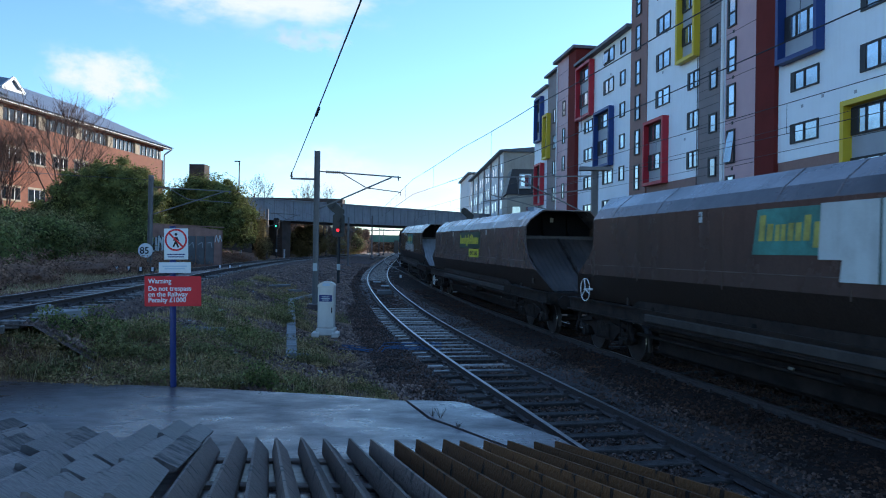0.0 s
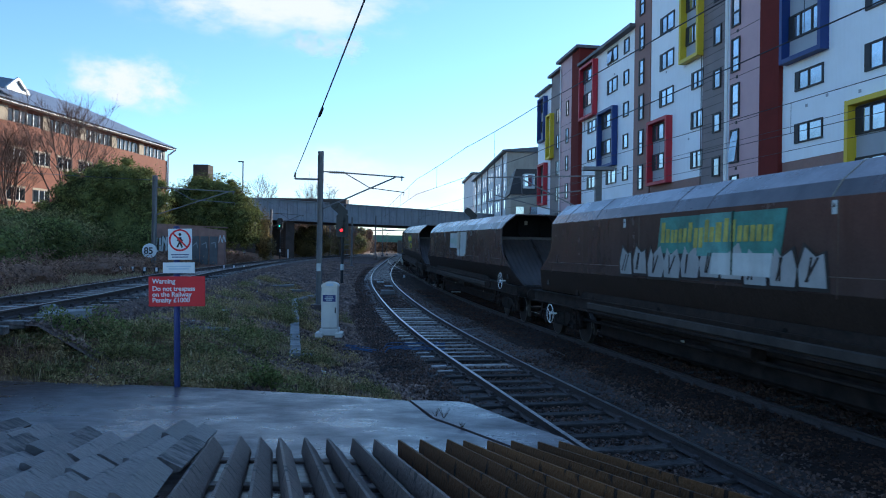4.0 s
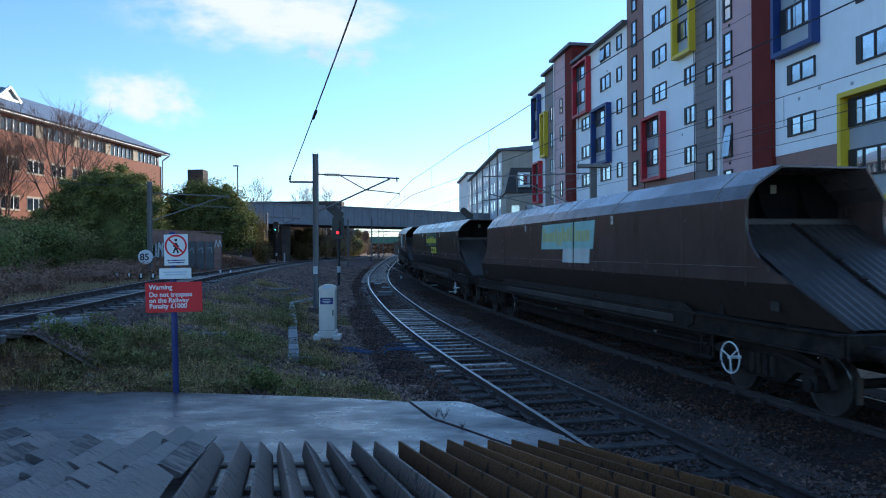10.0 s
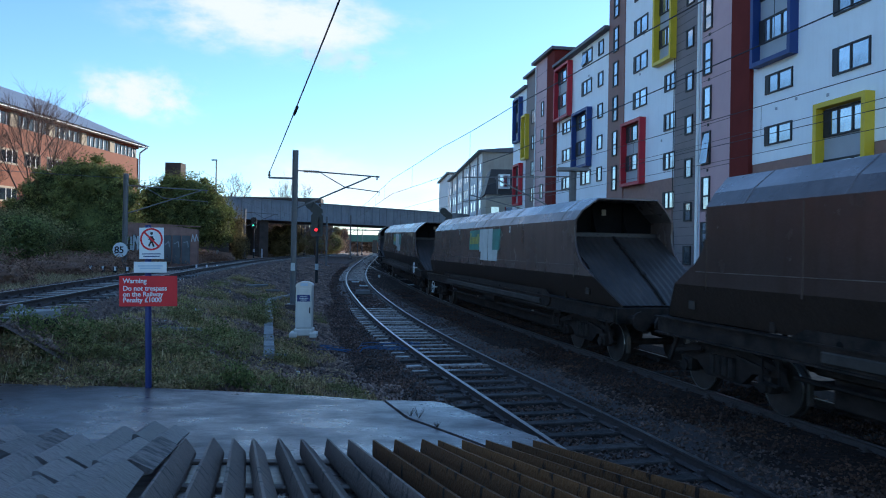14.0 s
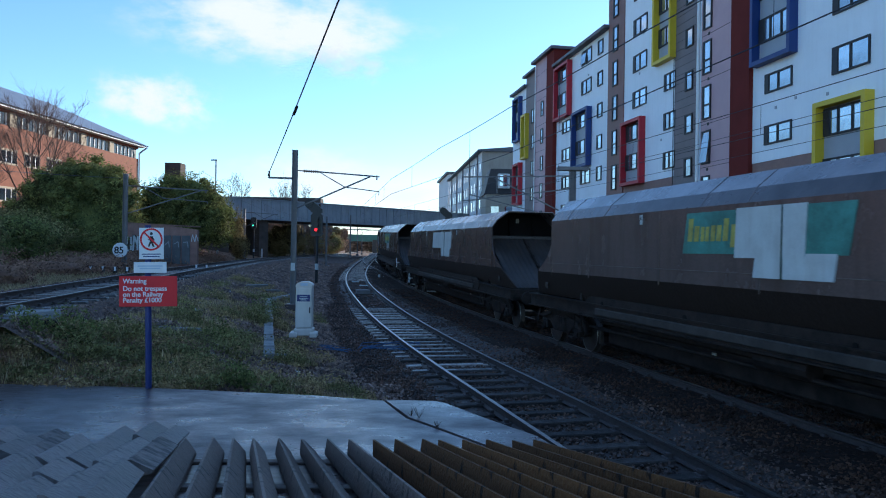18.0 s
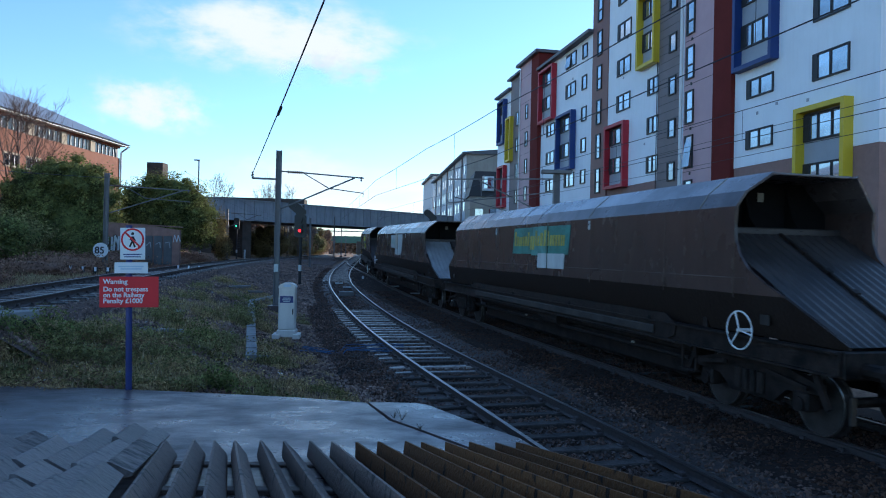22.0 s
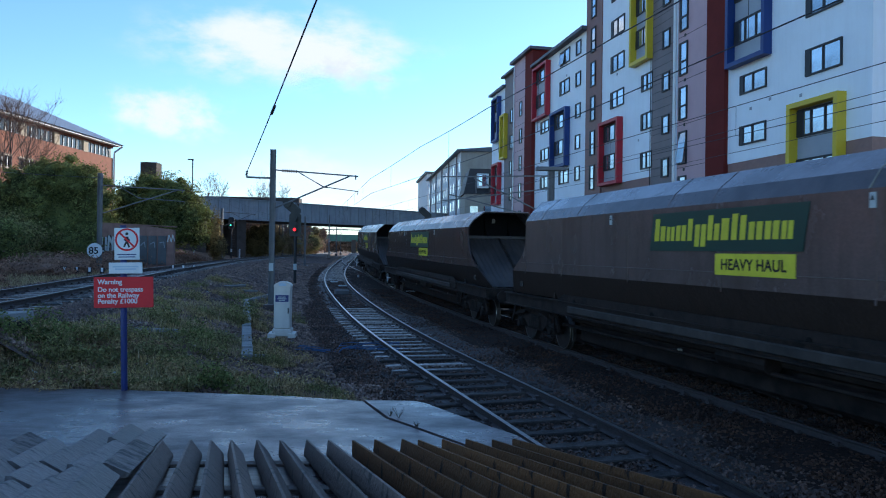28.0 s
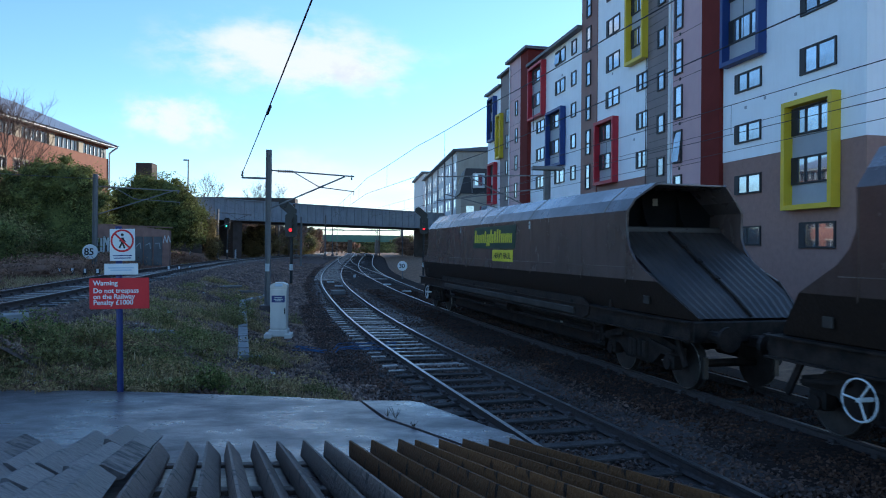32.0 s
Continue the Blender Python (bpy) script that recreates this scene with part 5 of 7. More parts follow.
dm = part("dormer", bm, M_whiteframe, house, "pale dormer window")
bm = bmesh.new()
box(bm, (2.3, -0.32, 11.75), (1.1, 0.04, 1.4))
part("pane", bm, M_glass, dm)
for x, z in ((1.2, 7.6), (3.0, 7.6)):
    bm = bmesh.new()
    box(bm, (x, -0.03, z), (1.0, 0.08, 1.6))
    part("window", bm, M_glass, house)
chim = thing("roof_tank_house", "small brown brick roof structure behind the trees", "building", m=pose(-25.8, 75, 4))
bm = bmesh.new()
box(bm, (0, 0, 3.6), (1.6, 1.6, 7.2))
part("wall", bm, M_pier, chim)
bm = bmesh.new()
box(bm, (5, 27, 4.9), (13, 3, 1.6))
part("low_roof", bm, M_pier, chim)
# ---- overhead line ----
def wire(name, pts, r, label, sag=0.0, n=24, parent=None):
    """A wire through pts, hanging by sag between each two."""
    out = []
    for a, b in zip(pts, pts[1:]):
        a, b = Vector(a), Vector(b)
        for i in range(n):
            f = i / n
            p = a.lerp(b, f)
            p.z -= 4 * sag * f * (1 - f)
            out.append(p)
    out.append(Vector(pts[-1]))
    vs, fs = tube(out, r)
    ob = link(name, raw(name, vs, fs), M_wire, parent)
    return ob if parent else tagged(ob, label, "overhead wire")


def insulator(bm, a, b, r=0.07, n=7):
    a, b = Vector(a), Vector(b)
    for i in range(n):
        p = a.lerp(b, (i + 0.2) / n)
        q = a.lerp(b, (i + 0.7) / n)
        rod(bm, p, q, r, 10, r * 0.5)
    rod(bm, a, b, r * 0.4, 6)


def hmast(x, y, z0, h, label, w=0.2):
    m = thing("catenary_mast", label, "mast", m=pose(x, y, z0))
    bm = bmesh.new()
    a, c = w / 2, 0.012
    slab(bm, [(-a, -a), (-a + 2 * c, -a), (-a + 2 * c, -c), (a - 2 * c, -c), (a - 2 * c, -a), (a, -a), (a, a), (a - 2 * c, a), (a - 2 * c, c), (-a + 2 * c, c), (-a + 2 * c, a), (-a, a)], 0, h)
    part("post", bm, M_galv, m, "grey steel H-section post")
    bm = bmesh.new()
    box(bm, (0, 0, 0.05), (0.55, 0.55, 0.5), 0.03)
    part("foundation", bm, M_conc, m, "concrete foundation block")
    return m


def cantilever(m, sx, reach, zt, slim=1.0):
    """An arm on mast m reaching out to sx * reach, with its top tube at zt (heights over the mast's foot)."""
    bm = bmesh.new()
    insulator(bm, (sx * 0.35, 0, zt), (sx * 0.95, 0, zt - 0.02), 0.07)
    part("insulator", bm, M_brownins, m, "ribbed insulator")
    bm = bmesh.new()
    rod(bm, (sx * 0.1, 0, zt + 0.02), (sx * 0.4, 0, zt), 0.025, 6)
    rod(bm, (sx * 0.9, 0, zt - 0.02), (sx * reach, 0, zt - 0.17), 0.028, 6)
    rod(bm, (sx * 0.1, 0, zt - 1.45), (sx * (reach - 0.35), 0, zt - 0.17), 0.03, 6)
    rod(bm, (sx * 0.95, 0, zt - 0.03), (sx * 1.95, 0, zt - 0.6), 0.018, 6)
    rod(bm, (sx * 1.95, 0, zt - 0.6), (sx * 2.1, 0, zt - 0.62), 0.03, 6)
    rod(bm, (sx * 2.1, 0, zt - 0.62), (sx * reach, 0, zt - 0.76), 0.018, 6)
    rod(bm, (sx * reach, 0, zt - 0.76), (sx * (reach - 0.02), 0, zt - 0.9), 0.012, 5)
    rod(bm, (sx * (reach - 0.1), 0, zt - 0.3), (sx * (reach - 0.1), 0, zt - 0.12), 0.03, 6)
    part("arm", bm, M_galv, m, "grey tubular cantilever arm")


M_brownins = mat("brown_porcelain", (0.16, 0.10, 0.07), 0.3, var=0.1)
mast1 = hmast(-5.0, 28, 0.08, 6.32, "grey steel overhead line mast with a cantilever arm beside the track")
cantilever(mast1, 1, 3.3, 5.5)
bm = bmesh.new()
bar(bm, (0, 0, 5.2), (-1.0, 0, 5.22), 0.07, 0.07)
br = part("bracket", bm, M_galv, mast1, "feeder bracket arm")
bm = bmesh.new()
insulator(bm, (-1.0, 0, 5.2), (-1.0, 0, 5.48), 0.06, 4)
part("insulator", bm, M_brownins, br)
bm = bmesh.new()
box(bm, (0, -0.12, 1.75), (0.17, 0.02, 0.3), 0.004)
part("number_plate", bm, M_paper, mast1)
# feeder cable over the camera
wire("feeder_cable", [(-6.05, 28, 5.38), (-1.2, 9.9, 6.0), (2.6, -6, 6.6)], 0.014, "black feeder cable hanging from a mast bracket", 0.03)
cl = thing("cable_clamp", "small grey clamp on the feeder cable", "clamp", m=pose(-2.98, 16.6, 5.74))
bm = bmesh.new()
rod(bm, (-0.1, 0.36, -0.02), (0.1, -0.36, 0.02), 0.035, 6)
part("body", bm, M_dark, cl)


def catenary(line, ys, zc, zm, label, dip=None):
    """Contact and messenger wire over a line, with droppers."""
    con = [line.at(line.s_at(y), 0, 0) for y in ys]
    for p, y in zip(con, ys):
        p.z += zc + (dip or {}).get(y, 0)
    mes = [p + Vector((0, 0, zm - zc - (dip or {}).get(y, 0))) for p, y in zip(con, ys)]
    t = thing("catenary_wire", label, "overhead wire")
    wire("contact_wire", con, 0.007, "", 0.0, 12, t)
    wire("messenger_wire", mes, 0.008, "", 0.02, 12, t)
    for a, b in zip(con, con[1:]):
        for f in ((0.12, 0.3, 0.5, 0.7, 0.88) if b.y - a.y > 12 else (0.5,)):
            p = a.lerp(b, f)
            h = (mes[con.index(a)].z - a.z) * (1 - f) + (mes[con.index(b)].z - b.z) * f - 4 * 0.02 * f * (1 - f)
            vs, fs = tube([p, p + Vector((0, 0, h))], 0.004, 4)
            link("dropper", raw("dropper", vs, fs), M_wire, t)
    return t


catenary(LA, (-20, 4, 9, 13.7, 19, 28, 62, 100, 150), 4.72, 5.32, "contact and carrier wire over the curved track", {-20: -0.1, 4: -0.12, 9: -0.2, 13.7: -0.28, 19: -0.2})
catenary(LB, (-18, 6, 30, 60, 100, 150), 4.8, 5.38, "contact and carrier wire over the train's track")
wire("feeder_cable", [(-15.6, 38, 6.1), (-17.5, 14, 4.6)], 0.012, "thin wire running along the raised track", 0.1)
catenary(LL, (38, 75, 110, 150), 4.3, 4.9, "contact and carrier wire over the raised track")
wire("return_wire", [(11.5, -6, 5.6), (6.6, 30, 5.9), (2.4, 60, 6.4), (-1, 100, 7.5)], 0.007, "thin return wire beside the train's track", 0.12)
wire("return_wire", [(11.9, -6, 5.2), (6.7, 30, 5.3), (2.6, 60, 5.9), (-0.8, 100, 7.0)], 0.007, "thin return wire beside the train's track", 0.12)

mast2 = hmast(6.35, 30, -0.2, 6.3, "grey steel overhead line mast in front of the flats", 0.26)
bm = bmesh.new()
for z in (5.2, 5.75):
    bar(bm, (-0.1, 0, z + 0.25), (-4.7, 0, z - 0.35 if z < 5.5 else z + 0.12), 0.05, 0.05)
bar(bm, (-0.1, 0, 4.3), (-3.3, 0, 5.85), 0.05, 0.05)
bar(bm, (-0.1, 0, 4.1), (-4.4, 0, 5.15), 0.045, 0.045)
rod(bm, (-3.2, 0, 5.2), (-3.25, 0, 5.95), 0.02, 6)
rod(bm, (-4.6, 0, 4.9), (-4.6, 0, 5.3), 0.02, 6)
part("arm", bm, M_galv, mast2, "grey cantilever arms")
bm = bmesh.new()
box(bm, (0, 0, 6.3), (1.3, 0.35, 0.16), 0.02)
part("head_plate", bm, M_galv, mast2)

mast3 = hmast(-15.65, 38, 1.1, 5.25, "grey steel mast with a white 85 speed board")
cantilever(mast3, 1, 4.3, 4.6, 0.5)
bm = bmesh.new()
rod(bm, (0, 0, 0), (0, 0.04, 0), 0.385, 28)
disc = part("speed_board", bm, M_white, mast3, "round white speed board reading 85", m=pose(-0.16, -0.2, 1.22))
text_mesh("85", 0.5, M_black, disc, pose(-0.29, -0.012, -0.17) @ UP)
mast4 = hmast(-18.3, 74, 1.2, 5.4, "grey steel mast beside the bridge")
cantilever(mast4, 1, 3.4, 5.0)
for x, y, h in ((-9.0, 50, 5.0), (-9.6, 72, 5.2), (-9.6, 96, 6.0), (-12.2, 122, 6.2), (-3.0, 122, 6.2), (-13.5, 150, 6.2), (-4.2, 150, 6.2), (-15.5, 185, 6.2), (-5.5, 185, 6.2), (-20, 122, 6.2), (-21, 150, 6.2)):
    m4 = hmast(x, y, rise(y) - 0.3, h, "slim grey mast far along the line", 0.18)
    if y > 100:
        cantilever(m4, 1 if x < -8 else -1, 3.0, 5.6)
for y in (135, 165, 205):
    p4 = thing("portal_beam", "grey lattice beam across the tracks", "beam")
    bm = bmesh.new()
    bar(bm, (-24, y, 8.2), (1, y, 8.2), 0.25, 0.3)
    part("beam", bm, M_galv, p4)
    for x in (-24, 1):
        bm = bmesh.new()
        box(bm, (x, y, 4.6), (0.25, 0.25, 7.2))
        part("leg", bm, M_galv, p4)


# ---- signals ----
M_lampred = glow("red_signal_lamp", (1.0, 0.006, 0.012), 1.5)
M_lampgreen = glow("green_signal_lamp", (0.1, 0.8, 0.4), 1.6)


def signal(x, y, z0, zlamp, lamp, label, feather=True, flip=1):
    s = thing("railway_signal", label, "railway signal", m=pose(x, y, z0))
    bm = bmesh.new()
    rod(bm, (0, 0, 0), (0, 0, zlamp - z0 + 0.9), 0.085, 10)
    part("post", bm, M_dark, s)
    z = zlamp - z0
    bm = bmesh.new()
    slab(bm, [(-0.34, -0.25), (-0.25, -0.38), (0.25, -0.38), (0.34, -0.25), (0.34, 0.85), (0.2, 1.0), (-0.2, 1.0), (-0.34, 0.85)], 0, 0.16)
    hd = part("head", bm, M_black, s, "black signal head", m=pose(0, -0.1, z) @ UP)
    for k in range(3):
        bm = bmesh.new()
        rod(bm, (0, -0.28, z + 0.32 * k), (0, -0.5, z + 0.32 * k), 0.14, 14)
        part("hood", bm, M_black, s)
    bm = bmesh.new()
    rod(bm, (0, -0.5, z), (0, -0.53, z), 0.085, 14)
    part("lamp", bm, lamp, s, "lit signal lamp")
    if feather:
        bm = bmesh.new()
        plate(bm, [(flip * x, -0.22, z + u) for x, u in ((0.3, 1.0), (0.3, 1.2), (-0.28, 1.72), (-0.5, 1.78), (-0.7, 1.66), (-0.74, 1.46), (-0.62, 1.3), (-0.02, 0.8))], (0, -1, 0), 0.26)
        rod(bm, (flip * -0.46, -0.2, z + 1.5), (flip * -0.46, -0.34, z + 1.5), 0.2, 12)
        part("route_indicator", bm, M_black, s, "slanted black route indicator")
    bm = bmesh.new()
    box(bm, (0, 0, 0.95), (0.18, 0.22, 0.36), 0.02)
    part("box", bm, M_paper, s)
    for k in range(9):
        bm = bmesh.new()
        box(bm, (0.22, 0.1, 0.5 + k * 0.3), (0.3, 0.03, 0.03))
        part("rung", bm, M_galv, s)
    return s


signal(-6.15, 42, 0.55, 3.66, M_lampred, "railway signal showing red with a slanted route indicator")
signal(2.15, 58, 0.45, 4.3, M_lampred, "second railway signal showing red beside the train's track", flip=1)
signal(-20.6, 88, 1.3, 5.3, M_lampgreen, "far railway signal showing green in front of the bridge", False)
p30 = thing("speed_sign", "round white 30 speed sign on a short post", "sign", m=pose(0.42, 55, 0.2))
bm = bmesh.new()
rod(bm, (0, 0, 0), (0, 0, 1.1), 0.04, 8)
part("post", bm, M_galv, p30)
bm = bmesh.new()
rod(bm, (0, 0, 0), (0, 0.04, 0), 0.38, 26)
d30 = part("disc", bm, M_white, p30, m=pose(0, -0.06, 1.15))
text_mesh("30", 0.46, M_black, d30, pose(-0.27, -0.012, -0.16) @ UP)
for x, y, h in ((-8.6, 48, 1.2), (-3.3, 56, 0.5), (-17.6, 79, 1.3), (-19.9, 70, 1.0)):
    mk = thing("marker_post", "short pale trackside marker post", "post", m=pose(x, y, ground_z(x, y)))
    bm = bmesh.new()
    box(bm, (0, 0, h / 2), (0.16, 0.1, h), 0.01)
    part("post", bm, M_paper, mk)
pt = thing("point_machine", "grey point machine box between the rails", "point machine", m=pose(-3.3, 40.5, 0.02, 0, 0, 15))
bm = bmesh.new()
box(bm, (0, 0, 0.12), (0.75, 0.5, 0.26), 0.03)
part("body", bm, M_galv, pt)
bm = bmesh.new()
bar(bm, (-0.9, 0.2, 0.02), (0.9, 0.2, 0.02), 0.06, 0.05)
part("rod", bm, M_galv, pt)

for x, y, yaw in ((-4.62, 50.2, 10), (-3.75, 46.5, 12), (-0.65, 48.3, 9), (0.6, 42.3, 10)):
    pb = thing("timber_board", "pale board lying between the rails", "board", "boards between the rails", m=pose(x, y, rise(y) - 0.1, 0, 0, yaw))
    bm = bmesh.new()
    box(bm, (0, 0, 0), (0.5, 0.4, 0.06), 0.01)
    part("board", bm, M_paper, pb)

# ---- small lineside things ----
trough = thing("cable_trough", "pale concrete cable trough with separate lids", "cable trough")
TP = [Vector(p) for p in ((-3.2, 15.2, 0), (-5.95, 28.0, 0), (-6.2, 35.0, 0))]
bm = bmesh.new()
box(bm, (0, 0, -0.02), (0.24, 0.95, 0.13), 0.012)
LID = finish(bm, "trough_lid")
M_lid = mat("pale_trough_concrete", (0.32, 0.30, 0.28), 0.8, var=0.15, scale=3, bump=0.3, stain=0.3, piece=0.15)
LID.materials.append(M_lid)
for a, b in zip(TP, TP[1:]):
    n = int((b - a).length / 0.98)
    for i in range(n):
        p = a.lerp(b, (i + 0.5) / n)
        yaw = math.degrees(math.atan2(b.y - a.y, b.x - a.x)) - 90
        link("trough_lid", LID, None, trough, m=pose(p.x, p.y, ground_z(p.x, p.y) + 0.1 + random.uniform(-0.015, 0.02), random.uniform(-1.5, 1.5), random.uniform(-2, 2), yaw + random.uniform(-2, 2)))
M_cable = mat("blue_cable_sheath", (0.06, 0.13, 0.27), 0.5, var=0.1)
for k in range(6):
    pts = []
    for i in range(26):
        f = i / 25
        x, y = -2.7 + 2.7 * f, 18.7 + 0.45 * k * 0.5 + 0.25 * math.sin(4 * f + k) + 0.5 * f
        pts.append((x, y, max(ground_z(x, y), rise(y) - 0.2 if x > LA.x_at(y) - 2.0 else -9) + 0.07 + 0.05 * abs(math.sin(9 * f + 2 * k))))
    vs, fs = tube(pts, 0.009)
    tagged(link("cable", raw("cable", vs, fs), M_cable), "blue cable lying loose across the ballast", "cable", "loose blue cables")


def slab_edge_spot(r):
    """A place in the weeds beyond the platform's end."""
    y = 11.2 + 6 * r.random() ** 1.5
    return r.uniform(-0.5 * y, -0.17 * y), y


def chunk(name, x, y, s, m_, label, cat, yaw=0.0, dz=0.0):
    bm = bmesh.new()
    box(bm, (0, 0, 0), s, min(s) * 0.18)
    for v in bm.verts:
        v.co += Vector((random.uniform(-1, 1), random.uniform(-1, 1), random.uniform(-1, 1))) * min(s) * 0.12
    ob = link(name, finish(bm, name), m_)
    ob.matrix_basis = pose(x, y, ground_z(x, y) + s[2] * 0.4 + dz, random.uniform(-3, 3), random.uniform(-3, 3), yaw)
    return tagged(ob, label, cat, "lineside debris")


chunk("concrete_block", -6.9, 12.9, (0.8, 0.5, 0.14), M_lid, "broken pale concrete block lying in weeds", "rubble", 15, 0.16)
chunk("concrete_block", -7.55, 13.3, (0.5, 0.3, 0.16), M_lid, "broken pale concrete block lying in weeds", "rubble", 40, 0.2)
chunk("timber_baulk", -6.75, 12.5, (0.9, 0.2, 0.12), M_sleeper_near, "old dark timber baulk lying in grass", "timber", 20, 0.06)
chunk("plank", -3.4, 15.6, (1.0, 0.1, 0.05), M_lid, "pale broken plank lying in weeds", "plank", 5)
chunk("plank", -5.6, 14.6, (2.3, 0.09, 0.06), M_lid, "long pale batten lying in weeds", "plank", 3)
chunk("plank", -1.1, 12.1, (0.5, 0.06, 0.04), M_lid, "pale stick lying on stones", "plank", -20)
chunk("plank", -7.0, 31.0, (2.2, 0.14, 0.1), M_lid, "pale timber beam lying by the track", "plank", 52)
chunk("plank", -7.5, 31.0, (2.2, 0.14, 0.1), M_lid, "pale timber beam lying by the track", "plank", 52)
chunk("stone", -1.25, 10.6, (0.24, 0.18, 0.12), M_lid, "pale stone at the slab's edge", "stone", 10)
chunk("stone", -1.55, 10.7, (0.16, 0.12, 0.1), M_lid, "pale stone at the slab's edge", "stone", 60)
for i in range(26):
    y = random.uniform(11.5, 30)
    x = random.uniform(LL.x_at(y) + 2.2, LA.x_at(y) - 2.4)
    chunk("stone", x, y, (random.uniform(0.05, 0.16), random.uniform(0.04, 0.1), 0.05), M_lid if i % 3 else M_paper, "pale scrap lying among weeds", "rubble", random.uniform(0, 180))
for i in range(60):
    q = slab_edge_spot(random)
    chunk("scrap", q[0], q[1], (random.uniform(0.03, 0.1), random.uniform(0.02, 0.05), 0.025), M_paper, "small pale scrap lying in the weeds", "rubble", random.uniform(0, 180))
for k in range(7):
    x = -15.1 + (k % 4) * 0.55 + (2.9 if k > 3 else 0)
    y = 33.0 + (6 if k > 3 else 0)
    st_ = thing("track_stake", "short black stake with a white top", "stake", "lineside stakes", m=pose(x, y, ground_z(x, y)))
    bm = bmesh.new()
    box(bm, (0, 0, 0.22), (0.16, 0.12, 0.5), 0.01)
    part("post", bm, M_black, st_)
    bm = bmesh.new()
    box(bm, (0.02, -0.065, 0.38), (0.1, 0.012, 0.18))
    part("white_top", bm, M_white, st_)
# graffiti wall beyond the raised track
gw = thing("lineside_brick_wall", "low brown brick wall with pale graffiti and a grey door", "wall", m=pose(-15.5, 44, 1.1))
M_graffpale = mat("faded_grey_graffiti", (0.3, 0.31, 0.33), 0.6, var=0.1)
M_doorgrey = mat("dull_grey_door", (0.12, 0.12, 0.125), 0.7, var=0.15, scale=2, stain=0.4)
M_wallbrick = mat("brown_wall_brick", (0.3, 0.17, 0.14), 0.9, var=0.15, scale=2, bump=0.4, bscale=30, stain=0.3)
bm = bmesh.new()
plate(bm, [(-2.65, 0, 0), (1.75, 0, 0), (1.75, 0, 2.5), (-0.2, 0, 2.75), (-2.65, 0, 2.8)], (0, -1, 0), 0.35)
part("wall", bm, M_wallbrick, gw)
bm = bmesh.new()
box(bm, (-0.45, 0.17, 2.78), (4.4, 0.4, 0.06), 0.01, pose(0, 0, -0.03, 0, 2.2, 0))
part("coping", bm, M_wallbrick, gw)
bm = bmesh.new()
for i, x in enumerate((-0.05, 0.52, 1.09)):
    bm = bmesh.new()
    box(bm, (x, -0.03, 1.25), (0.5, 0.05, 1.75), 0.02)
    dr = part("door_panel", bm, M_doorgrey, gw, "dull grey metal door panel")
    bm = bmesh.new()
    stroke(bm, (x - 0.15, 1.5 + 0.1 * i), (x + 0.1, 1.75), 0.05, -0.06)
    stroke(bm, (x + 0.1, 1.75), (x + 0.15, 1.4), 0.05, -0.061)
    part("graffiti_stroke", bm, M_graffpale, dr, "faint grey graffiti stroke")
bm = bmesh.new()
box(bm, (-0.45, -0.02, 0.1), (4.3, 0.1, 0.3), 0.02)
part("plinth", bm, M_wallbrick, gw)
for i, (z0, z1) in enumerate(((1.1, 2.0), (1.15, 2.1), (1.2, 2.25), (1.05, 2.2))):
    x = -2.5 + i * 0.4
    for m_, g, y in ((M_black, 0.22, -0.008), (M_paper, 0.12, -0.014)):
        bm = bmesh.new()
        stroke(bm, (x, z0), (x + 0.04, z1), g, y)
        stroke(bm, (x + 0.02, z1 if i % 2 else z0 + 0.06), (x + 0.26, z0 + 0.08 + 0.3 * (i % 3)), g, y - 0.001)
        stroke(bm, (x + 0.26, z0 + 0.05), (x + 0.27, z1 - 0.06 * i), g, y - 0.002)
        part("graffiti_stroke", bm, m_, gw, "pale graffiti letter" if m_ is M_paper else "black graffiti outline")
for x in (1.4, 1.62):
    bm = bmesh.new()
    stroke(bm, (x, 1.75), (x + 0.08, 2.2), 0.05, -0.01)
    stroke(bm, (x + 0.08, 2.2), (x + 0.2, 1.8), 0.05, -0.011)
    part("graffiti_stroke", bm, M_paper, gw, "white graffiti stroke")
# street lamp behind the bushes
lamp = thing("street_lamp", "tall grey street lamp on the road above", "street lamp", m=pose(-21.6, 75, 4))
bm = bmesh.new()
rod(bm, (0, 0, 0), (0, 0, 7.6), 0.07, 8)
part("column", bm, M_galv, lamp)
bm = bmesh.new()
box(bm, (-0.2, 0, 7.65), (0.6, 0.2, 0.12), 0.02)
part("head", bm, M_galv, lamp)


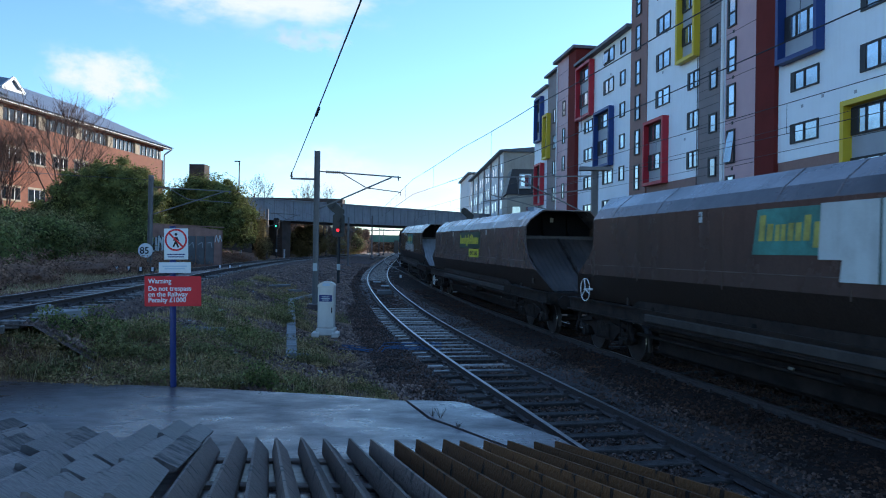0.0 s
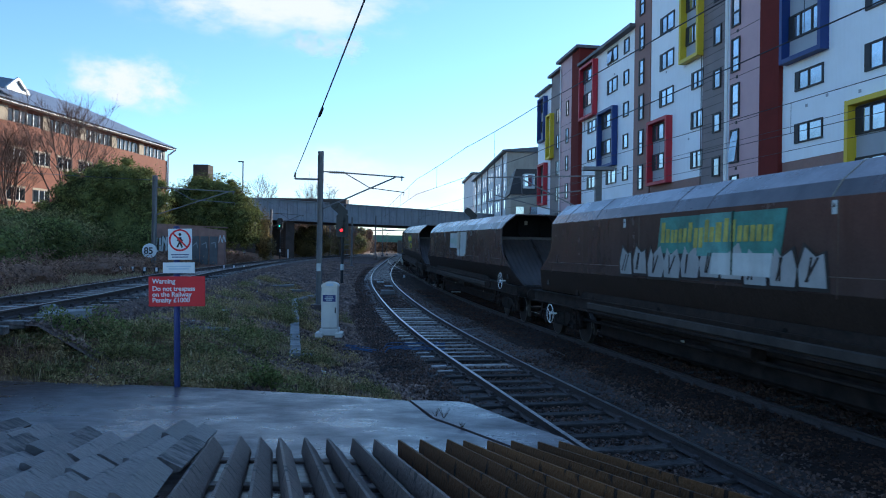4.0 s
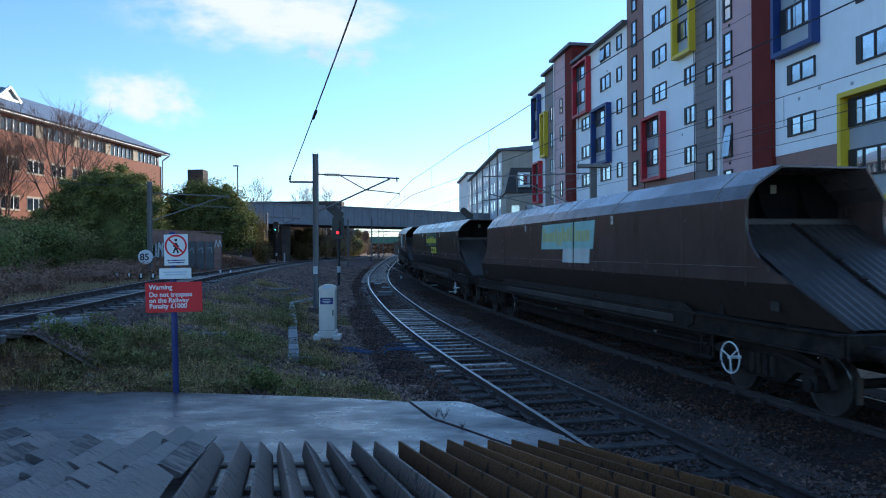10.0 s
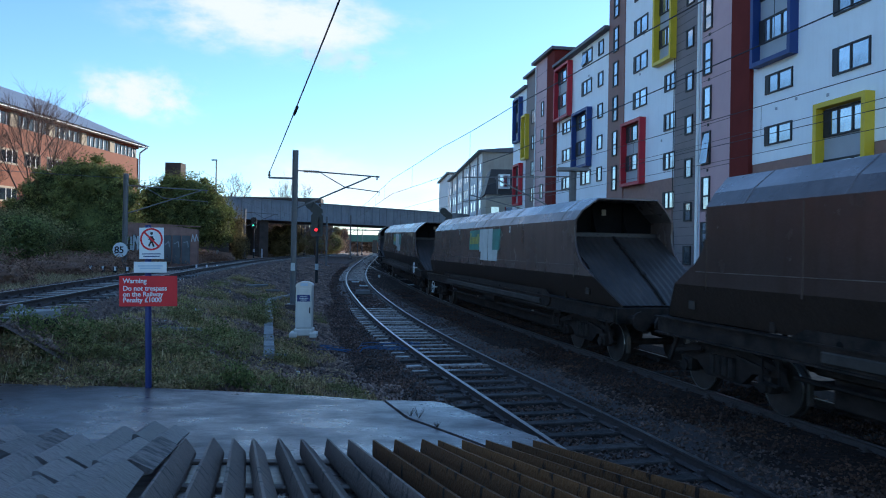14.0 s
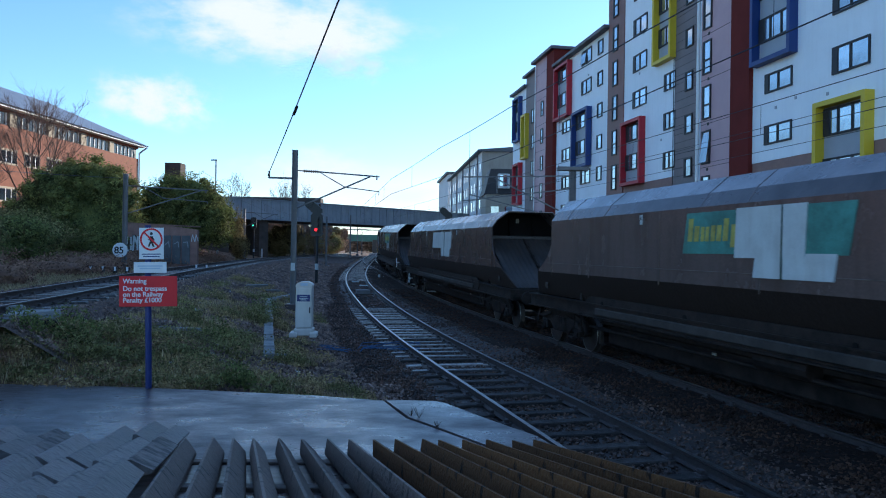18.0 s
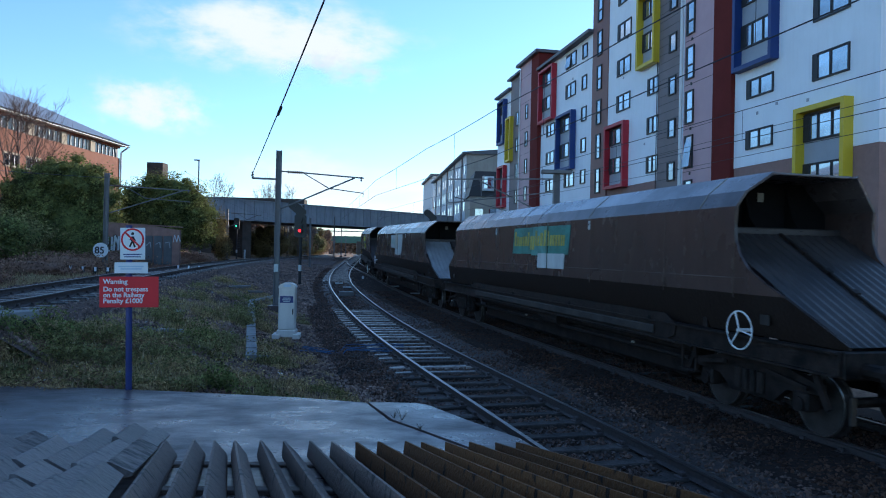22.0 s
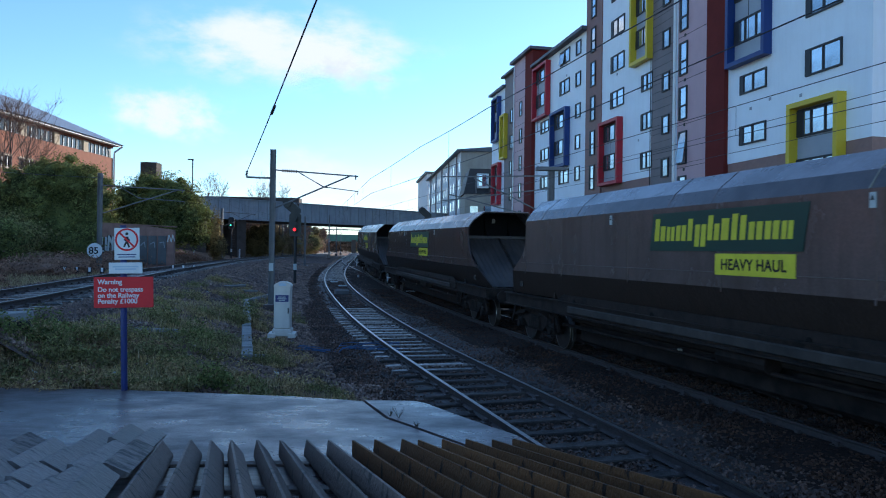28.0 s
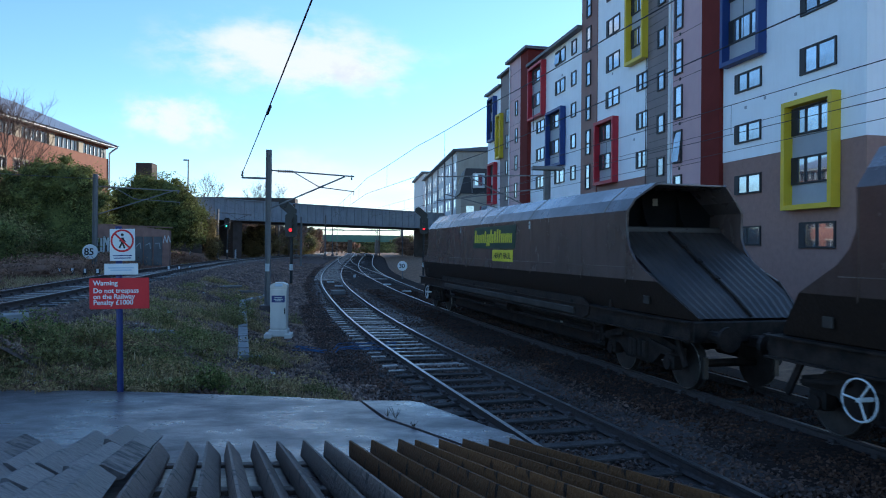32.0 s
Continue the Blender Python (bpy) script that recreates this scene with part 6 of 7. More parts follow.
# ---- plants ----
def leaf_cloud(name, blobs, count, size, m_, parent, seed, flat=0.5, squash=0.8):
    """Many small leaves through a set of blobs (centre, radii); denser near their skins."""
    r = random.Random(seed)
    vs, fs = [], []
    wsum = [b[1][0] * b[1][1] + b[1][0] * b[1][2] for b in blobs]
    for _ in range(count):
        c, rad = r.choices(blobs, wsum)[0]
        d = Vector((r.gauss(0, 1), r.gauss(0, 1), r.gauss(0, 1))).normalized()
        f = 1.06 - 0.42 * r.random() ** 1.6
        bumpy = 1 + 0.26 * noise.noise(Vector(c) * 3 + d * 2.6) + 0.3 * noise.noise(Vector(c) + d * 7)
        p = Vector((c[0] + d.x * rad[0] * f * bumpy, c[1] + d.y * rad[1] * f * bumpy, c[2] + d.z * rad[2] * f * bumpy))
        n = (d + Vector((r.gauss(0, flat), r.gauss(0, flat), r.gauss(0.3, flat)))).normalized()
        a = n.orthogonal().normalized()
        a.rotate(Matrix.Rotation(r.uniform(0, 6.3), 3, n))
        b = n.cross(a)
        s = size * r.uniform(0.6, 1.4)
        k = len(vs)
        vs += [p - a * s, p - b * s * 0.45 + n * s * 0.15, p + a * s, p + b * s * 0.45 + n * s * 0.15]
        fs.append((k, k + 1, k + 2, k + 3))
    ob = link(name, raw(name, vs, fs), m_, parent)
    return ob


def leafmat(name, color, color2, thin=True, rough=0.8, spec=0.2):
    m = mat(name, color, rough, spec=spec, var=0.3, scale=0.8, bscale=8, color2=color2)
    n, l = m.node_tree.nodes, m.node_tree.links
    g = n.new("ShaderNodeNewGeometry")
    mr = n.new("ShaderNodeMapRange")
    mr.inputs[3].default_value, mr.inputs[4].default_value = 0.4, 1.75
    l.new(g.outputs["Random Per Island"], mr.inputs[0])
    hs = n.new("ShaderNodeHueSaturation")
    b = n["Principled BSDF"]
    src = b.inputs["Base Color"].links[0].from_socket
    l.new(src, hs.inputs["Color"])
    l.new(mr.outputs[0], hs.inputs["Value"])
    l.new(hs.outputs[0], b.inputs["Base Color"])
    if thin:
        tl = n.new("ShaderNodeBsdfTranslucent")
        l.new(hs.outputs[0], tl.inputs[0])
        mx = n.new("ShaderNodeMixShader")
        mx.inputs[0].default_value = 0.28
        l.new(b.outputs[0], mx.inputs[1])
        l.new(tl.outputs[0], mx.inputs[2])
        l.new(mx.outputs[0], n["Material Output"].inputs[0])
    return m


M_leafdark = leafmat("dark_evergreen_leaf", (0.21, 0.22, 0.068), (0.085, 0.098, 0.034))
M_leafolive = leafmat("olive_leaf", (0.27, 0.25, 0.095), (0.16, 0.13, 0.055))
M_bramble = leafmat("brown_bramble", (0.34, 0.2, 0.13), (0.2, 0.115, 0.08))
M_drygold = leafmat("dry_golden_scrub", (0.28, 0.21, 0.09), (0.15, 0.11, 0.05))
M_grass = leafmat("grass_blade", (0.44, 0.335, 0.14), (0.34, 0.215, 0.12))
M_straw = leafmat("dry_grass_blade", (0.46, 0.36, 0.2), (0.3, 0.22, 0.13))


def bush(x, y, z, blobs, count, size, m_, label, seed):
    t = thing("bush", label, "bush", m=pose(x, y, z))
    bm = bmesh.new()
    r = random.Random(seed)
    if count > 20000:
        # tufts standing out of the crown
        tufts = []
        for c, rad in blobs:
            for _ in range(14):
                d = Vector((r.gauss(0, 1), r.gauss(0, 1) - 0.6, r.gauss(0.3, 1))).normalized()
                q = r.uniform(0.32, 0.62)
                tufts.append(((c[0] + d.x * rad[0] * 0.9, c[1] + d.y * rad[1] * 0.9, c[2] + d.z * rad[2] * 0.9), (q, q, q * 0.8)))
        blobs = blobs + tufts
    for i in range(7):
        a = r.uniform(0, 6.3)
        c, rad = blobs[i % 7 if len(blobs) > 7 else i % len(blobs)]
        rod(bm, (c[0] * 0.3 + r.uniform(-0.3, 0.3), c[1] * 0.3, -0.2), (c[0] + math.cos(a) * rad[0] * 0.4, c[1] + math.sin(a) * rad[1] * 0.4, c[2] + rad[2] * 0.3), 0.09, 5, 0.03)
    tagged(part("stems", bm, M_bark, t), kind="stuff")
    # dark inner mass of twigs and leaves
    bm = bmesh.new()
    for c, rad in blobs:
        vs = bmesh.ops.create_icosphere(bm, subdivisions=3 if rad[0] > 0.8 else 1, radius=1.0)["verts"]
        for v in vs:
            d = v.co.normalized()
            k = 0.74 + 0.16 * noise.noise(Vector(c) + d * 3)
            v.co = Vector((c[0] + d.x * rad[0] * k, c[1] + d.y * rad[1] * k, c[2] + d.z * rad[2] * k))
    part("inner_foliage", bm, m_, t)
    leaf_cloud("crown", blobs, count, size, m_, t, seed)
    return t


# two big evergreens, as clusters of clumps
bush(-23.2, 50, 2.0, [((0.2, 0, 4.9), (2.1, 2.2, 1.8)), ((-2.2, 0, 3.9), (1.8, 2.2, 2.0)), ((1.9, 0, 3.6), (1.6, 2.0, 2.4)), ((0, -0.6, 1.8), (3.8, 2.2, 2.2)), ((-3.6, 0, 2.1), (1.9, 2, 2.3)), ((2.7, -0.3, 1.2), (1.4, 2, 1.8)), ((-0.8, -1.3, 3.2), (1.3, 1.2, 1.2))], 48000, 0.085, M_leafdark, "large dense dark green evergreen bush above the line", 11)
bush(-19.9, 60, 2.7, [((0.1, 0, 4.1), (2.4, 2.2, 1.9)), ((-2.2, 0, 3.0), (1.9, 2.2, 2.3)), ((2.1, 0, 3.0), (1.7, 2.0, 2.2)), ((0, -0.6, 1.4), (3.9, 2.2, 1.9)), ((3.0, 0, 1.6), (1.1, 1.6, 1.7)), ((0.9, -1.3, 2.9), (1.3, 1.2, 1.2))], 44000, 0.095, M_leafdark, "broad rounded dark green evergreen bush beside the bridge", 12)
bush(-16.9, 66, 2.0, [((0, 0, 1.6), (0.6, 0.7, 2.4)), ((0.2, 0, 0.6), (0.8, 0.8, 1.2))], 3500, 0.08, M_drygold, "golden brown scrub beside the bridge pier", 13)
# low hedge along the bank
rr = random.Random(9)
for i, (x, y, w, h) in enumerate(((-18.2, 27, 2.4, 0.95), (-20.4, 30.5, 2.6, 1.05), (-23.0, 34.5, 2.8, 1.1), (-20.8, 36, 2.4, 1.1), (-22.5, 41, 2.6, 1.25), (-26.6, 40, 2.8, 1.2), (-19.4, 45, 2.0, 1.3), (-26.0, 45.5, 2.6, 1.25), (-29.5, 45, 2.6, 1.2), (-24.0, 37.5, 2.6, 1.1))):
    bush(x, y, ground_z(x, y), [((0, 0, h * 0.55), (w, 1.6, h * 1.2)), ((rr.uniform(-1, 1), 0, h * 1.1), (w * 0.6, 1.4, h * 0.7))], 7000, 0.085, M_leafolive if i % 3 else M_leafdark, "low green hedge along the bank", 20 + i)
for i in range(16):
    y = 18 + i * 3.3
    x = LL.x_at(y) - rr.uniform(4.2, 7.5)
    bush(x, y, ground_z(x, y) - 0.15, [((0, 0, 0.3), (rr.uniform(1.6, 2.5), 1.6, rr.uniform(0.5, 0.95)))], 3600, 0.06, M_bramble, "brown winter bramble on the bank", 40 + i)
# scrub beyond the bridge
for i, (x, y, w, h, m_) in enumerate(((-20.5, 104, 2.6, 4.5, M_drygold), (-23.5, 112, 3.5, 6, M_bramble), (-21.3, 119, 2.8, 6, M_drygold), (-24.0, 130, 4, 7, M_bramble), (-21.3, 139, 3, 6, M_drygold), (-22.3, 152, 3.5, 6.5, M_bramble), (-22.5, 166, 4, 6.5, M_leafolive), (-23.5, 182, 4, 7, M_drygold), (-25, 202, 5, 7.5, M_bramble), (2.5, 150, 3, 4, M_bramble), (3.5, 190, 5, 5, M_leafolive), (-32, 215, 7, 8, M_bramble), (-8, 330, 20, 6, M_leafolive), (-45, 320, 25, 8, M_bramble), (25, 300, 20, 8, M_bramble))):
    r_ = random.Random(600 + i)
    blobs = [((r_.uniform(-0.7, 0.7) * w, r_.uniform(-1, 1), h * r_.uniform(0.25, 0.8)), (w * r_.uniform(0.25, 0.5), 1.5, h * r_.uniform(0.18, 0.32))) for _ in range(7)]
    bush(x, y, rise(y), [((0, 0, h * 0.3), (w, 1.8, h * 0.42))] + blobs, 5200, 0.13 * max(1, w / 4), m_, "tangled winter scrub beyond the bridge", 60 + i)


def bare_tree(x, y, z, h, seed, label, width=0.6, thick=0.16, fork=0.18, density=1.0):
    """A leafless tree h metres high: limbs fan upwards from a low fork and end in sprays of fine twigs."""
    r = random.Random(seed)
    t = thing("bare_tree", label, "tree", m=pose(x, y, z))
    trunk, crown = ([], []), ([], [])

    def limb(store, pts, r0, r1, n):
        vs, fs = store
        base = len(vs)
        for i, p in enumerate(pts):
            d = (pts[min(i + 1, len(pts) - 1)] - pts[max(i - 1, 0)]).normalized()
            s = d.orthogonal().normalized()
            u = d.cross(s)
            k = r0 + (r1 - r0) * i / (len(pts) - 1)
            for j in range(n):
                an = 2 * math.pi * j / n
                vs.append(p + s * math.cos(an) * k + u * math.sin(an) * k)
            if i:
                for j in range(n):
                    a, b = base + (i - 1) * n + j, base + (i - 1) * n + (j + 1) % n
                    fs.append((a, b, b + n, a + n))

    def grow(p, d, length, rad, depth):
        pts, q = [p], p.copy()
        for _ in range(4):
            d = (d + Vector((r.gauss(0, 0.09), r.gauss(0, 0.09), 0.07))).normalized()
            q = q + d * length / 4
            pts.append(q.copy())
        limb(crown, pts, rad, rad * 0.45, 5 if depth < 2 else 3)
        if depth < 4:
            for i in range(int((5, 5, 5, 4)[depth] * density)):
                f = r.uniform(0.3, 1.0)
                st = pts[min(int(f * 4), 3)].lerp(pts[min(int(f * 4), 3) + 1], f * 4 % 1)
                e = (d + Vector((r.gauss(0, 0.45), r.gauss(0, 0.45), r.gauss(0.1, 0.2)))).normalized()
                grow(st, e, length * r.uniform(0.42, 0.66), max(rad * 0.48, 0.008), depth + 1)

    top = Vector((r.uniform(-0.1, 0.1), 0, h * fork))
    limb(trunk, [Vector((0, 0, -0.3)), top * 0.5, top], thick, thick * 0.8, 8)
    for i in range(6):
        a = 2 * math.pi * i / 6 + r.uniform(-0.4, 0.4)
        lean = width * (0.25 if i < 2 else r.uniform(0.45, 0.95))
        grow(top * r.uniform(0.7, 1.0), Vector((math.cos(a) * lean, math.sin(a) * lean, 1)).normalized(), h * (1 - fork) * r.uniform(0.5, 0.66), thick * 0.5, 0)
    link("trunk", raw("trunk", *trunk), M_bark, t)
    link("crown", raw("crown", *crown), M_twig, t, "bare reddish-brown branches")
    return t


bare_tree(-29.2, 55, 2.4, 11.2, 3, "bare winter tree in front of the brick office", 0.42, 0.16, 0.15, 1.0)
bare_tree(-33.2, 54, 2.4, 10.2, 5, "bare winter tree in front of the brick office", 0.5, 0.16, 0.15, 0.9)
bare_tree(-36.0, 57, 2.4, 11.0, 8, "bare winter tree in front of the brick office", 0.5)
bare_tree(-26.3, 103, 5.0, 8.2, 14, "small bare tree behind the bridge", 0.8, 0.12, 0.3, 0.8)
bare_tree(-21.8, 112, 5.0, 8.6, 15, "small bare tree behind the bridge", 0.8, 0.12, 0.3, 0.8)
bare_tree(-19.2, 114, 5.0, 8.2, 16, "small bare tree behind the bridge", 0.8, 0.12, 0.3, 0.8)
bare_tree(7.4, 74, 0, 6.5, 18, "small bare tree in front of the flats", 0.6, 0.1, 0.2, 0.7)
for x, y, h in ((-22.2, 108, 6.0), (-20.6, 116, 6.0), (-20.9, 127, 6.5), (-20.4, 136, 6.0), (-21.0, 147, 6.5)):
    bare_tree(x, y, rise(y), h, int(100 + y), "slim bare tree on the bank beyond the bridge", 0.4, 0.1, 0.25, 0.6)


def grass(name, region, count, hmin, hmax, m_, label, seed, blades=6):
    """Tufts of blades over the ground; region(r) gives x, y or None."""
    r = random.Random(seed)
    vs, fs = [], []
    for _ in range(count):
        xy = region(r)
        if xy is None:
            continue
        x, y = xy
        z = ground_z(x, y)
        for _ in range(blades):
            a = r.uniform(0, 6.3)
            h = r.uniform(hmin, hmax)
            lean = r.uniform(0.1, 0.7) * h
            bx, by = x + r.gauss(0, 0.06), y + r.gauss(0, 0.06)
            w = 0.006 + 0.012 * h
            dx, dy = math.cos(a), math.sin(a)
            k = len(vs)
            vs += [(bx - dy * w, by + dx * w, z - 0.02), (bx + dy * w, by - dx * w, z - 0.02), (bx + dx * lean * 0.4 + dy * w * 0.7, by + dy * lean * 0.4 - dx * w * 0.7, z + h * 0.65), (bx + dx * lean * 0.4 - dy * w * 0.7, by + dy * lean * 0.4 + dx * w * 0.7, z + h * 0.65), (bx + dx * lean, by + dy * lean, z + h)]
            fs += [(k, k + 1, k + 2, k + 3), (k + 3, k + 2, k + 4)]
    return tagged(link(name, raw(name, vs, fs), m_), label, "grass", kind="stuff")


def meadow(r):
    y = 10.0 + 56 * r.random() ** 2.0
    lo, hi = LL.x_at(y) + (2.1 if y > 13 else 0.0), LA.x_at(y) - 2.6
    x = r.uniform(lo, hi)
    if y < min(10.2 - 0.14 * (x + 1.46), 10.88) + 0.04:
        return None
    f = (hi - x) / (hi - lo)
    d = noise.noise((x * 0.45, y * 0.45, 5)) + 0.55 * noise.noise((x * 1.3, y * 1.3, 8))
    if d < 0.03 + 0.9 * max(0, 0.34 - f):
        return None
    return x, y


def bank(r):
    y = r.uniform(14, 62)
    x = LL.x_at(y) - r.uniform(2.3, 6.0)
    return x, y


grass("grass", meadow, 14000, 0.025, 0.12, M_grass, "patchy green grass and weeds on the lineside", 71, 7)
grass("dry_grass", meadow, 7000, 0.04, 0.2, M_straw, "dry straw-coloured grass among the weeds", 72, 5)
def slab_edge(r):
    y = 10.95 + 2.3 * r.random()
    x = r.uniform(LL.x_at(y) + 0.2, -3.5)
    return (x, y) if y > min(10.2 - 0.14 * (x + 1.46), 10.88) + 0.04 else None


grass("slab_edge_grass", slab_edge, 5200, 0.012, 0.055, M_grass, "low green grass along the slab's edge", 75, 7)
grass("slab_edge_straw", slab_edge, 700, 0.02, 0.09, M_straw, "dry grass along the slab's edge", 76, 5)
grass("bank_grass", bank, 9000, 0.08, 0.28, M_straw, "dry grass along the foot of the bank", 73, 5)
grass("bank_weeds", bank, 3600, 0.05, 0.2, M_grass, "green grass along the foot of the bank", 74, 5)
for i in range(150):
    for _ in range(20):
        q = meadow(rr)
        if q and q[1] < 34:
            break
    x, y = q or (-5, 15)
    w = rr.uniform(0.12, 0.42)
    t = thing("weed", "leafy green weed clump on the lineside", "weed", "lineside weeds", m=pose(x, y, ground_z(x, y)))
    leaf_cloud("leaves", [((0, 0, w * 0.2), (w, w, w * 0.55)), ((w * 0.5, -w * 0.3, w * 0.15), (w * 0.7, w * 0.6, w * 0.4))], 420, 0.026, M_leafolive if i % 2 else M_grass, t, 300 + i, 0.7)
for i in range(70):
    q = slab_edge(rr) or (-5, 12)
    w = rr.uniform(0.12, 0.4)
    t = thing("weed", "leafy green weed clump on the lineside", "weed", "lineside weeds", m=pose(q[0], q[1], ground_z(*q) - 0.02))
    leaf_cloud("leaves", [((0, 0, w * 0.15), (w, w, w * 0.4)), ((w * 0.5, -w * 0.3, w * 0.1), (w * 0.7, w * 0.6, w * 0.35))], 380, 0.024, (M_leafolive, M_grass, M_bramble)[i % 3], t, 500 + i, 0.7)
def cover(r, count):
    """Low broad leaves lying over the patches of weeds."""
    vs, fs = [], []
    for _ in range(count):
        q = meadow(r) if r.random() < 0.7 else slab_edge(r)
        if q is None or noise.noise((q[0] * 1.1, q[1] * 1.1, 2)) < 0.1:
            continue
        p = Vector((q[0], q[1], ground_z(*q) + abs(r.gauss(0.03, 0.05))))
        n = Vector((r.gauss(0, 0.5), r.gauss(0, 0.5) - 0.2, 1)).normalized()
        a = n.orthogonal().normalized()
        a.rotate(Matrix.Rotation(r.uniform(0, 6.3), 3, n))
        b = n.cross(a)
        z = r.uniform(0.016, 0.05)
        k = len(vs)
        vs += [p - a * z, p - b * z * 0.5 + n * z * 0.2, p + a * z, p + b * z * 0.5 + n * z * 0.2]
        fs.append((k, k + 1, k + 2, k + 3))
    tagged(link("ground_leaves", raw("ground_leaves", vs, fs), M_leafolive), "low broad-leaved weeds over the lineside earth", "weeds", kind="stuff")


cover(random.Random(91), 60000)
for i, (x, y, w) in enumerate(((-5.5, 11.9, 0.42), (-6.0, 12.4, 0.5), (-5.2, 12.7, 0.4), (-6.6, 12.0, 0.38), (-4.9, 22.0, 0.5), (-5.3, 24.2, 0.55), (-4.7, 20.6, 0.4), (-2.9, 11.4, 0.3), (-2.3, 11.2, 0.33), (-1.7, 11.0, 0.26), (-3.6, 13.6, 0.4), (-4.4, 15.4, 0.42), (-5.6, 17.0, 0.45), (-6.9, 19.0, 0.45))):
    t = thing("weed", "tall ragged green weed clump on the lineside", "weed", "lineside weeds", m=pose(x, y, ground_z(x, y)))
    leaf_cloud("leaves", [((0, 0, w * 0.5), (w * 0.7, w * 0.7, w * 0.75)), ((w * 0.5, -w * 0.2, w * 0.3), (w * 0.6, w * 0.5, w * 0.5)), ((-w * 0.6, 0, w * 0.25), (w * 0.5, w * 0.5, w * 0.4))], 900, 0.03, (M_leafolive, M_leafdark)[i % 2], t, 700 + i, 0.9)
    bm = bmesh.new()
    for k in range(10):
        a = rr.uniform(0, 6.3)
        rod(bm, (0, 0, 0), (math.cos(a) * w * 0.5, math.sin(a) * w * 0.5, w * rr.uniform(0.7, 1.3)), 0.005, 4, 0.002)
    tagged(part("stems", bm, M_straw, t), kind="stuff")
for x, y, h in ((0.0, 8.86, 0.17), (0.22, 8.42, 0.1), (-0.1, 8.95, 0.11)):
    t = thing("weed", "thin dry weed in the slab's crack", "weed", "slab weeds", m=pose(x, y, SLAB_Z))
    bm = bmesh.new()
    for k in range(9):
        a = rr.uniform(0, 6.3)
        rod(bm, (0, 0, 0), (math.cos(a) * h * 0.45, math.sin(a) * h * 0.45, h * rr.uniform(0.5, 1)), 0.003, 4, 0.0015)
    tagged(part("stems", bm, M_bark, t), kind="stuff")

# ---- ballast stones ----
def stones(name, line, s0, s1, offs, count, seed):
    r = random.Random(seed)
    vs, fs = [], []
    cube = [(-1, -1, -1), (1, -1, -1), (1, 1, -1), (-1, 1, -1), (-1, -1, 1), (1, -1, 1), (1, 1, 1), (-1, 1, 1)]
    quad = [(0, 3, 2, 1), (4, 5, 6, 7), (0, 1, 5, 4), (1, 2, 6, 5), (2, 3, 7, 6), (3, 0, 4, 7)]
    for _ in range(count):
        s = s0 + (s1 - s0) * r.random() ** 1.7
        o = r.uniform(*offs)
        if 0.6 < abs(o) < 0.86:
            continue
        raise_ = 0.04 if o < -0.86 and line is LA else 0.055 if line is LB else 0.0
        p = line.at(s, o, raise_ - 0.205 + r.uniform(-0.02, 0.03) if abs(o) < 2.3 else -0.2 - (abs(o) - 2.3) * 0.3)
        if line is LL and o < -1.5:
            p = line.at(s, o, -0.19 - (-o - 1.5) * 0.57)
            p.z = max(ground_z(p.x, p.y) + 0.01, p.z)
        if o > 2.3 or (o < -2.5 and line is LA):
            p.z = max(ground_z(p.x, p.y) + 0.01, p.z)
        k = len(vs)
        e = Euler((r.uniform(0, 6), r.uniform(0, 6), r.uniform(0, 6))).to_matrix()
        z = r.uniform(0.012, 0.029)
        for c in cube:
            vs.append(p + e @ Vector((c[0] * z * r.uniform(0.6, 1.1), c[1] * z * r.uniform(0.6, 1.1), c[2] * z * r.uniform(0.5, 0.9))))
        fs += [[k + i for i in q] for q in quad]
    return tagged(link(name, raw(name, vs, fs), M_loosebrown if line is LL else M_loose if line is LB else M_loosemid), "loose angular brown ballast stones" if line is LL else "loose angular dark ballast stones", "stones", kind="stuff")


# Stones by the train, their colour lowered for the shade there.
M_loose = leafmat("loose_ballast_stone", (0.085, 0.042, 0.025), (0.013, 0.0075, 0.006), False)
M_loosemid = leafmat("loose_damp_stone", (0.13, 0.07, 0.046), (0.024, 0.014, 0.011), False, 0.62, 0.45)
stones("ballast_stones_1", LA, 6.5, 75, (-2.9, 2.4), 52000, 5)
stones("ballast_stones_4", LA, 10.5, 40, (2.3, 5.2), 12000, 15)
stones("ballast_stones_2", LB, 7.5, 45, (-1.4, 3.0), 32000, 6)
M_loosebrown = leafmat("loose_brown_stone", (0.27, 0.17, 0.125), (0.09, 0.058, 0.046), False, 0.6, 0.4)
stones("ballast_stones_3", LL, 11.5, 50, (-3.6, 2.2), 17000, 7)


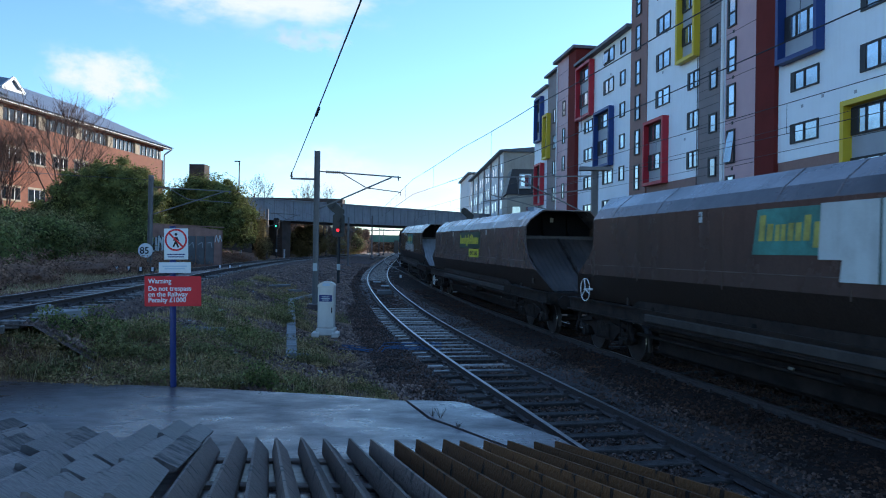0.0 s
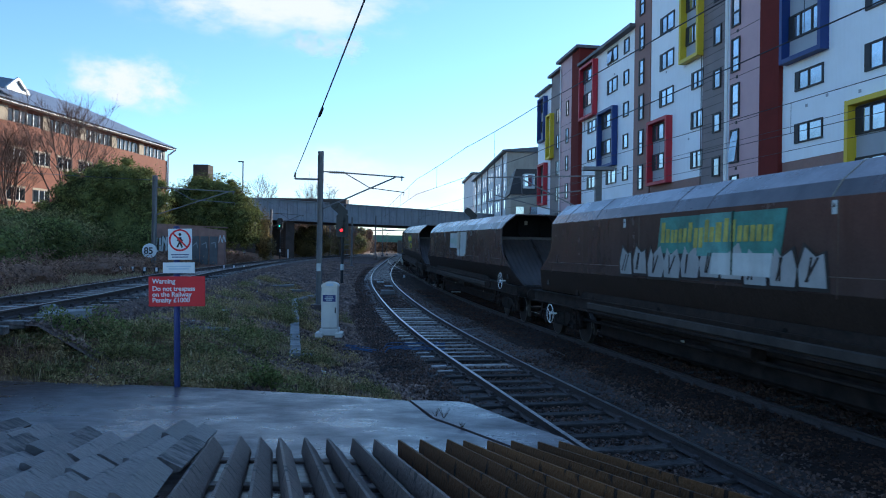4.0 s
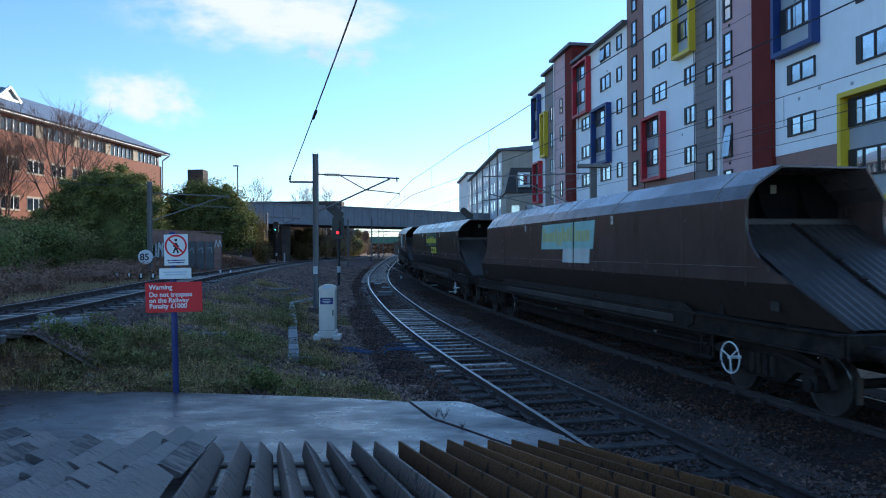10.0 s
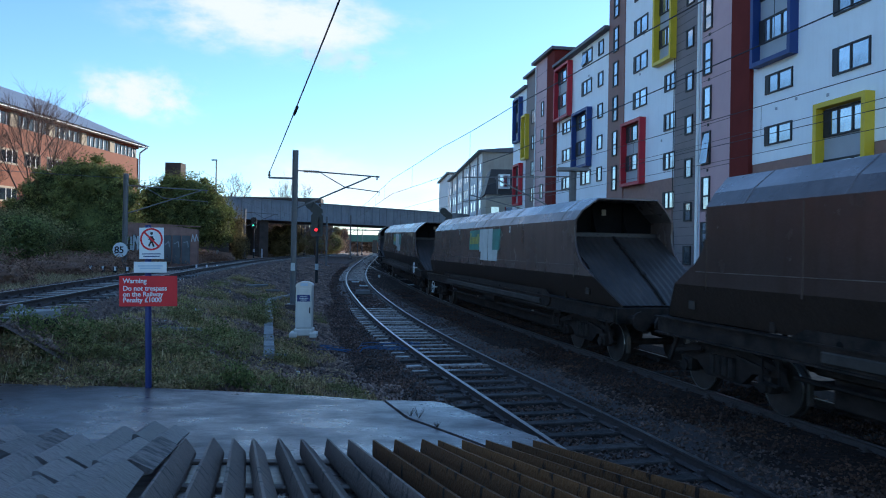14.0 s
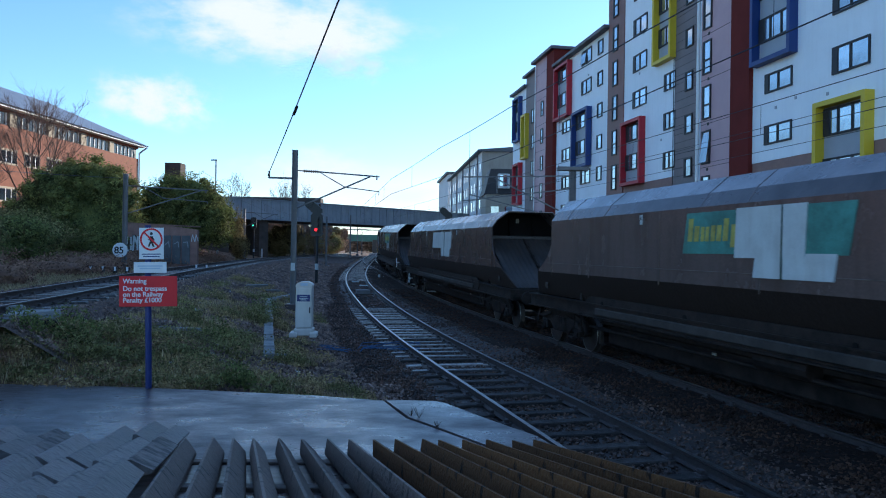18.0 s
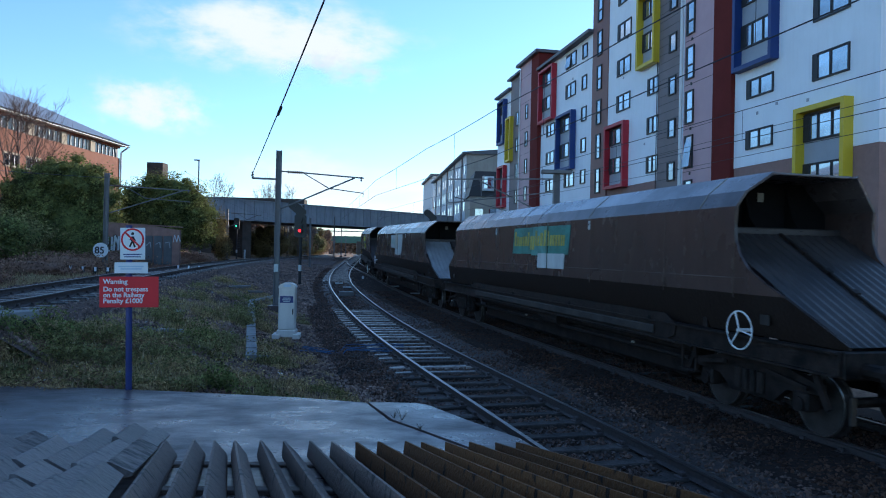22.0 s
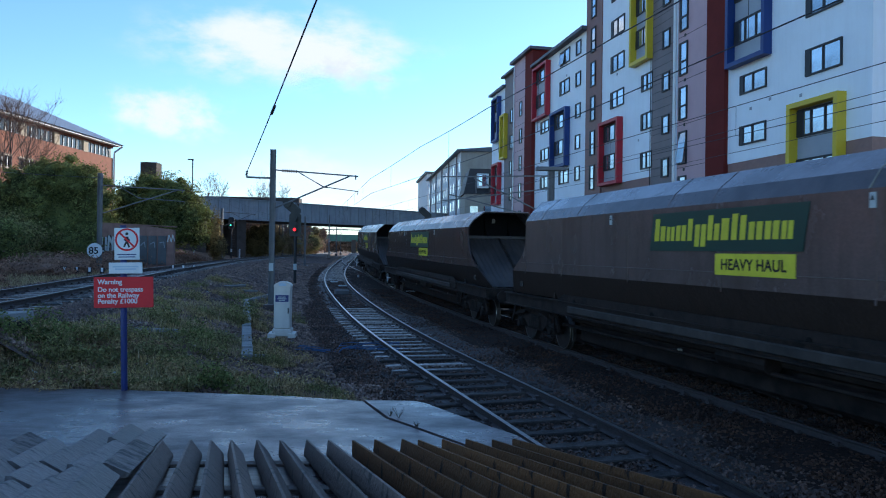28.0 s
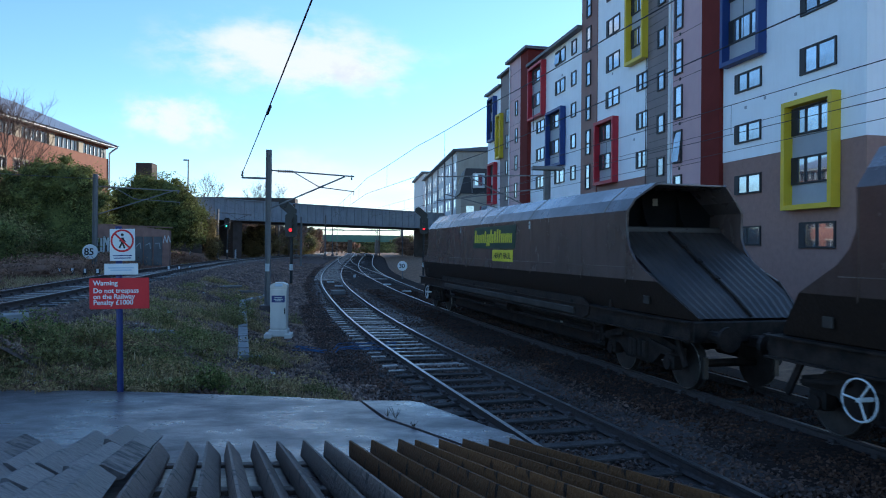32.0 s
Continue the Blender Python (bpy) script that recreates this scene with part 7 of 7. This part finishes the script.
def spread(r):
    """Loose stones over the ground between the raised track and the curve."""
    vs, fs = [], []
    cube = [(-1, -1, -1), (1, -1, -1), (1, 1, -1), (-1, 1, -1), (-1, -1, 1), (1, -1, 1), (1, 1, 1), (-1, 1, 1)]
    quad = [(0, 3, 2, 1), (4, 5, 6, 7), (0, 1, 5, 4), (1, 2, 6, 5), (2, 3, 7, 6), (3, 0, 4, 7)]
    for _ in range(24000):
        y = 12 + 68 * r.random() ** 1.4
        x = r.uniform(LL.x_at(y) + 1.9, LA.x_at(y) - 1.8)
        if y < 22 and noise.noise((x * 0.45, y * 0.45, 5)) > -0.05 and x < LA.x_at(y) - 3.4:
            continue
        p = Vector((x, y, ground_z(x, y) + (0.12 if y > 34 else 0.03)))
        e = Euler((r.uniform(0, 6), r.uniform(0, 6), r.uniform(0, 6))).to_matrix()
        z = r.uniform(0.018, 0.04) * (1.0 if y < 30 else 1.5)
        k = len(vs)
        for c in cube:
            vs.append(p + e @ Vector((c[0] * z * r.uniform(0.6, 1.1), c[1] * z * r.uniform(0.6, 1.1), c[2] * z * r.uniform(0.5, 0.9))))
        fs += [[k + i for i in q] for q in quad]
    tagged(link("scattered_stones", raw("scattered_stones", vs, fs), M_loosebrown), "brown stones scattered between the tracks", "stones", kind="stuff")


spread(random.Random(31))

# ---- clouds ----
def cloud_mat(name, seed, dens, soft, scale, glow_=0.5):
    """White vapour, thinner towards its ragged edge."""
    m = bpy.data.materials.new(name)
    m.use_nodes = True
    n, l = m.node_tree.nodes, m.node_tree.links
    n.remove(n["Principled BSDF"])
    tc = n.new("ShaderNodeTexCoord")
    ln = n.new("ShaderNodeVectorMath")
    ln.operation = "LENGTH"
    l.new(tc.outputs["Object"], ln.inputs[0])
    mp = n.new("ShaderNodeMapping")
    mp.inputs["Location"].default_value = (seed, seed * 0.7, 0)
    mp.inputs["Scale"].default_value = (scale * 1.0, scale * 0.6, 1)
    l.new(tc.outputs["Object"], mp.inputs[0])
    ns = n.new("ShaderNodeTexNoise")
    ns.inputs["Scale"].default_value = 1.6
    ns.inputs["Detail"].default_value = 7
    ns.inputs["Roughness"].default_value = 0.58
    l.new(mp.outputs[0], ns.inputs["Vector"])
    edge = n.new("ShaderNodeMapRange")
    edge.inputs[1].default_value, edge.inputs[2].default_value = 1.0, 0.0
    edge.interpolation_type = "SMOOTHSTEP"
    l.new(ln.outputs["Value"], edge.inputs[0])
    add = n.new("ShaderNodeMath")
    add.operation = "MULTIPLY_ADD"
    l.new(ns.outputs[0], add.inputs[0])
    add.inputs[1].default_value = 2.1
    l.new(edge.outputs[0], add.inputs[2])
    al = n.new("ShaderNodeMapRange")
    al.interpolation_type = "SMOOTHSTEP"
    al.inputs[1].default_value, al.inputs[2].default_value = 1.75 - dens, 1.75 - dens + soft
    l.new(add.outputs[0], al.inputs[0])
    cut = n.new("ShaderNodeMath")
    cut.operation = "MULTIPLY"
    l.new(al.outputs[0], cut.inputs[0])
    fade = n.new("ShaderNodeMapRange")
    fade.interpolation_type = "SMOOTHSTEP"
    fade.inputs[1].default_value, fade.inputs[2].default_value = 1.0, 0.35
    l.new(ln.outputs["Value"], fade.inputs[0])
    l.new(fade.outputs[0], cut.inputs[1])
    em = n.new("ShaderNodeEmission")
    em.inputs[0].default_value = (1.0, 0.97, 0.96, 1)
    em.inputs[1].default_value = glow_
    tr = n.new("ShaderNodeBsdfTransparent")
    mx = n.new("ShaderNodeMixShader")
    l.new(cut.outputs[0], mx.inputs[0])
    l.new(tr.outputs[0], mx.inputs[1])
    l.new(em.outputs[0], mx.inputs[2])
    l.new(mx.outputs[0], n["Material Output"].inputs[0])
    return m


def sky_pose(az, el, dist):
    a, e = radians(az), radians(el)
    p = Vector((math.sin(a) * math.cos(e), math.cos(a) * math.cos(e), math.sin(e))) * dist
    return look(p, p * 2) 


def cloud(az, el, w, h, seed, dens, soft, scale, drift, glow_=0.5, dist=2500):
    k, n = dist * math.tan(radians(1)), 16
    vs = [(math.cos(2 * math.pi * i / n), math.sin(2 * math.pi * i / n), 0) for i in range(n)]
    ob = link("cloud", raw("cloud", vs, [tuple(range(n))]), cloud_mat("cloud_vapour", seed, dens, soft, scale, glow_))
    ob.scale = (w * k, h * k, 1)
    tagged(ob, "soft white fair-weather cloud drifting in the sky", "cloud", "clouds", "structure")
    ob.visible_shadow = False
    CLOUDS.append((ob, az, el, drift, dist))


CLOUDS = []
cloud(-25.3, 12.2, 6.6, 3.0, 3.1, 0.66, 1.0, 1.9, (8.6, -2.6), 0.5)
cloud(-12.0, 16.2, 4.6, 2.2, 8.4, 0.25, 1.2, 1.8, (8.0, -2.4), 0.42)
cloud(-15.0, 19.5, 15.0, 4.4, 5.2, 0.72, 1.0, 2.4, (7.0, -4.6), 0.5)
cloud(-10.2, 16.0, 6.0, 2.2, 12.3, 0.2, 1.2, 1.9, (8.4, -3.4), 0.45)
cloud(-40.5, 18.8, 5.4, 2.8, 15.9, 0.45, 1.0, 1.7, (8.4, -2.4), 0.48)
cloud(-8.5, 6.2, 11.0, 3.6, 21.4, 0.55, 1.2, 1.6, (1.2, -0.3), 0.52, 2700)
cloud(-3.0, 4.2, 15.0, 2.8, 27.7, 0.4, 1.2, 1.5, (1.2, -0.2), 0.5, 2750)
motions()
